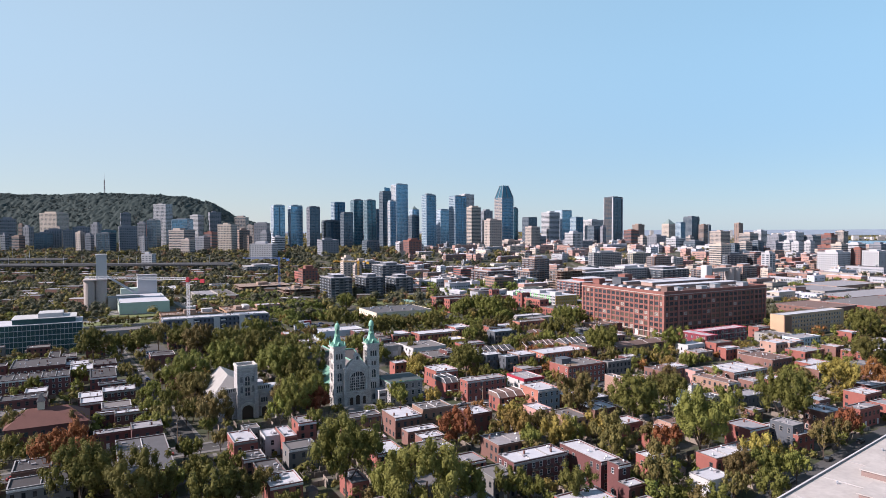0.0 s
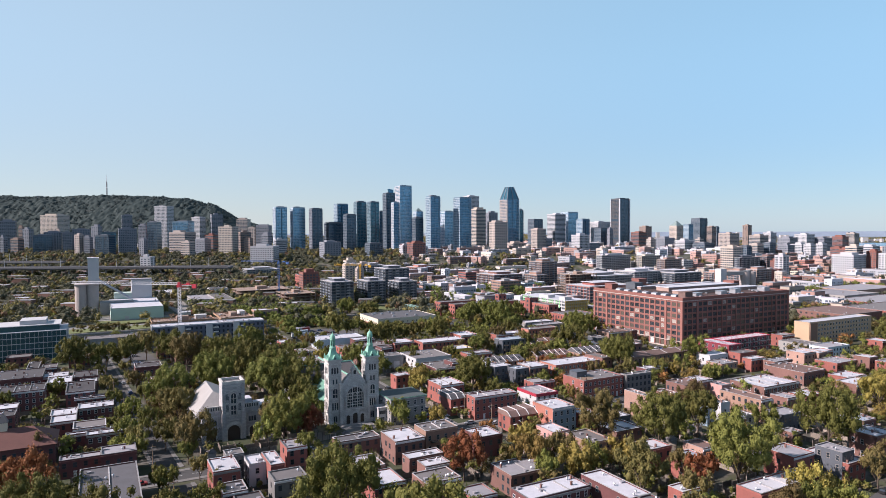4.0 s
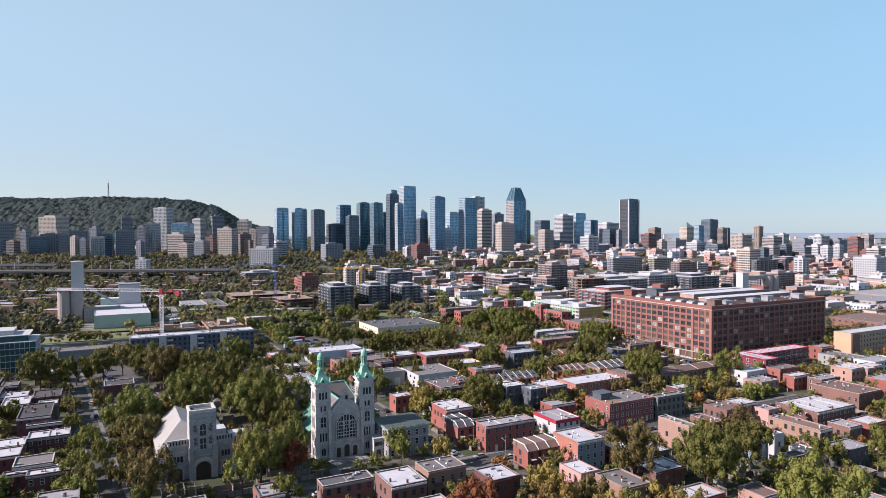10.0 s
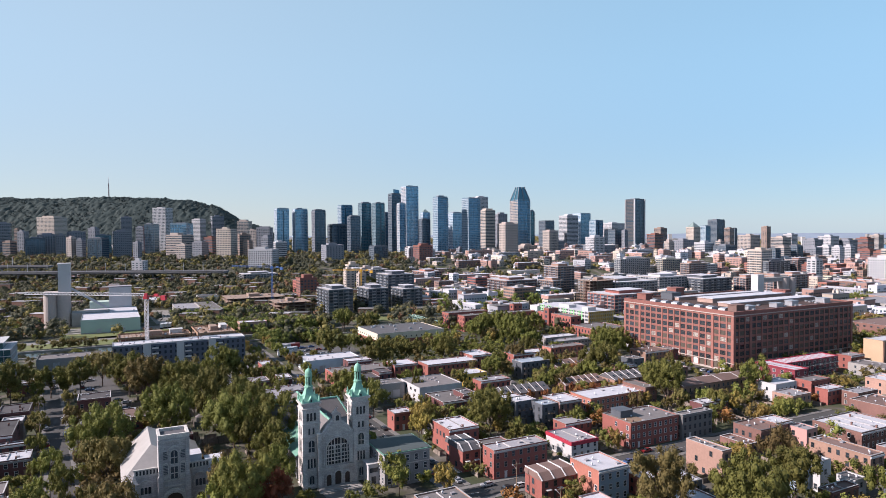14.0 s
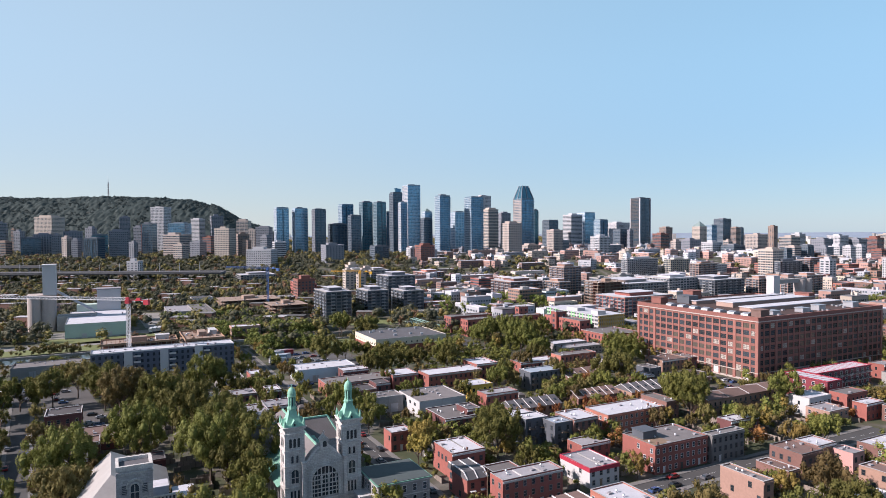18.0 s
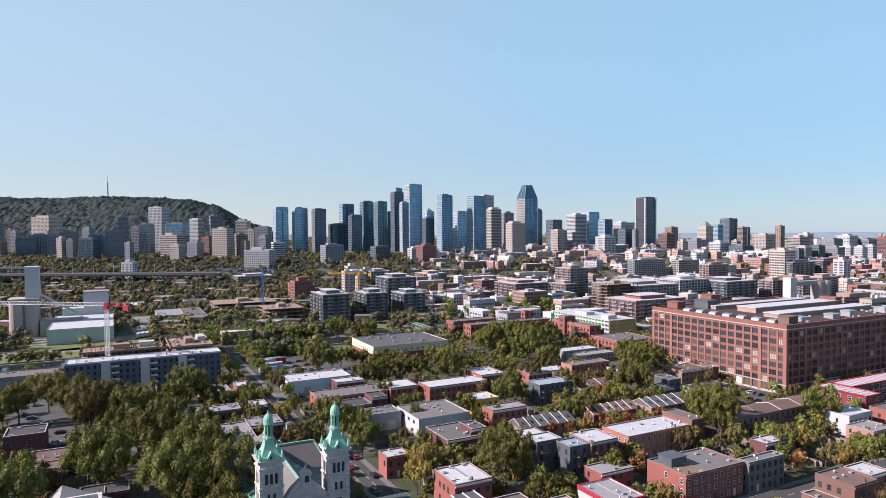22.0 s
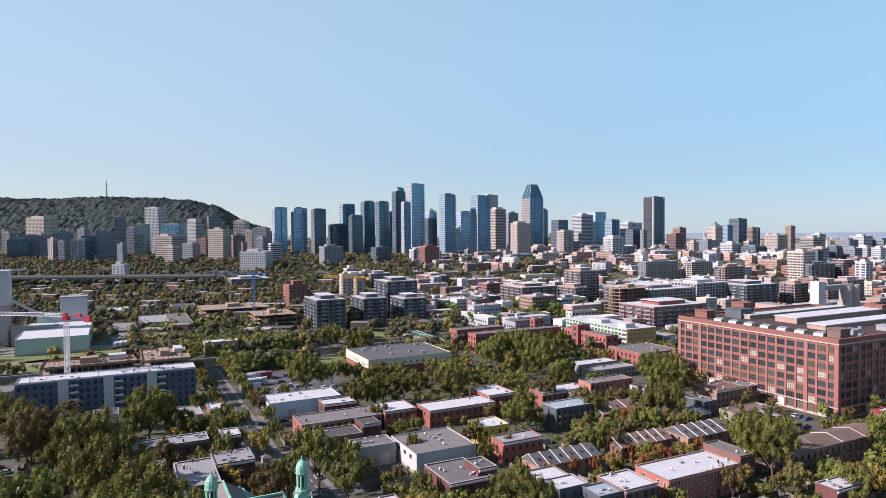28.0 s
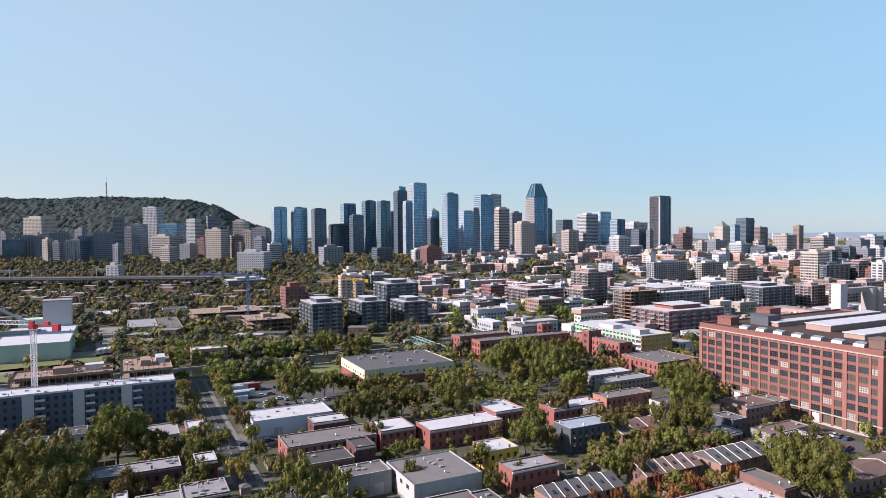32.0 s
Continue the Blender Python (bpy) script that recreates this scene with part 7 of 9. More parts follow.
condo(115.44, 865.41, 16.41, 30.08, 20.0, wall='brick_tan')
condo(123.97, 884.28, 25.41, 28.65, 36.0, wall='brick_tan')
frame_build(142.23, 784.13, 41.54, 22.28, 26.0)
house(-287.39, 807.71, 21.42, 20.61, 9.0, wall='white', roof='tar')
warehouse(-268.03, 706.27, 21.31, 51.34, 7.0, wall='concrete', roof='grey')
warehouse(-340.88, 786.76, 13.27, 29.48, 7.0, wall='white', roof='white')
school(-189.28, 900.22, 17.36, 61.83, 16.0)
condo(-328.01, 1087.35, 52.44, 39.39, 14.0, wall='concrete')
condo(-82.88, 1619.23, 64.58, 100.29, 40.0, wall='brick_red')
condo(-51.37, 1099.15, 33.19, 40.92, 16.0, wall='brick_orange')
condo(-151.46, 1021.40, 22.66, 30.59, 24.0, wall='cream')
condo(-132.70, 1096.15, 30.80, 34.86, 20.0, wall='concrete')
green_block(106.03, 614.25, 26.57, 69.47, 15.0)
school(102.12, 565.04, 30.39, 28.88, 8.0)
condo(141.96, 675.51, 56.26, 37.70, 22.0, wall='brick_red')
condo(175.36, 810.31, 63.42, 63.16, 22.0, wall='concrete')
condo(238.65, 857.84, 45.28, 38.56, 24.0, wall='white')
condo(290.08, 857.94, 48.99, 47.34, 22.0, wall='slate')
condo(-121.75, 706.17, 24.28, 38.88, 25.0, wall='slate')
condo(-86.59, 727.23, 21.14, 32.59, 24.0, wall='slate')
condo(-72.58, 781.72, 30.39, 34.77, 34.0, wall='slate')
condo(-54.01, 744.51, 21.83, 31.36, 22.0, wall='slate')
beige_block(246.5, 469.2, 73.32, 11.0, 16.0)
red_block(170.6, 420.2, 57.0, 23.0, 10.5)
glass_office(-295.29, 412.39, 57.35, 29.31, 18.0)
warehouse(-300.27, 601.22, 43.31, 88.25, 11.0, wall='green', roof='white')
frame_build(-219.94, 505.91, 44.01, 20.65, 12.0)
frame_build(-173.05, 519.14, 23.86, 38.35, 13.0)
fu, fv = uv(-48.5, 295.6)
patch([xy(fu + a, fv + b) for a, b in ((2, -14), (17, -14), (17, -7.6), (2, -7.6))], "yard")
annex(-24.05, 293.66, 15.90, 15.05, 11.0)
tower(-1132, 1900, 86, 121, 'cream', pitch=4)
tower(-751, 1750, 52, 140, 'white')
tower(-677, 1400, 40, 82, 'grey', pitch=3.2)
tower(-463, 1400, 42, 85, 'cream')
tower(-710, 1600, 35, 96, 'dark', side='brick')
tower(-639, 1600, 53, 97, 'glass')
tower(-593, 1480, 60, 73, 'beige', pitch=3.2)
tower(-888, 1600, 44, 81, 'grey')
tower(-931, 1750, 30, 89, 'grey')
tower(-770, 1500, 35, 72, 'teal')
tower(-973, 1650, 24, 79, 'beige')
tower(-864, 1500, 21, 74, 'grey')
tower(-1082, 1700, 29, 82, 'grey')
tower(-1133, 1700, 44, 103, 'grey')
tower(-1165, 1800, 16, 88, 'brown')
tower(-942, 1400, 19, 65, 'grey')
tower(-978, 1500, 31, 60, 'brown')
tower(-919, 1500, 46, 66, 'dark', side='brown')
tower(-933, 1560, 43, 75, 'grey')
tower(-752, 1350, 19, 70, 'beige')
tower(-733, 1350, 19, 65, 'grey')
tower(-698, 1350, 41, 67, 'dark')
tower(-783, 1700, 28, 91, 'grey')
tower(-597, 1300, 17, 61, 'grey')
tower(-973, 2000, 33, 122, 'grey')
tower(-717, 1900, 40, 113, 'white')
tower(-665, 1900, 38, 121, 'grey')
tower(-517, 1400, 33, 59, 'grey')
tower(-509, 1300, 28, 56, 'beige')
tower(-571, 1600, 35, 66, 'brick')
tower(-540, 1750, 38, 105, 'beige')
tower(-444, 1450, 28, 73, 'brown')
tower(-471, 1600, 21, 83, 'beige')
tower(-444, 1600, 39, 88, 'grey')
tower(-382, 1400, 22, 68, 'grey')
tower(-344, 1250, 54, 48, 'white')
tower(-420, 1400, 19, 61, 'brown')
tower(-415, 1640, 38, 132, 'light')
tower(-376, 1660, 40, 131, 'light')
tower(-322, 1620, 35, 127, 'dark', side='grey')
tower(-284, 1650, 49, 93, 'dark')
tower(-283, 1760, 40, 143, 'glass')
tower(-236, 1600, 32, 112, 'dark')
tower(-224, 1700, 34, 146, 'teal')
tower(-196, 1750, 33, 148, 'teal')
tower(-180, 1800, 19, 125, 'dark')
slanted = tower(-141, 1600, 30, 163, 'dark')
part("crown_blade", Shape().wall_poly([(9, 163), (19.5, 163), (19.5, 173), (7.5, 175)], 2, 10), TG["glass"][0], slanted, "slanted blue glass crown")
tower(-122, 1560, 20, 139, 'light', side='white')
tower(-123, 1850, 48, 196, 'light', side='white')
tower(-70, 1560, 27, 103, 'dark')
tower(-32, 1480, 32, 149, 'glass')
tower(-61, 1300, 37, 52, 'brick', pitch=3.2)
tower(-0, 1650, 39, 119, 'light')
tower(34, 1500, 39, 147, 'glass')
tower(69, 1900, 44, 170, 'white')
tower(82, 1750, 39, 129, 'cream', pitch=3.2)
tower(130, 1950, 37, 124, 'grey')
tower(113, 1500, 44, 93, 'beige', pitch=5)
tower(187, 1700, 16, 124, 'teal')
tower(253, 1900, 41, 102, 'dark')
tower(220, 1600, 35, 77, 'beige')
tower(322, 1950, 52, 118, 'white')
tower(369, 2000, 49, 124, 'light')
tower(390, 1900, 35, 102, 'glass')
tower(471, 2050, 68, 96, 'white')
tower(419, 1800, 36, 76, 'dark')
tower(430, 1750, 15, 76, 'grey')
tower(487, 1865, 48, 158, 'dark', side='umber', stripes=True)
tower(524, 1600, 46, 54, 'grey')
tower(675, 1950, 37, 83, 'cream', top='pyramid')
tower(747, 2050, 28, 86, 'glass')
tower(822, 2157, 47, 105, 'dark')
tower(839, 2100, 27, 80, 'brown')
tower(876, 2150, 15, 78, 'dark')
tower(998, 2200, 27, 84, 'brown')
tower(974, 2000, 36, 61, 'white')
tower(468, 1100, 33, 48, 'cream', pitch=4)
tower(505, 1130, 17, 47, 'dark')
tower(603, 1300, 25, 46, 'beige')
tower(632, 1310, 23, 46, 'dark')
tower(703, 1380, 30, 42, 'grey')
tower(785, 1480, 36, 41, 'white')
tower(762, 1400, 22, 42, 'white')
tower(844, 1500, 21, 41, 'white')
tower(833, 1420, 27, 35, 'brick')
tower(530, 1060, 20, 35, 'white')
tower(525, 1070, 15, 26, 'brick')
tower(717, 1200, 21, 40, 'brick')
tower(700, 1150, 26, 46, 'cream')
tower(648, 1080, 47, 35, 'white')
tower(524, 1140, 30, 34, 'white')
tower(166, 1620, 50, 43, 'beige')
tower(202, 1640, 40, 35, 'cream')
tower(243, 1680, 44, 52, 'grey')
tower(263, 1500, 37, 25, 'grey')
tower(314, 1520, 66, 45, 'grey')
tower(81, 1600, 28, 34, 'beige')
tower(136, 1660, 30, 44, 'beige')
tower(12, 1560, 21, 39, 'grey')
tower(301, 1500, 39, 63, 'white')
tower(506, 1750, 38, 66, 'brick')
tower(460, 1500, 20, 53, 'beige')
tower(630, 2100, 36, 81, 'brown')
tower(535, 1500, 39, 50, 'white')
tower(571, 1480, 44, 42, 'dark')
tower(569, 1500, 17, 53, 'beige')
tower(765, 1800, 50, 62, 'beige')
tower(-341, 1350, 29, 59, 'white')
tower(-230, 1300, 45, 54, 'grey')
tower(-150, 1350, 37, 49, 'dark')
tower(-84, 1320, 25, 47, 'white')
tower(-47, 1300, 17, 45, 'white')
tower(820, 1600, 42, 53, 'grey')
tower(970, 1800, 47, 58, 'white')
tower(1017, 1800, 47, 48, 'grey')
tower(1127, 1900, 41, 50, 'brick')
tower(1286, 2100, 36, 57, 'beige')
tower(798, 1700, 44, 57, 'beige')
tower(1003, 1500, 36, 35, 'grey')
tower(888, 1400, 36, 39, 'white')
tower(734, 1150, 22, 38, 'brick')
tower(697, 1050, 35, 38, 'white')
tower(-520, 1150, 26, 33, 'white')
tower(-183, 880, 28, 24, 'brick')
tower(-162, 1100, 22, 28, 'cream')
tower(-142, 1120, 23, 22, 'beige')
tower(155, 1655, 46, 149, 'glass', top='wedge', side='beige')
tower(-75, 1700, 25, 122, 'light', top='pyramid')
tree(*xy(fu - 9.5, fv + 13), 19.0, 6.8, 'green')
tree(*xy(fu - 10.5, fv + 25), 20.0, 7.4, 'green')
tree(*xy(fu - 12, fv + 38), 21.0, 7.8, 'green')
tree(-4.7, 172.2, 27.4, 10.7, 'lime')
tree(89.4, 224.6, 27.4, 10.7, 'lime')
tree(136.7, 258.4, 27.4, 10.7, 'green')
tree(75.9, 259.2, 25.2, 9.8, 'green')
tree(56.4, 268.9, 22.7, 8.7, 'olive')
tree(-29.7, 194.5, 27.4, 10.7, 'green')
tree(4.6, 233.6, 18.0, 6.7, 'rust')
tree(-61.8, 266.4, 22.6, 8.7, 'lime')
tree(-53.6, 271.8, 16.0, 5.9, 'rust')
tree(57.5, 219.1, 20.3, 7.7, 'olive')
tree(26.9, 237.6, 17.1, 6.3, 'gold')
tree(40.2, 230.0, 16.7, 6.2, 'gold')
tree(-90.9, 252.8, 18.9, 7.1, 'olive')
tree(-113.1, 293.8, 19.0, 7.1, 'olive')
tree(-122.7, 208.6, 21.1, 8.0, 'rust')
tree(-105.1, 185.3, 23.0, 8.8, 'green')
tree(-84.0, 176.7, 23.1, 8.9, 'green')
tree(-64.5, 178.5, 19.1, 7.2, 'green')
tree(-67.7, 323.0, 26.8, 10.5, 'green')
tree(-84.5, 339.7, 27.1, 10.6, 'green')
tree(-105.2, 359.8, 27.4, 10.7, 'green')
tree(-131.8, 392.6, 24.3, 9.4, 'green')
tree(-163.6, 408.0, 24.1, 9.3, 'green')
tree(-210.3, 388.8, 24.2, 9.3, 'green')
tree(12.4, 345.2, 21.8, 8.3, 'green')
tree(-15.2, 348.8, 14.6, 5.3, 'gold')
tree(-19.0, 288.4, 10.9, 3.7, 'lime')
tree(91.4, 197.8, 15.0, 5.4, 'olive')
tree(105.6, 215.3, 14.1, 5.1, 'gold')
tree(134.2, 227.7, 13.5, 4.8, 'olive')
tree(151.8, 242.5, 14.4, 5.2, 'rust')
tree(185.2, 304.1, 21.2, 8.1, 'gold')
tree(285.5, 439.4, 27.4, 10.7, 'green')
tree(234.2, 355.4, 23.4, 9.0, 'green')
tree(97.8, 393.0, 22.4, 8.6, 'green')
tree(89.8, 478.7, 24.7, 9.6, 'green')
tree(38.6, 531.0, 26.8, 10.4, 'green')
tree(77.6, 224.5, 14.0, 5.0, 'rust')
tree(123.1, 355.0, 12.2, 4.3, 'gold')
tree(-79.8, 496.3, 23.6, 9.1, 'green')
tree(-27.1, 212.0, 17.4, 6.4, 'green')
tree(-56.9, 181.8, 15.7, 5.7, 'green')
tree(124.5, 281.9, 13.2, 4.7, 'green')
tree(97.0, 277.4, 20.5, 7.8, 'green')
tree(-162.3, 245.2, 15.3, 5.5, 'olive')
tree(-197.2, 311.1, 11.4, 3.9, 'green')
tree(-188.3, 334.1, 11.7, 4.1, 'green')
tree(-201.6, 405.4, 18.3, 6.8, 'green')
tree(-189.8, 410.7, 19.9, 7.5, 'green')
tree(-189.3, 430.1, 20.6, 7.8, 'olive')
tree(-136.4, 335.7, 16.4, 6.0, 'olive')
tree(207.7, 312.7, 18.2, 6.8, 'rust')
tree(-81.4, 295.1, 13.1, 4.6, 'olive')
tree(-15.5, 183.9, 17.0, 6.3, 'lime')
tree(7.0, 181.9, 15.1, 5.5, 'green')
tree(-48.8, 246.9, 13.4, 4.7, 'green')
tree(37.3, 243.9, 14.5, 5.2, 'olive')
tree(46.1, 234.2, 14.1, 5.0, 'lime')
tree(56.0, 237.0, 14.3, 5.1, 'gold')
tree(25.7, 256.6, 13.7, 4.9, 'gold')
tree(30.8, 227.5, 12.4, 4.3, 'lime')
tree(101.4, 204.7, 12.4, 4.3, 'green')
tree(111.9, 214.6, 10.8, 3.7, 'gold')
tree(94.4, 185.4, 13.3, 4.7, 'green')
tree(111.6, 203.6, 11.3, 3.9, 'lime')
tree(85.1, 188.4, 11.0, 3.7, 'olive')
tree(146.7, 239.3, 12.2, 4.2, 'olive')
tree(75.2, 235.5, 11.0, 3.7, 'olive')
tree(71.3, 211.4, 13.3, 4.7, 'olive')
tree(63.3, 192.8, 14.5, 5.2, 'olive')
tree(38.2, 185.9, 15.0, 5.4, 'green')
tree(19.0, 189.5, 12.4, 4.3, 'green')
tree(25.3, 187.1, 10.9, 3.7, 'green')
tree(-121.6, 267.0, 12.6, 4.4, 'lime')
tree(-109.7, 250.1, 11.9, 4.1, 'lime')
tree(-133.8, 296.8, 12.6, 4.4, 'lime')
tree(-119.4, 281.1, 13.1, 4.6, 'green')
tree(-104.9, 263.1, 13.3, 4.7, 'green')
tree(-87.1, 222.6, 10.7, 3.6, 'green')
tree(-75.8, 197.8, 13.5, 4.8, 'green')
tree(-80.2, 187.7, 14.5, 5.2, 'green')
tree(-143.4, 249.7, 12.4, 4.3, 'olive')
tree(-148.1, 220.5, 12.6, 4.4, 'lime')
tree(-69.6, 205.4, 11.4, 3.9, 'green')
tree(-72.2, 225.1, 8.9, 2.9, 'olive')
tree(-66.2, 261.7, 15.6, 5.2, 'lime')
tree(-67.8, 276.6, 17.4, 6.4, 'olive')
tree(-56.2, 285.4, 17.7, 6.6, 'green')
tree(-46.6, 281.5, 5.2, 2.6, 'lime')
tree(-32.5, 282.5, 4.2, 2.2, 'green')
tree(-5.1, 287.3, 11.4, 3.9, 'gold')
tree(-22.0, 294.9, 12.7, 4.5, 'lime')
tree(-111.9, 334.7, 25.7, 10.0, 'green')
tree(-81.6, 320.9, 27.4, 10.7, 'green')
tree(-121.4, 306.1, 25.7, 10.0, 'green')
tree(-149.6, 394.6, 25.4, 9.9, 'olive')
tree(-125.5, 428.8, 24.6, 9.5, 'green')
tree(11.1, 355.6, 18.1, 6.7, 'green')
tree(-15.7, 340.5, 12.7, 4.5, 'gold')
tree(-37.6, 373.1, 15.8, 5.8, 'green')
tree(-56.6, 402.6, 16.5, 6.1, 'olive')
tree(95.2, 402.3, 21.2, 8.1, 'green')
tree(-7.6, 483.2, 20.2, 7.7, 'green')
tree(-39.9, 480.7, 17.6, 6.5, 'green')
tree(-24.7, 489.5, 16.6, 6.1, 'green')
tree(47.9, 351.6, 11.4, 3.9, 'green')
tree(56.8, 326.6, 9.8, 3.2, 'gold')
tree(51.2, 413.7, 11.7, 4.0, 'olive')
tree(143.8, 407.9, 19.4, 7.3, 'green')
tree(113.1, 372.7, 13.0, 4.6, 'lime')
tree(134.5, 357.4, 13.8, 4.9, 'lime')
tree(98.0, 378.2, 12.0, 4.2, 'olive')
tree(21.4, 329.0, 11.5, 3.9, 'green')
tree(33.4, 575.9, 23.3, 9.0, 'green')
tree(17.5, 574.5, 20.0, 7.5, 'green')
tree(35.3, 480.3, 15.0, 5.4, 'olive')
tree(52.7, 453.9, 14.2, 5.1, 'green')
tree(53.0, 531.5, 15.5, 5.6, 'green')
tree(-93.4, 617.5, 20.2, 7.6, 'green')
tree(-70.5, 609.8, 18.0, 6.7, 'green')
tree(105.3, 303.8, 17.3, 6.4, 'olive')
tree(94.5, 307.0, 11.5, 3.9, 'gold')
tree(-133.0, 403.7, 21.1, 8.0, 'olive')
tree(-48.8, 384.4, 20.2, 7.6, 'green')
tree(-9.9, 522.6, 15.7, 5.7, 'lime')
tree(18.5, 442.3, 15.7, 5.7, 'green')
tree(22.3, 591.4, 18.7, 7.0, 'green')
tree(11.9, 582.3, 15.6, 5.7, 'lime')
tree(45.2, 575.3, 19.4, 7.3, 'green')
tree(95.2, 513.7, 21.7, 8.3, 'green')
tree(81.7, 451.6, 21.6, 8.2, 'green')
tree(73.1, 454.4, 17.9, 6.7, 'green')
tree(-69.9, 620.2, 15.6, 5.7, 'green')
tree(-123.2, 399.3, 16.4, 6.0, 'green')
tree(-41.3, 398.5, 12.7, 4.4, 'green')
tree(49.7, 465.0, 13.9, 5.0, 'olive')
tree(44.0, 415.0, 11.7, 4.0, 'green')
tree(44.6, 502.7, 15.5, 5.7, 'green')
tree(1.7, 426.5, 10.8, 3.7, 'green')
tree(4.6, 403.6, 9.2, 3.0, 'green')
tree(55.5, 391.7, 10.8, 3.7, 'rust')
tree(66.6, 400.6, 8.8, 2.8, 'rust')
tree(47.2, 396.4, 9.2, 3.0, 'gold')
tree(-76.6, 411.0, 10.7, 3.6, 'gold')
tree(-88.6, 408.7, 11.6, 4.0, 'green')
tree(-121.2, 464.9, 11.3, 3.9, 'green')
tree(-97.5, 484.2, 10.0, 3.3, 'green')
tree(-88.2, 486.2, 9.0, 2.9, 'green')
tree(-77.5, 520.1, 12.5, 4.4, 'green')
tree(-70.1, 531.5, 12.8, 4.5, 'green')
tree(-38.6, 451.0, 11.0, 3.7, 'green')
tree(26.9, 443.8, 11.6, 4.0, 'olive')
tree(-173.2, 423.1, 15.9, 5.8, 'olive')
tree(-60.4, 367.1, 15.2, 5.5, 'olive')
tree(-57.0, 375.6, 14.7, 5.3, 'green')
tree(-97.6, 430.4, 11.8, 4.1, 'green')
tree(-93.6, 441.1, 10.7, 3.6, 'lime')
tree(-76.5, 420.2, 9.4, 3.1, 'lime')
tree(-50.2, 470.4, 17.3, 6.4, 'green')
tree(-43.3, 473.3, 15.8, 5.8, 'green')
tree(-31.2, 487.8, 14.9, 5.4, 'green')
tree(-93.9, 628.9, 20.0, 7.6, 'green')
tree(-73.7, 602.8, 17.6, 6.5, 'green')
tree(-65.7, 592.1, 15.0, 5.4, 'green')
tree(-72.3, 521.0, 12.9, 4.5, 'green')
tree(-20.7, 409.6, 10.5, 3.5, 'green')
tree(-15.0, 374.2, 10.2, 3.4, 'lime')
tree(-27.6, 433.7, 8.7, 2.8, 'green')
tree(-21.5, 437.9, 8.8, 2.8, 'green')
tree(-90.1, 494.1, 8.2, 2.6, 'green')
tree(-22.9, 384.3, 8.5, 2.7, 'olive')
tree(110.5, 525.9, 17.1, 6.3, 'green')
tree(103.2, 417.6, 19.8, 7.5, 'green')
tree(23.4, 458.0, 15.1, 5.5, 'green')
tree(12.7, 364.0, 16.4, 6.0, 'green')
tree(46.9, 512.9, 17.7, 6.6, 'green')
tree(45.1, 564.8, 24.0, 9.3, 'green')
tree(60.4, 589.9, 19.2, 7.2, 'green')
tree(14.2, 561.5, 17.8, 6.6, 'green')
tree(-8.3, 532.3, 14.8, 5.4, 'green')
tree(50.2, 421.9, 12.3, 4.3, 'green')
tree(58.1, 429.7, 10.1, 3.4, 'olive')
tree(25.4, 390.1, 7.6, 2.3, 'rust')
tree(33.7, 395.3, 7.1, 2.1, 'rust')
tree(41.6, 397.5, 6.7, 1.9, 'rust')
tree(56.2, 407.7, 7.5, 2.2, 'rust')
tree(65.9, 408.4, 7.6, 2.3, 'rust')
tree(74.4, 411.7, 7.2, 2.1, 'rust')
tree(82.8, 416.1, 7.9, 2.4, 'rust')
tree(72.1, 439.6, 11.9, 4.1, 'lime')
tree(68.7, 446.3, 10.7, 3.6, 'green')
tree(89.5, 441.7, 10.7, 3.6, 'green')
tree(78.3, 376.7, 10.9, 3.7, 'olive')
tree(84.6, 384.5, 9.0, 2.9, 'gold')
tree(110.7, 381.2, 11.7, 4.0, 'lime')
tree(119.4, 382.6, 10.7, 3.6, 'olive')
tree(123.7, 381.6, 9.5, 3.1, 'gold')
tree(139.7, 437.4, 8.2, 2.6, 'olive')
tree(157.3, 453.6, 8.0, 2.5, 'olive')
tree(93.2, 379.5, 7.9, 2.4, 'olive')
tree(9.7, 409.9, 8.1, 2.5, 'green')
tree(13.2, 411.6, 9.3, 3.0, 'green')
tree(45.1, 372.3, 7.3, 2.2, 'lime')
tree(57.2, 371.2, 7.3, 2.2, 'rust')
tree(64.1, 448.8, 9.3, 3.0, 'rust')
patch([(-226, 453), (-199, 453), (-163, 406), (-147, 369), (-163, 371), (-201, 420)], 'asphalt')
patch([(-117, 511), (-78, 502), (-68, 535), (-84, 560), (-127, 548)], 'asphalt')
patch([(-99, 574), (-74, 569), (-80, 600), (-100, 597)], 'grass')
patch([(-94, 671), (-54, 686), (-56, 706), (-99, 699)], 'grass')
patch([(-137, 712), (-112, 672), (-117, 695), (-136, 720)], 'grass')
patch([(-315, 601), (-234, 633), (-246, 651), (-335, 628)], 'yard')
patch([(-265, 657), (-251, 665), (-301, 761), (-323, 754)], 'yard')
patch([(-296, 575), (-245, 617), (-251, 627), (-313, 598)], 'grass')
patch([(135, 490), (135, 445), (148, 447), (142, 485)], 'asphalt')
patch([(-17, 628), (4, 566), (18, 566), (-3, 618)], 'asphalt')
patch([(-301, 606), (-258, 632), (-234, 628), (-225, 605), (-282, 579)], 'grass')
patch([(-99, 561), (-80, 591), (-74, 572), (-87, 542)], 'grass')
patch([(-165, 723), (-60, 693), (-58, 673), (-158, 700)], 'grass')
patch([xy(a, b) for a, b in ((-170, 612), (80, 612), (95, 634), (-170, 634))], 'grass')
patch([xy(a, b) for a, b in ((-60, 634.5), (95, 634.5), (112, 652), (-60, 652))], 'yard')
trailer(-250.0, 634.7, 110.0, 0)
trailer(-248.1, 637.8, 110.0, 1)
trailer(-245.7, 640.1, 110.0, 2)
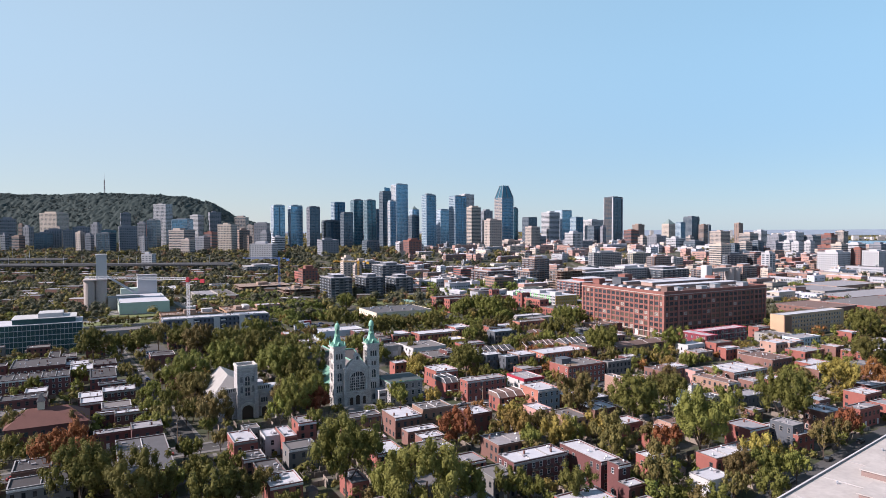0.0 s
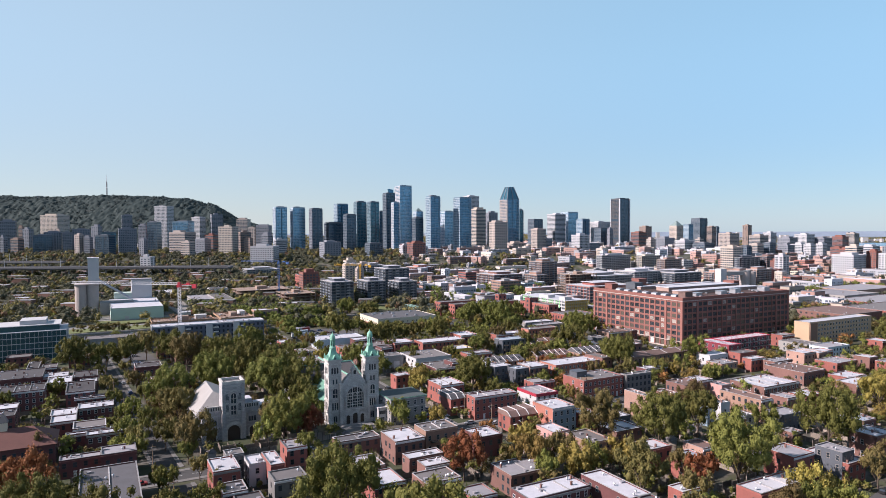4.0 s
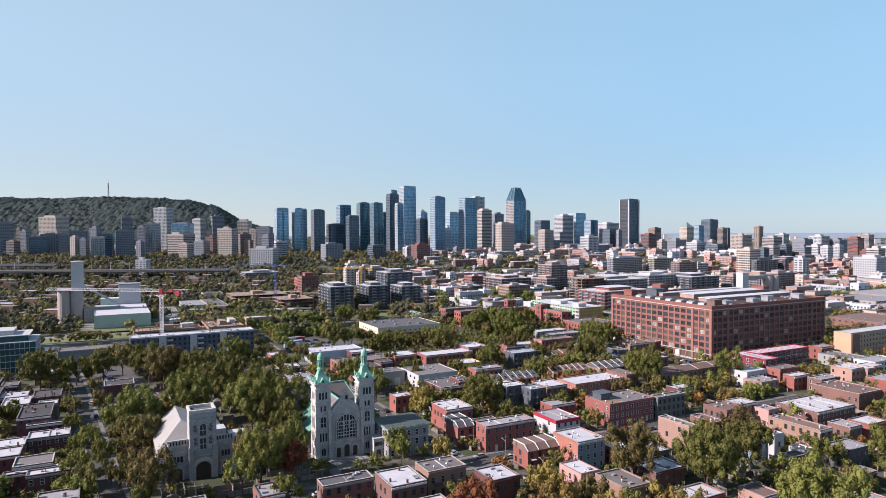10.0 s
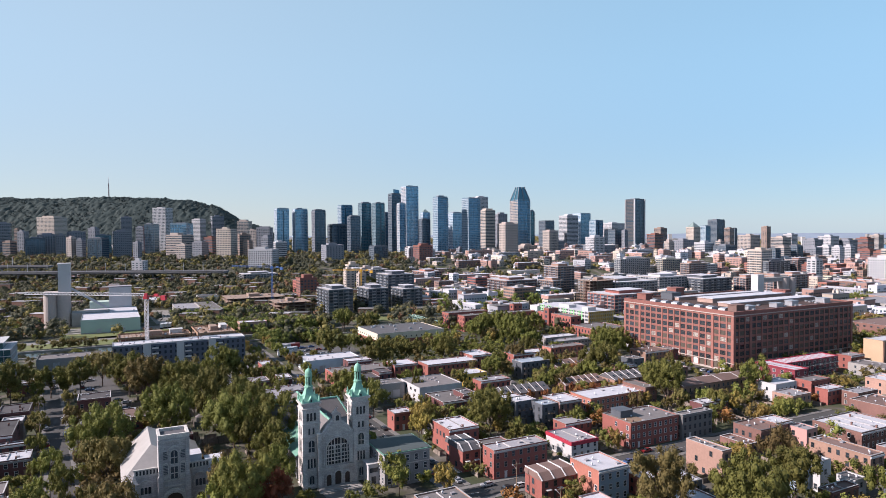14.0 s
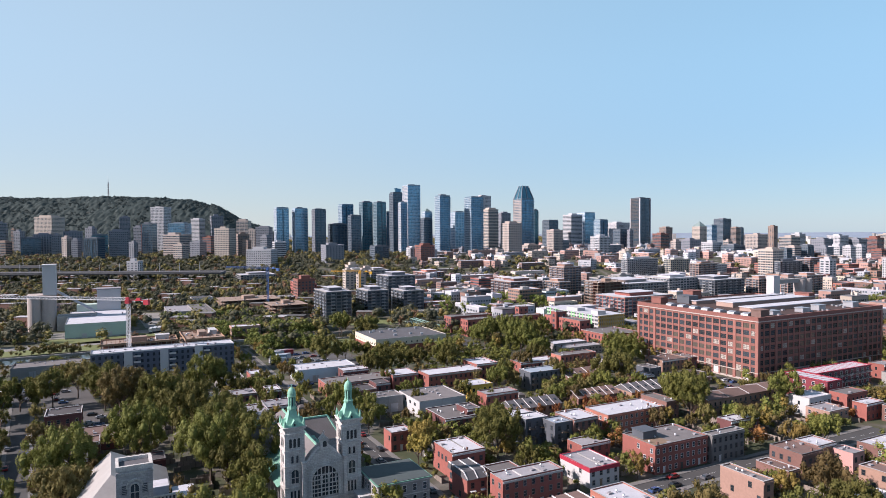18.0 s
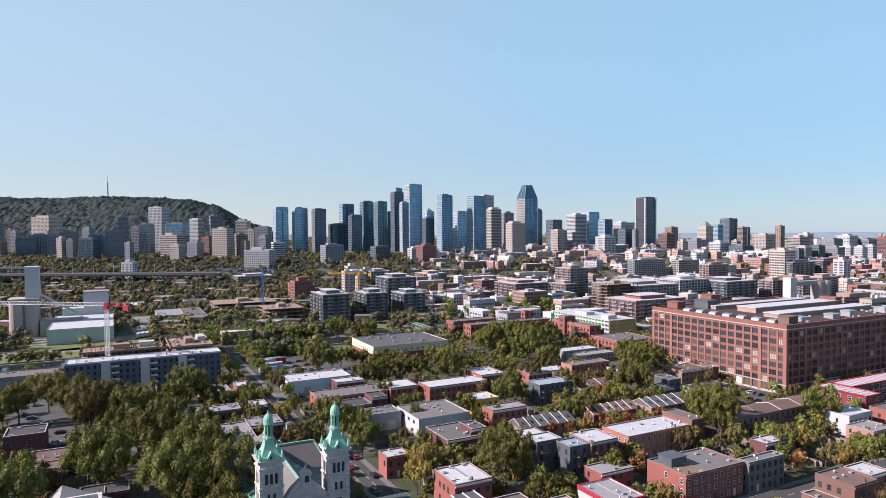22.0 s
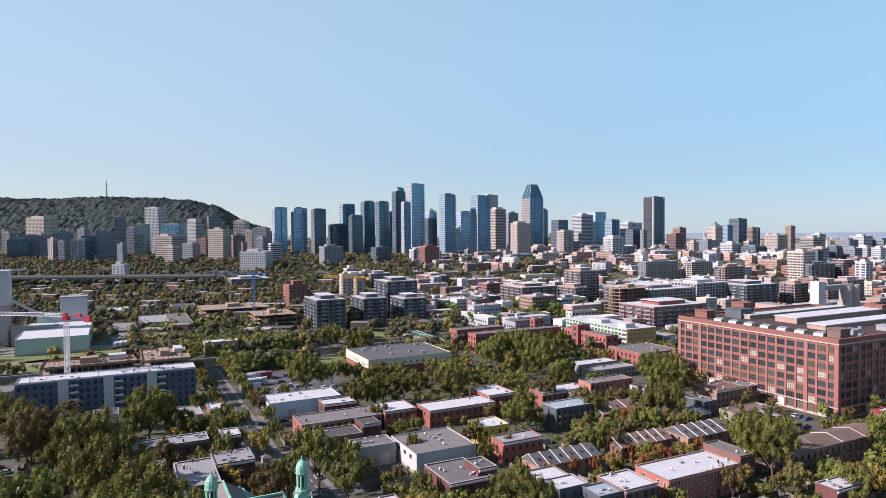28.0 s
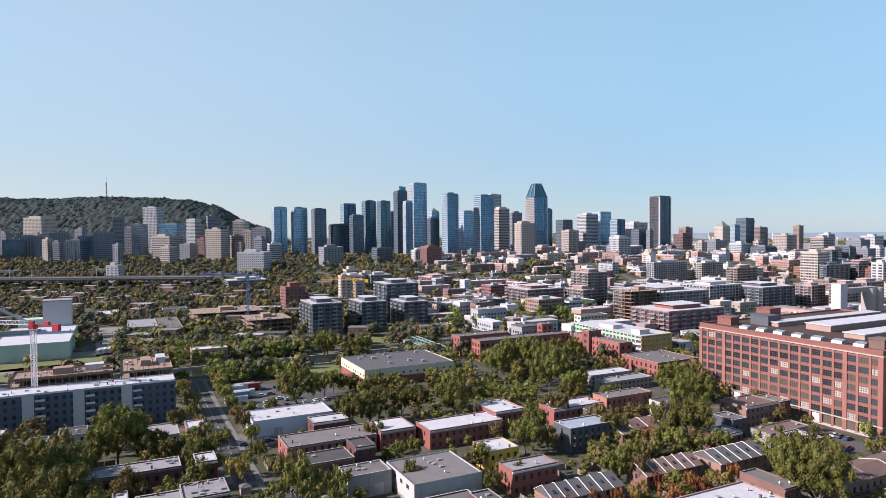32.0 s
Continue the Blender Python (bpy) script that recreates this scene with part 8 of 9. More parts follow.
trailer(-243.9, 643.3, 110.0, 3)
trailer(-243.0, 646.6, 110.0, 4)
trailer(-121.4, 530.8, 30.0, 0)
trailer(-120.1, 533.9, 30.0, 1)
trailer(-117.9, 537.1, 30.0, 2)
trailer(-114.8, 537.1, 30.0, 3)
trailer(-114.5, 519.5, 30.0, 4)
trailer(-113.1, 523.2, 30.0, 5)
trailer(-112.3, 510.2, 30.0, 6)
car(-104.8, 524.9, 30.0, 0)
car(-101.4, 528.6, 30.0, 5)
car(-102.6, 542.8, 30.0, 4)
car(-107.7, 538.0, 30.0, 4)
car(-95.3, 532.4, 30.0, 3)
car(-89.1, 518.3, 30.0, 2)
car(-85.4, 521.2, 30.0, 2)
car(-89.9, 532.4, 30.0, 1)
car(-97.8, 512.7, 30.0, 0)
car(-93.8, 519.8, 30.0, 0)
car(-111.2, 540.4, 30.0, 5)
car(-88.3, 451.7, 30.0, 4)
car(-80.5, 456.4, 30.0, 4)
car(-132.0, 510.7, 30.0, 3)
car(-159.2, 387.3, 28.0, 0)
car(-159.2, 383.6, 28.0, 5)
car(-154.1, 385.4, 28.0, 4)
car(-169.8, 391.1, 28.0, 4)
car(-170.0, 395.0, 28.0, 3)
car(-184.3, 406.5, 28.0, 2)
car(-159.0, 396.0, 28.0, 2)
car(-165.3, 400.1, 28.0, 1)
for k, (x, y) in enumerate(((-222.5, 441.2), (-211.1, 431.9), (-214.4, 443.5), (-197.9, 426.3), (-202.1, 441.1), (-222.2, 431.9), (-179.2, 412.7), (-212.0, 425.0), (-190.5, 420.0), (-206.0, 437.0))):
    car(x, y, 28.0 + 90 * (k % 2), k * 5)
car(141.4, 464.4, 28.0, 0)
car(142.7, 463.0, 28.0, 5)
car(144.0, 460.1, 28.0, 4)
car(136.5, 448.1, 28.0, 4)
car(137.8, 449.5, 28.0, 3)
car(6.6, 565.6, 28.0, 2)
car(12.5, 568.3, 28.0, 2)
car(-3.1, 600.7, 28.0, 1)
car(2.0, 584.9, 28.0, 0)
grove([(-208, 633), (-131, 513), (-96, 544), (-108, 631), (-156, 667)], 110, 5.0, 'fresh')
grove([xy(a, b) for a, b in ((-200, 604.5), (60, 604.5), (60, 611), (-200, 611))], 60, 3.6, 'olive')
grove([(-264, 689), (-219, 659), (-171, 698), (-195, 750), (-281, 753)], 50, 4.5, 'fresh')
grove([(-22, 745), (-3, 724), (81, 742), (125, 800), (93, 891), (-26, 878)], 80, 6.0, 'fresh')
wood([(-152, 394), (-116, 362), (-69, 348), (-90, 433), (-141, 456)], 16, 5.5, 'green')
wood([(348, 549), (233, 340), (374, 548)], 8, 5.0, 'olive')
warehouse(412.67, 702.72, 61.73, 53.65, 9.0, wall='concrete', roof='grey')
warehouse(325.97, 557.98, 51.58, 46.65, 9.0, wall='brick_brown', roof='brown')
warehouse(381.08, 571.44, 99.75, 51.54, 9.0, wall='brick_red', roof='gravel')
warehouse(408.83, 648.62, 136.04, 40.51, 8.0, wall='brick_red', roof='grey')
warehouse(460.10, 758.58, 91.18, 47.77, 9.0, wall='brick_pink', roof='grey')
grove([(395, 800), (520, 860), (560, 850), (420, 780)], 40, 5.0, 'fresh')
grove([(330, 620), (400, 648), (405, 640), (335, 610)], 16, 3.6, 'olive')
house(197.86, 298.93, 16.90, 9.33, 7.0, wall='brick_wine', roof='white')
house(212.05, 379.74, 18.83, 12.64, 7.0, wall='brick_red', roof='grey')
house(197.27, 345.92, 15.46, 10.10, 7.0, wall='brick_red', roof='white')
house(192.64, 331.84, 16.38, 10.15, 7.0, wall='brick_brown', roof='white')
house(218.59, 408.79, 8.06, 15.93, 7.0, wall='brick_pink', roof='white')
house(243.43, 376.48, 15.52, 12.33, 7.0, wall='brick_red', roof='grey')
house(158.10, 281.42, 11.02, 3.73, 6.0, wall='slate', roof='blue')
house(236.61, 430.68, 23.35, 12.13, 6.0, wall='paleblue', roof='grey')
house(128.12, 266.45, 5.81, 5.09, 5.0, wall='brick_brown', roof='grey')
house(102.39, 253.73, 9.76, 7.65, 6.0, wall='brick_brown', roof='slate')
house(76.17, 234.12, 8.50, 5.86, 7.0, wall='brick_red', roof='blue')
house(-147.39, 337.22, 17.99, 8.58, 6.0, wall='brick_wine', roof='brown')
house(-140.75, 260.81, 19.88, 3.36, 6.5, wall='brick_wine', roof='white')
warehouse(-249.57, 467.92, 34.40, 17.01, 6.0, wall='concrete', roof='gravel')
house(-205.18, 351.07, 11.21, 12.14, 7.0, wall='brick_wine', roof='white')
house(-227.10, 371.57, 5.77, 20.96, 7.0, wall='brick_wine', roof='tar')
grove([(12, 640), (28, 591), (64, 590), (83, 654), (63, 677)], 26, 5.0, 'fresh')
grove([(-128, 543), (-107, 505), (-87, 512), (-75, 561), (-79, 591)], 6, 3.0, 'lime')
grove([(-70, 543), (-61, 505), (-32, 505), (-36, 543)], 16, 4.5, 'green')
grove([(-208, 458), (-177, 417), (-138, 418), (-153, 445), (-195, 472)], 8, 4.5, 'olive')
grove([(2, 427), (11, 413), (21, 417), (16, 434)], 10, 3.2, 'green')
grove([(40, 435), (39, 420), (63, 435), (64, 447)], 12, 4.0, 'olive')
grove([(40, 370), (42, 353), (51, 360), (52, 381)], 8, 3.0, 'olive')
grove([(20, 350), (20, 338), (33, 347), (31, 355)], 8, 2.6, 'green')
grove([(111, 398), (110, 381), (129, 381), (135, 400)], 14, 3.0, 'lime')
grove([(139, 377), (131, 359), (146, 359), (158, 383)], 12, 3.2, 'green')
grove([(193, 441), (186, 423), (199, 423), (208, 438)], 10, 3.0, 'olive')
grove([(202, 341), (179, 296), (192, 302), (230, 369)], 10, 3.2, 'gold')
grove([(348, 561), (287, 456), (233, 340), (407, 597)], 24, 4.5, 'olive')
grove([(-130, 272), (-114, 245), (-104, 247), (-125, 287)], 10, 3.2, 'lime')
grove([(-165, 245), (-151, 227), (-136, 227), (-153, 255)], 10, 3.5, 'olive')
grove([(-136, 227), (-125, 196), (-102, 196), (-118, 227)], 20, 4.5, 'green')
grove([(-138, 338), (-121, 287), (-95, 249), (-108, 297), (-133, 348)], 20, 4.0, 'olive')
condo(470, 1075, 50, 22, 31.0, wall='slate')
condo(525, 1098, 44, 22, 32.0, wall='brick_brown')
condo(352, 885, 22, 18, 21.0, wall='brick_pink')
condo(377, 868, 24, 18, 24.0, wall='brick_pink')
condo(410, 890, 30, 20, 24.0, wall='brick_pink')
condo(328, 1010, 36, 16, 32.0, wall='brick_tan')
condo(262, 1130, 64, 14, 33.0, wall='white')
condo(335, 1150, 44, 14, 31.0, wall='cream')
tower(-142, 950, 16, 30, 'cream')
tower(-123, 930, 13, 25, 'beige')
frame_build(-234.58, 751.27, 59.04, 41.31, 12.0)
frame_build(-171.19, 703.46, 34.03, 36.06, 13.0)
warehouse(-236.97, 693.65, 17.37, 73.65, 8.0, wall='concrete', roof='gravel')
warehouse(-322.75, 781.18, 6.40, 48.72, 7.0, wall='cream', roof='white')
grove([(-11, 596), (-2, 496), (33, 511), (41, 558), (15, 580)], 16, 3.4, 'green')
grove([(-15, 677), (-11, 596), (6, 596), (12, 676)], 6, 3.2, 'lime')


# ---- yards, far quarters and woods ----
g = random.Random(11)


def seen_from_path(x, y, slack=40):
    return abs(x) < .72 * y + slack


# more row houses between the others
fill = 0
for i in range(9000):
    y = g.uniform(150, 470)
    x = g.uniform(-.74 * y, .76 * y)
    lu, lv, hh = g.uniform(7, 17), g.uniform(8, 12), g.uniform(5.5, 8)
    ring = [(a * lu * UX - b * lv * UY, a * lu * UY + b * lv * UX) for a in (0, .33, .67, 1) for b in (0, .5, 1)]
    if fill < 72 and not (-105 < x < -25 and 255 < y < 350) and all(free(x + a, y + b, 1.2) for a, b in ring) and not any(abs(x + UX * lu / 2 - a) + abs(y + UY * lu / 2 - b) < c + 4 for a, b, c in TREES):
        west = x < -40
        house(x, y, lu, lv, hh, g.choice(("brick_wine", "brick_wine", "stone", "brick_brown") if west else ("brick_red", "brick_brown", "brick_red", "brick_pink", "slate")), g.choice(("white", "tar", "gravel", "tar") if west else ("white", "white", "grey", "gravel", "brown")), plain=True, vents=1)
        fill += 1

# garden sheds and board fences in the yards
def shed(x, y, turn, k):
    h = thing("garden_shed", x, y, 0, math.degrees(GRID) + turn, "small %s garden shed in a back yard" % ("grey wooden", "brown wooden", "white painted")[k % 3], "shed", "garden sheds")
    part("wall", shared(("shed_wall", k % 3), lambda: Shape().box(-1.6, -1.3, -.2, 1.6, 1.3, 2.2)), (WALL["concrete"], WOOD, WALL["white"])[k % 3], h)
    part("roof", shared(("shed_roof", k % 3), lambda: Shape().prism([(-1.9, -1.6), (1.9, -1.6), (1.9, 1.6), (-1.9, 1.6)], 2.2, 3.1, .25)), (ROOF["gravel"], ROOF["brown"], ROOF["grey"])[k % 3], h)


fences, sheds = Shape(), 0
for i in range(5000):
    y = g.uniform(165, 430)
    x = g.uniform(-.7 * y, .72 * y)
    u, v = uv(x, y)
    if free(x, y, 2.6):
        if sheds < 60 and i % 3 == 0:
            shed(x, y, 90 * (i % 2), i)
            TAKEN.append((u - 2, v - 2, u + 2, v + 2))
            sheds += 1
        else:
            lu, lv = (g.uniform(3, 8), .08) if i % 2 else (.08, g.uniform(3, 8))
            if free(*xy(u + lu, v + lv), .6):
                fences.box(u, v, -.1, u + lu, v + lv, 1.7)
                for k in range(int(max(lu, lv) / 2) + 1):
                    a, b = (u + k * 2, v) if lu > lv else (u, v + k * 2)
                    fences.box(a - .08, b - .08, -.1, a + .16, b + .16, 1.85)
tagged(part("yard_fences", fences, mat("fence_boards", (.2, .165, .135), .9, .15, .3, 2, island=.5), at=pose(0, 0, 0, 0, 0, math.degrees(GRID))), "weathered board fences between back yards", "fences", kind="stuff")
for i in range(26):
    side = 249.5 + 1.2 if i % 2 else 257.5 - 1.2
    x, y = xy(-60 + i * 11.5 + cg.uniform(-2, 2), side)
    car(x, y, GD + (0 if i % 2 else 180), cg.randrange(6))
for i in range(12):
    x, y = xy((136.4 if i % 2 else 141.1), 264 + i * 10.5 + cg.uniform(-2, 2))
    car(x, y, GD + 90, cg.randrange(6))

# small trees and shrubs in the yards
cen, rad = [], []
tries = 0
while len(cen) < 4200 and tries < 40000:
    tries += 1
    y = g.uniform(150, 600)
    x = g.uniform(-.75 * y, .78 * y)
    r = g.uniform(.9, 2.9)
    if free(x, y, r * .9 + .2) and not any(abs(x - a) + abs(y - b) < c for a, b, c in TREES):
        for k in range(3):
            cen.append((x + g.uniform(-r, r) * .6, y + g.uniform(-r, r) * .6, r * g.uniform(.7, 1.5))), rad.append(r * g.uniform(.5, .8))
for k, (kind, part_name) in enumerate((("green", "shrubs"), ("lime", "shrubs"), ("olive", "shrubs"))):
    me = leaf_mesh("shrubs", cen[k::3], rad[k::3], 34, .26, np.random.RandomState(k), .9, .5)
    tagged(part(part_name, me, LEAF[kind]), "mixed green and brown shrubs in back yards", "shrubs", kind="stuff")

# yard trees, each of a few leaf lobes, too many to count
yard = {"green": ([], []), "lime": ([], []), "olive": ([], []), "gold": ([], []), "rust": ([], [])}
n = tries = 0
while n < 1050 and tries < 60000:
    tries += 1
    y = g.uniform(165, 660)
    x = g.uniform(-.72 * y, .74 * y)
    r = g.uniform(2.0, 4.9)
    if (x > -25 or g.random() < .4) and (y > 330 or g.random() < .5) and free(x, y, r * .75) and not any(abs(x - a) + abs(y - b) < c * .8 for a, b, c in TREES):
        c, q = yard[g.choices(list(yard), (6, 2, 3, .8, .6))[0]]
        for k in range(7):
            a, e = g.uniform(0, 6.28), r * .65 * g.random() ** .5
            c.append((x + e * math.cos(a), y + e * math.sin(a), r * g.uniform(.5, 1.9))), q.append(r * g.uniform(.32, .55))
        n += 1
for k, (kind, (c, q)) in enumerate(yard.items()):
    tagged(part("yard_trees", leaf_mesh("yard_trees", c, q, 48, .28, np.random.RandomState(80 + k), .9, .5), LEAF[kind]), "small mixed trees in back yards and lanes", "trees", kind="stuff")

# low houses beyond the canal: rows on the street grid
FILL_WALL = ["brick_red", "brick_orange", "brick_tan", "brick_pink", "brick_brown", "white", "concrete", "white", "cream", "brick_tan", "slate", "paleblue", "white", "cream"]
FILL_SET = []


def far_house(x, y, lu, lv, hgt, wall, roof, big):
    u, v = uv(x, y)
    TAKEN.append((u, v, u + lu, v + lv))
    if big:
        lab = "%s mid-rise block with a %s roof" % (WALLWORD[wall], ROOFWORD[roof])
    else:
        lab = "small %s house with a %s roof" % (WALLWORD[wall], ROOFWORD[roof])
    h = thing("city_block" if big else "house", x, y, land(x, y), label=lab, category="building" if big else "house")
    part("wall", Shape().box(0, 0, -.3, lu, lv, hgt - .2), WALL[wall], h)
    part("roof", Shape().box(.3, .3, hgt - .2, lu - .3, lv - .3, hgt).mark().ring(0, 0, hgt - .2, lu, lv, hgt + .5, .3), ROOF[roof], h, second=WALL[wall])
    s = facade_panes(Shape(), lu, lv, .3, hgt - .4, max(2, int(hgt / 3.2)), 3.4, g.choice((.55, .75, 1.0)) if big else .55, .5, .06, ("front", "left"), True)
    tagged(part("glazing", s, TPANE, h), kind="stuff")
    if big:
        part("roof_cabin", Shape().box(lu * .3, lv * .3, hgt, lu * .6, lv * .55, hgt + 2.6), WALL["concrete"], h)


made = 0
for iv in range(0, 60):
    for iu in range(-40, 60):
        u, v = iu * 34 + 300, iv * 30 + 610
        x, y = xy(u + g.uniform(-5, 5), v + g.uniform(-4, 4))
        if not (600 < y < 1450 and seen_from_path(x, y - 150, 0)) or made > 110:
            continue
        right = x > -60 - (y - 700) * .1
        if g.random() > (.8 if right else .1):
            continue
        big = right and y > 760 and g.random() < .4
        lu, lv = (g.uniform(22, 32), g.uniform(16, 24)) if big else (g.uniform(14, 30), g.uniform(9, 13))
        hgt = g.choice((8, 10, 12, 14, 18)) if big else g.uniform(6.5, 10)
        if all(free(x + a, y + b, 4) for a, b in ((0, 0), (UX * lu, UY * lu), (-UY * lv, UX * lv), (UX * lu - UY * lv, UY * lu + UX * lv), ((UX * lu - UY * lv) / 2, (UY * lu + UX * lv) / 2))):
            far_house(x, y, lu, lv, hgt, g.choice(("brick_orange", "brick_pink", "brick_tan", "cream", "white", "pink", "brick_pink") if not big else FILL_WALL), g.choice(("white", "white", "grey", "gravel", "slate")), big)
            made += 1

# small houses farther on the wooded side, too many to tell apart
wl, rf = Shape(), Shape()
k = 0
for i in range(6000):
    y = g.uniform(640, 1150)
    x = g.uniform(-.74 * y, -30 - (y - 700) * .1)
    lu, lv, hgt = g.uniform(9, 24), g.uniform(8, 12), g.uniform(6, 10)
    if k < 110 and all(free(x + a, y + b, 2) for a, b in ((0, 0), (lu, 0), (0, lv), (lu, lv), (lu / 2, lv / 2))):
        u, v = uv(x + lu / 2, y + lv / 2)
        TAKEN.append((u - lu * .4, v - lv * .4, u + lu * .4, v + lv * .4))
        z = land(x, y)
        wl.box(x, y, z - .3, x + lu, y + lv, z + hgt - .2), rf.box(x - .2, y - .2, z + hgt - .2, x + lu + .2, y + lv + .2, z + hgt + .2)
        k += 1
tagged(part("far_house_walls", wl, mat("far_brick", (.16, .085, .065), .9, .1, .02, .1, island=.5)), "walls of many small brick houses among trees", "houses", kind="stuff")
tagged(part("far_house_roofs", rf, mat("far_roofing", (.26, .25, .25), .85, .1, .02, .1, island=.75)), "flat grey and white roofs of small houses", "houses", kind="stuff")

# low blocks that fill the quarters on the other side, too many to tell apart
walls, rf, gl = (Shape(), Shape(), Shape()), Shape(), Shape()
k = 0
for i in range(14000):
    y = 620 + 1580 * g.random() ** 1.2
    x = g.uniform(-40 - (y - 700) * .1, .78 * y)
    lu, lv, hgt = g.choice((12, 18, 26, 38, 54)) * g.uniform(.8, 1.1), g.uniform(9, 15), g.choice((7, 8, 9, 11, 13, 16))
    if g.random() < .45:
        lu, lv = lv, lu
    if k < 860 and all(free(x + a, y + b, 2) for a, b in ((0, 0), (lu * UX, lu * UY), (-lv * UY, lv * UX), (lu * UX - lv * UY, lu * UY + lv * UX), ((lu * UX - lv * UY) / 2, (lu * UY + lv * UX) / 2))):
        u, v = uv(x, y)
        TAKEN.append((u, v, u + lu, v + lv))
        z = land(x, y)
        wl = walls[g.choices(range(3), (3, 4, 3))[0]]
        wl.box(u, v, z - 4, u + lu, v + lv, z + hgt - .3), rf.box(u - .15, v - .15, z + hgt - .3, u + lu + .15, v + lv + .15, z + hgt + .3)
        for j in range(2):
            a, b = u + g.uniform(.1, .8) * lu, v + g.uniform(.1, .75) * lv
            wl.box(a, b, z + hgt + .31, a + g.uniform(1.5, 4), b + g.uniform(1.5, 3), z + hgt + g.uniform(1.2, 3.2))
        fl = int(hgt / 3.3)
        for f in range(fl):
            for j in range(int(lu / 3)):
                if g.random() < .85:
                    a, b = u + j * 3 + .6, z + f * 3.3 + 1
                    gl.v += [(a, v - .06, b), (a + 1.8, v - .06, b), (a + 1.8, v - .06, b + 1.7), (a, v - .06, b + 1.7)]
                    gl.f.append(tuple(range(len(gl.v) - 4, len(gl.v))))
            for j in range(int(lv / 3)):
                if g.random() < .85:
                    a, b = v + j * 3 + .6, z + f * 3.3 + 1
                    gl.v += [(u - .06, a + 1.8, b), (u - .06, a, b), (u - .06, a, b + 1.7), (u - .06, a + 1.8, b + 1.7)]
                    gl.f.append(tuple(range(len(gl.v) - 4, len(gl.v))))
        k += 1
far_turn = pose(0, 0, 0, 0, 0, math.degrees(GRID))
# wall tones are lightened, the pale one blued, to paint in distance haze
for wl, m, word in zip(walls, (mat("far_wall_hazy_pale", (.43, .44, .465), .85, .1, .02, .1, island=.4), mat("far_wall_brick", (.33, .2, .165), .9, .1, .02, .1, island=.45), mat("far_wall_beige", (.45, .38, .31), .88, .1, .02, .1, island=.35)), ("pale concrete", "pinkish brick", "beige stone")):
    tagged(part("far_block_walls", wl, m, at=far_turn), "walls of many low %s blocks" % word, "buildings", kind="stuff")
tagged(part("far_block_roofs", rf, mat("far_roof_mix", (.35, .335, .345), .85, .1, .02, .1, island=.75), at=far_turn), "flat pale roofs of low city blocks", "buildings", kind="stuff")
tagged(part("far_block_windows", gl, TPANE, at=far_turn), "rows of dark windows of low city blocks", "buildings", kind="stuff")

# far woods between the houses
sets = {"far": ([], []), "olive": ([], []), "far_gold": ([], []), "far_rust": ([], [])}
tries = count = 0
for i in range(900):            # the wooded slope below the city centre
    y = g.uniform(1080, 1330)
    x = g.uniform(-.75 * y, 160)
    if free(x, y, 1.5):
        r = g.uniform(4, 7)
        c, q = sets[g.choices(list(sets), (8, 3, .3, .5))[0]]
        for k in range(3):
            c.append((x + g.uniform(-r, r) * .5, y + g.uniform(-r, r) * .5, land(x, y) + r * g.uniform(.7, 1.6))), q.append(r * g.uniform(.55, .8))
while count < 4700 and tries < 60000:
    tries += 1
    y = 560 + 1150 * g.random() ** 1.1
    x = g.uniform(-.78 * y, .78 * y)
    left = x < -20 - (y - 700) * .1
    if g.random() > (1.0 if left else (.28 if y < 900 else .1)) or not free(x, y, 2.5):
        continue
    r = g.uniform(3.8, 7.2)
    c, q = sets[g.choices(list(sets), (8, 3, .3, .6))[0]]
    for k in range(3):
        c.append((x + g.uniform(-r, r) * .5, y + g.uniform(-r, r) * .5, land(x, y) + r * g.uniform(.7, 1.45))), q.append(r * g.uniform(.55, .8))
    count += 1
for k, (kind, (c, q)) in enumerate(sets.items()):
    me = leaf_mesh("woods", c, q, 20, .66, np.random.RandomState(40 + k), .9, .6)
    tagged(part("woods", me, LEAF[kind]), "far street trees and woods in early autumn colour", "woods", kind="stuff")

# woods over the hill: an uneven sheet of crowns, with sprays along it
s = Shape()
nx, ny = 420, 90
for j in range(ny + 1):
    for i in range(nx + 1):
        x, y = -2250 + 1660 * i / nx + 3 * noise.noise((i * .9, j * .9, 5)), 2150 + 640 * j / ny + 3 * noise.noise((i * .9, j * .9, 9))
        z = hill_height(x, y)
        s.v.append((x, y, z + min(1, z / 8) * (5 + 8 * noise.noise((x * .075, y * .05, 1)) + 4 * noise.noise((x * .2, y * .12, 3)) + 6 * noise.noise((x * .012, y * .012, 7)))))
s.f = [(j * (nx + 1) + i, j * (nx + 1) + i + 1, (j + 1) * (nx + 1) + i + 1, (j + 1) * (nx + 1) + i) for j in range(ny) for i in range(nx)]
me = s.mesh("hill_woods")
me.polygons.foreach_set("use_smooth", [True] * len(me.polygons))
tagged(part("hill_woods", me, LEAF["hill"]), "dense dark green woods covering the hill, blued with painted haze", "woods", kind="stuff")
c, q = [], []
while len(c) < 5000:
    x, y = g.uniform(-2250, -600), g.uniform(2160, 2780)
    z = hill_height(x, y)
    if z > 6:
        c.append((x, y, z + g.uniform(3, 8))), q.append(g.uniform(3, 6))
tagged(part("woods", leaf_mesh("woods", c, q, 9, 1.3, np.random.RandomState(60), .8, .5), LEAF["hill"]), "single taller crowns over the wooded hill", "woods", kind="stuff")


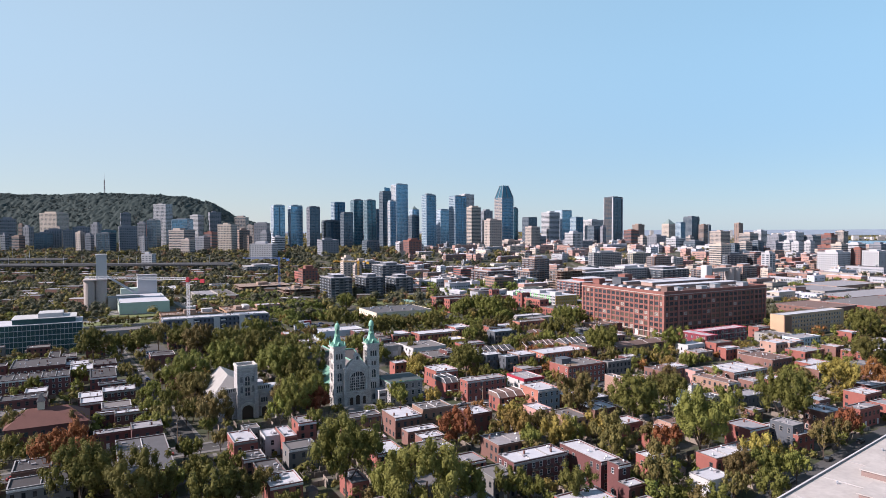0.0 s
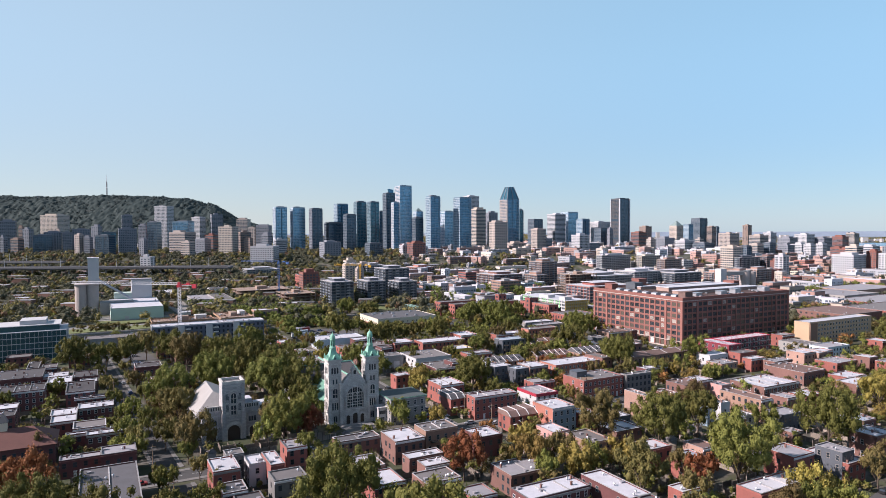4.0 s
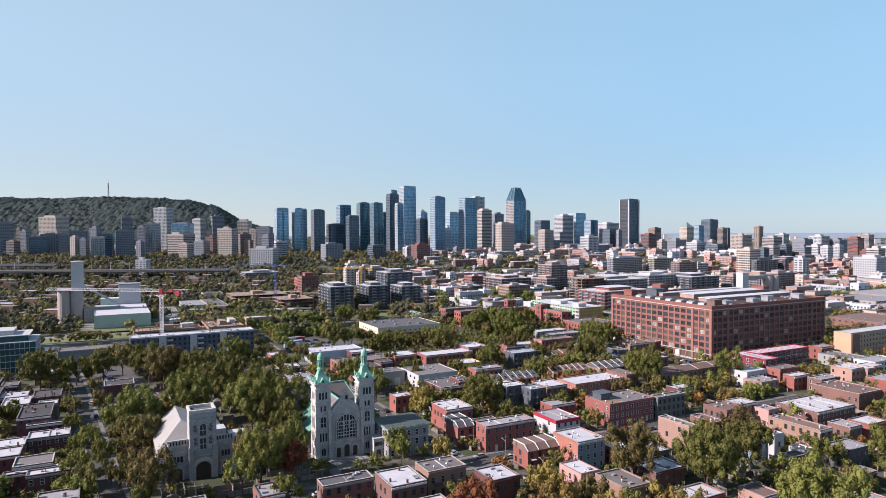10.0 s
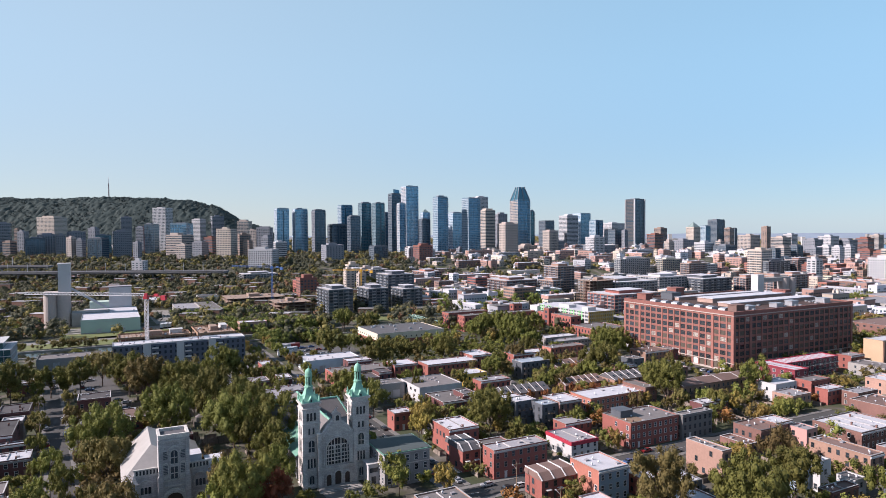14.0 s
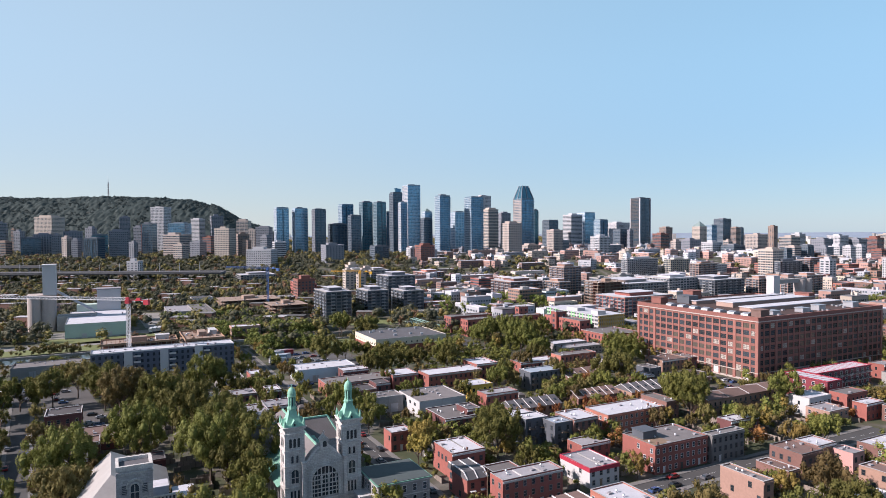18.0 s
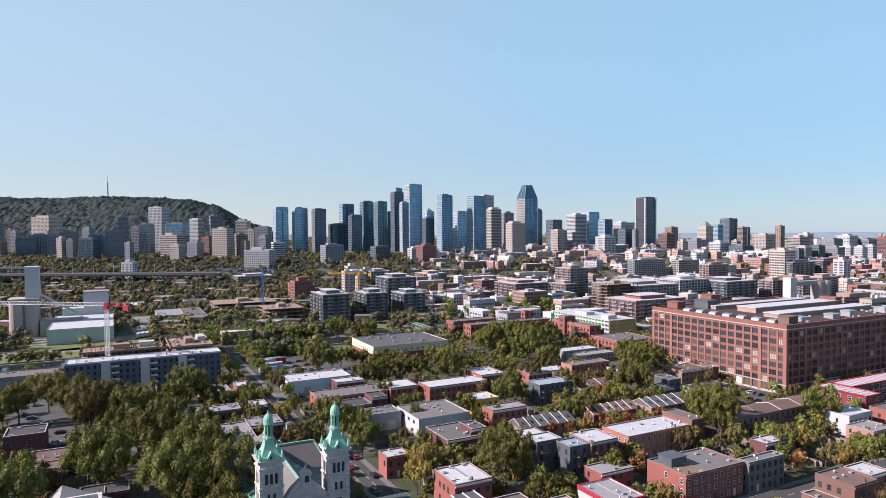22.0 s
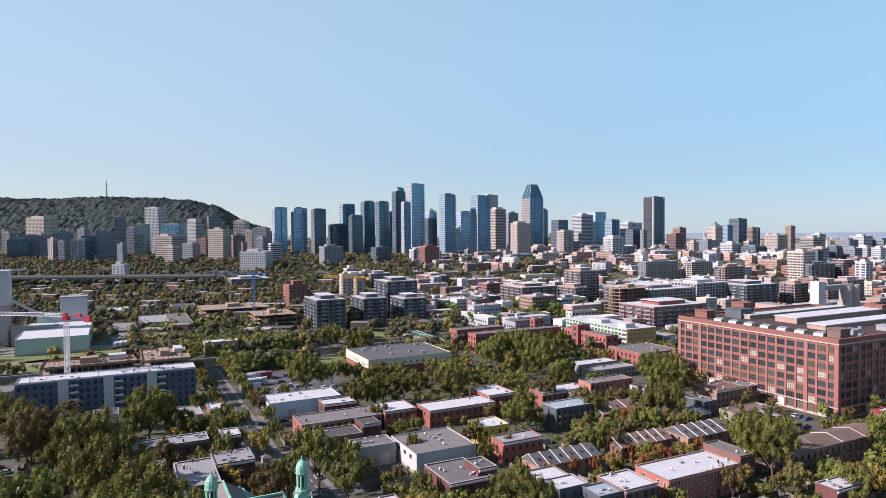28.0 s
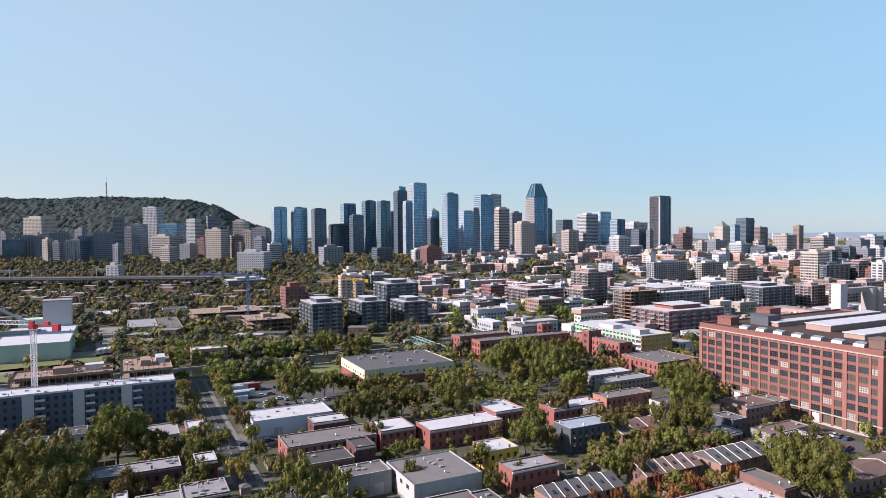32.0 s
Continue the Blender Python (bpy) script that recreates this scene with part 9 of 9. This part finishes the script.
# the elevated motorway
def viaduct(x0, y0, length, z, wide, turn, label):
    h = thing("viaduct", x0, y0, 0, turn, label, "bridge")
    part("deck", Shape().box(0, 0, z - 1.8, length, wide, z).box(0, 2, z - 3.2, length, wide - 2, z - 1.8), mat("viaduct_concrete", (.12, .12, .125), .9, .2), h)
    part("barrier", Shape().box(0, -.2, z, length, .3, z + 1.1).box(0, wide - .3, z, length, wide + .2, z + 1.1), mat("viaduct_concrete", (.12, .12, .125)), h)
    n = int(length / 30)
    for i in range(n):
        part("pier", shared(("viaduct_pier", z), lambda: Shape().cyl(0, 0, -.3, z - 3, 1.5, n=10).box(-1.5, -wide * .35, z - 4.5, 1.5, wide * .35, z - 3)), WALL["concrete"], h, at=pose(15 + i * 30, wide / 2, 0))
        part("lamp_post", shared("viaduct_lamp", lambda: Shape().cyl(0, 0, 0, 14, .4, .25, 6).box(-.15, -2.6, 13.7, .15, 0, 14)), METAL, h, at=pose(8 + i * 30, 1, z))


viaduct(-1000, 1070, 640, 19.0, 27, 2, "grey concrete motorway viaduct on round piers with lamp posts")
viaduct(-1000, 1150, 340, 26.5, 12, -3, "narrow concrete slip road on piers beside the motorway")


# the flat country beyond the city, up to the horizon
s = Shape()
for i in range(420):
    a = g.uniform(-.62, .75)
    d = g.uniform(2300, 4600)
    x, y = math.sin(a) * d, math.cos(a) * d
    lz = land(x, y)
    w, hh = g.uniform(10, 40), g.uniform(6, 26) if g.random() < .9 else g.uniform(26, 50)
    if 1400 < x < 4300 and 2300 < y < 3150:
        continue
    s.box(x - w / 2, y - 8, lz - 1, x + w / 2, y + 8, lz * .6 + hh)
tagged(part("far_buildings", s, mat("far_building_mix", (.4, .38, .36), .85, .1, .02, .1, island=.5)), "distant pale low buildings across the plain", "buildings", kind="stuff")
c, q = [], []
for i in range(5200):
    a, d = g.uniform(-.7, .8), g.uniform(1700, 4850)
    x, y = math.sin(a) * d, math.cos(a) * d
    if y > 4900 or (1480 < x < 4300 and 2320 < y < 3120) or not free(x, y, 3):
        continue
    c.append((x, y, land(x, y) + 4)), q.append(g.uniform(6, 11))
me = leaf_mesh("woods", c, q, 3, 3.0, np.random.RandomState(61), .6)
tagged(part("woods", me, LEAF["olive"]), "distant belts of trees across the plain", "woods", kind="stuff")
# low far ridge that closes the view, its blue-grey colour painting the haze
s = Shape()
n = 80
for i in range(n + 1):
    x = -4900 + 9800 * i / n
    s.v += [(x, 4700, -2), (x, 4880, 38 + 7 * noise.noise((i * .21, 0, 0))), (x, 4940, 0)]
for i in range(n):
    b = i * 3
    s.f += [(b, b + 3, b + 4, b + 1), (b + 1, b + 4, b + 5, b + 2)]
tagged(part("backdrop_ridge", s, mat("hazy_ridge", (.22, .27, .33), .9, .2, .002, .01)), "low ridge at the horizon, blue-grey with painted haze", "backdrop", kind="structure")
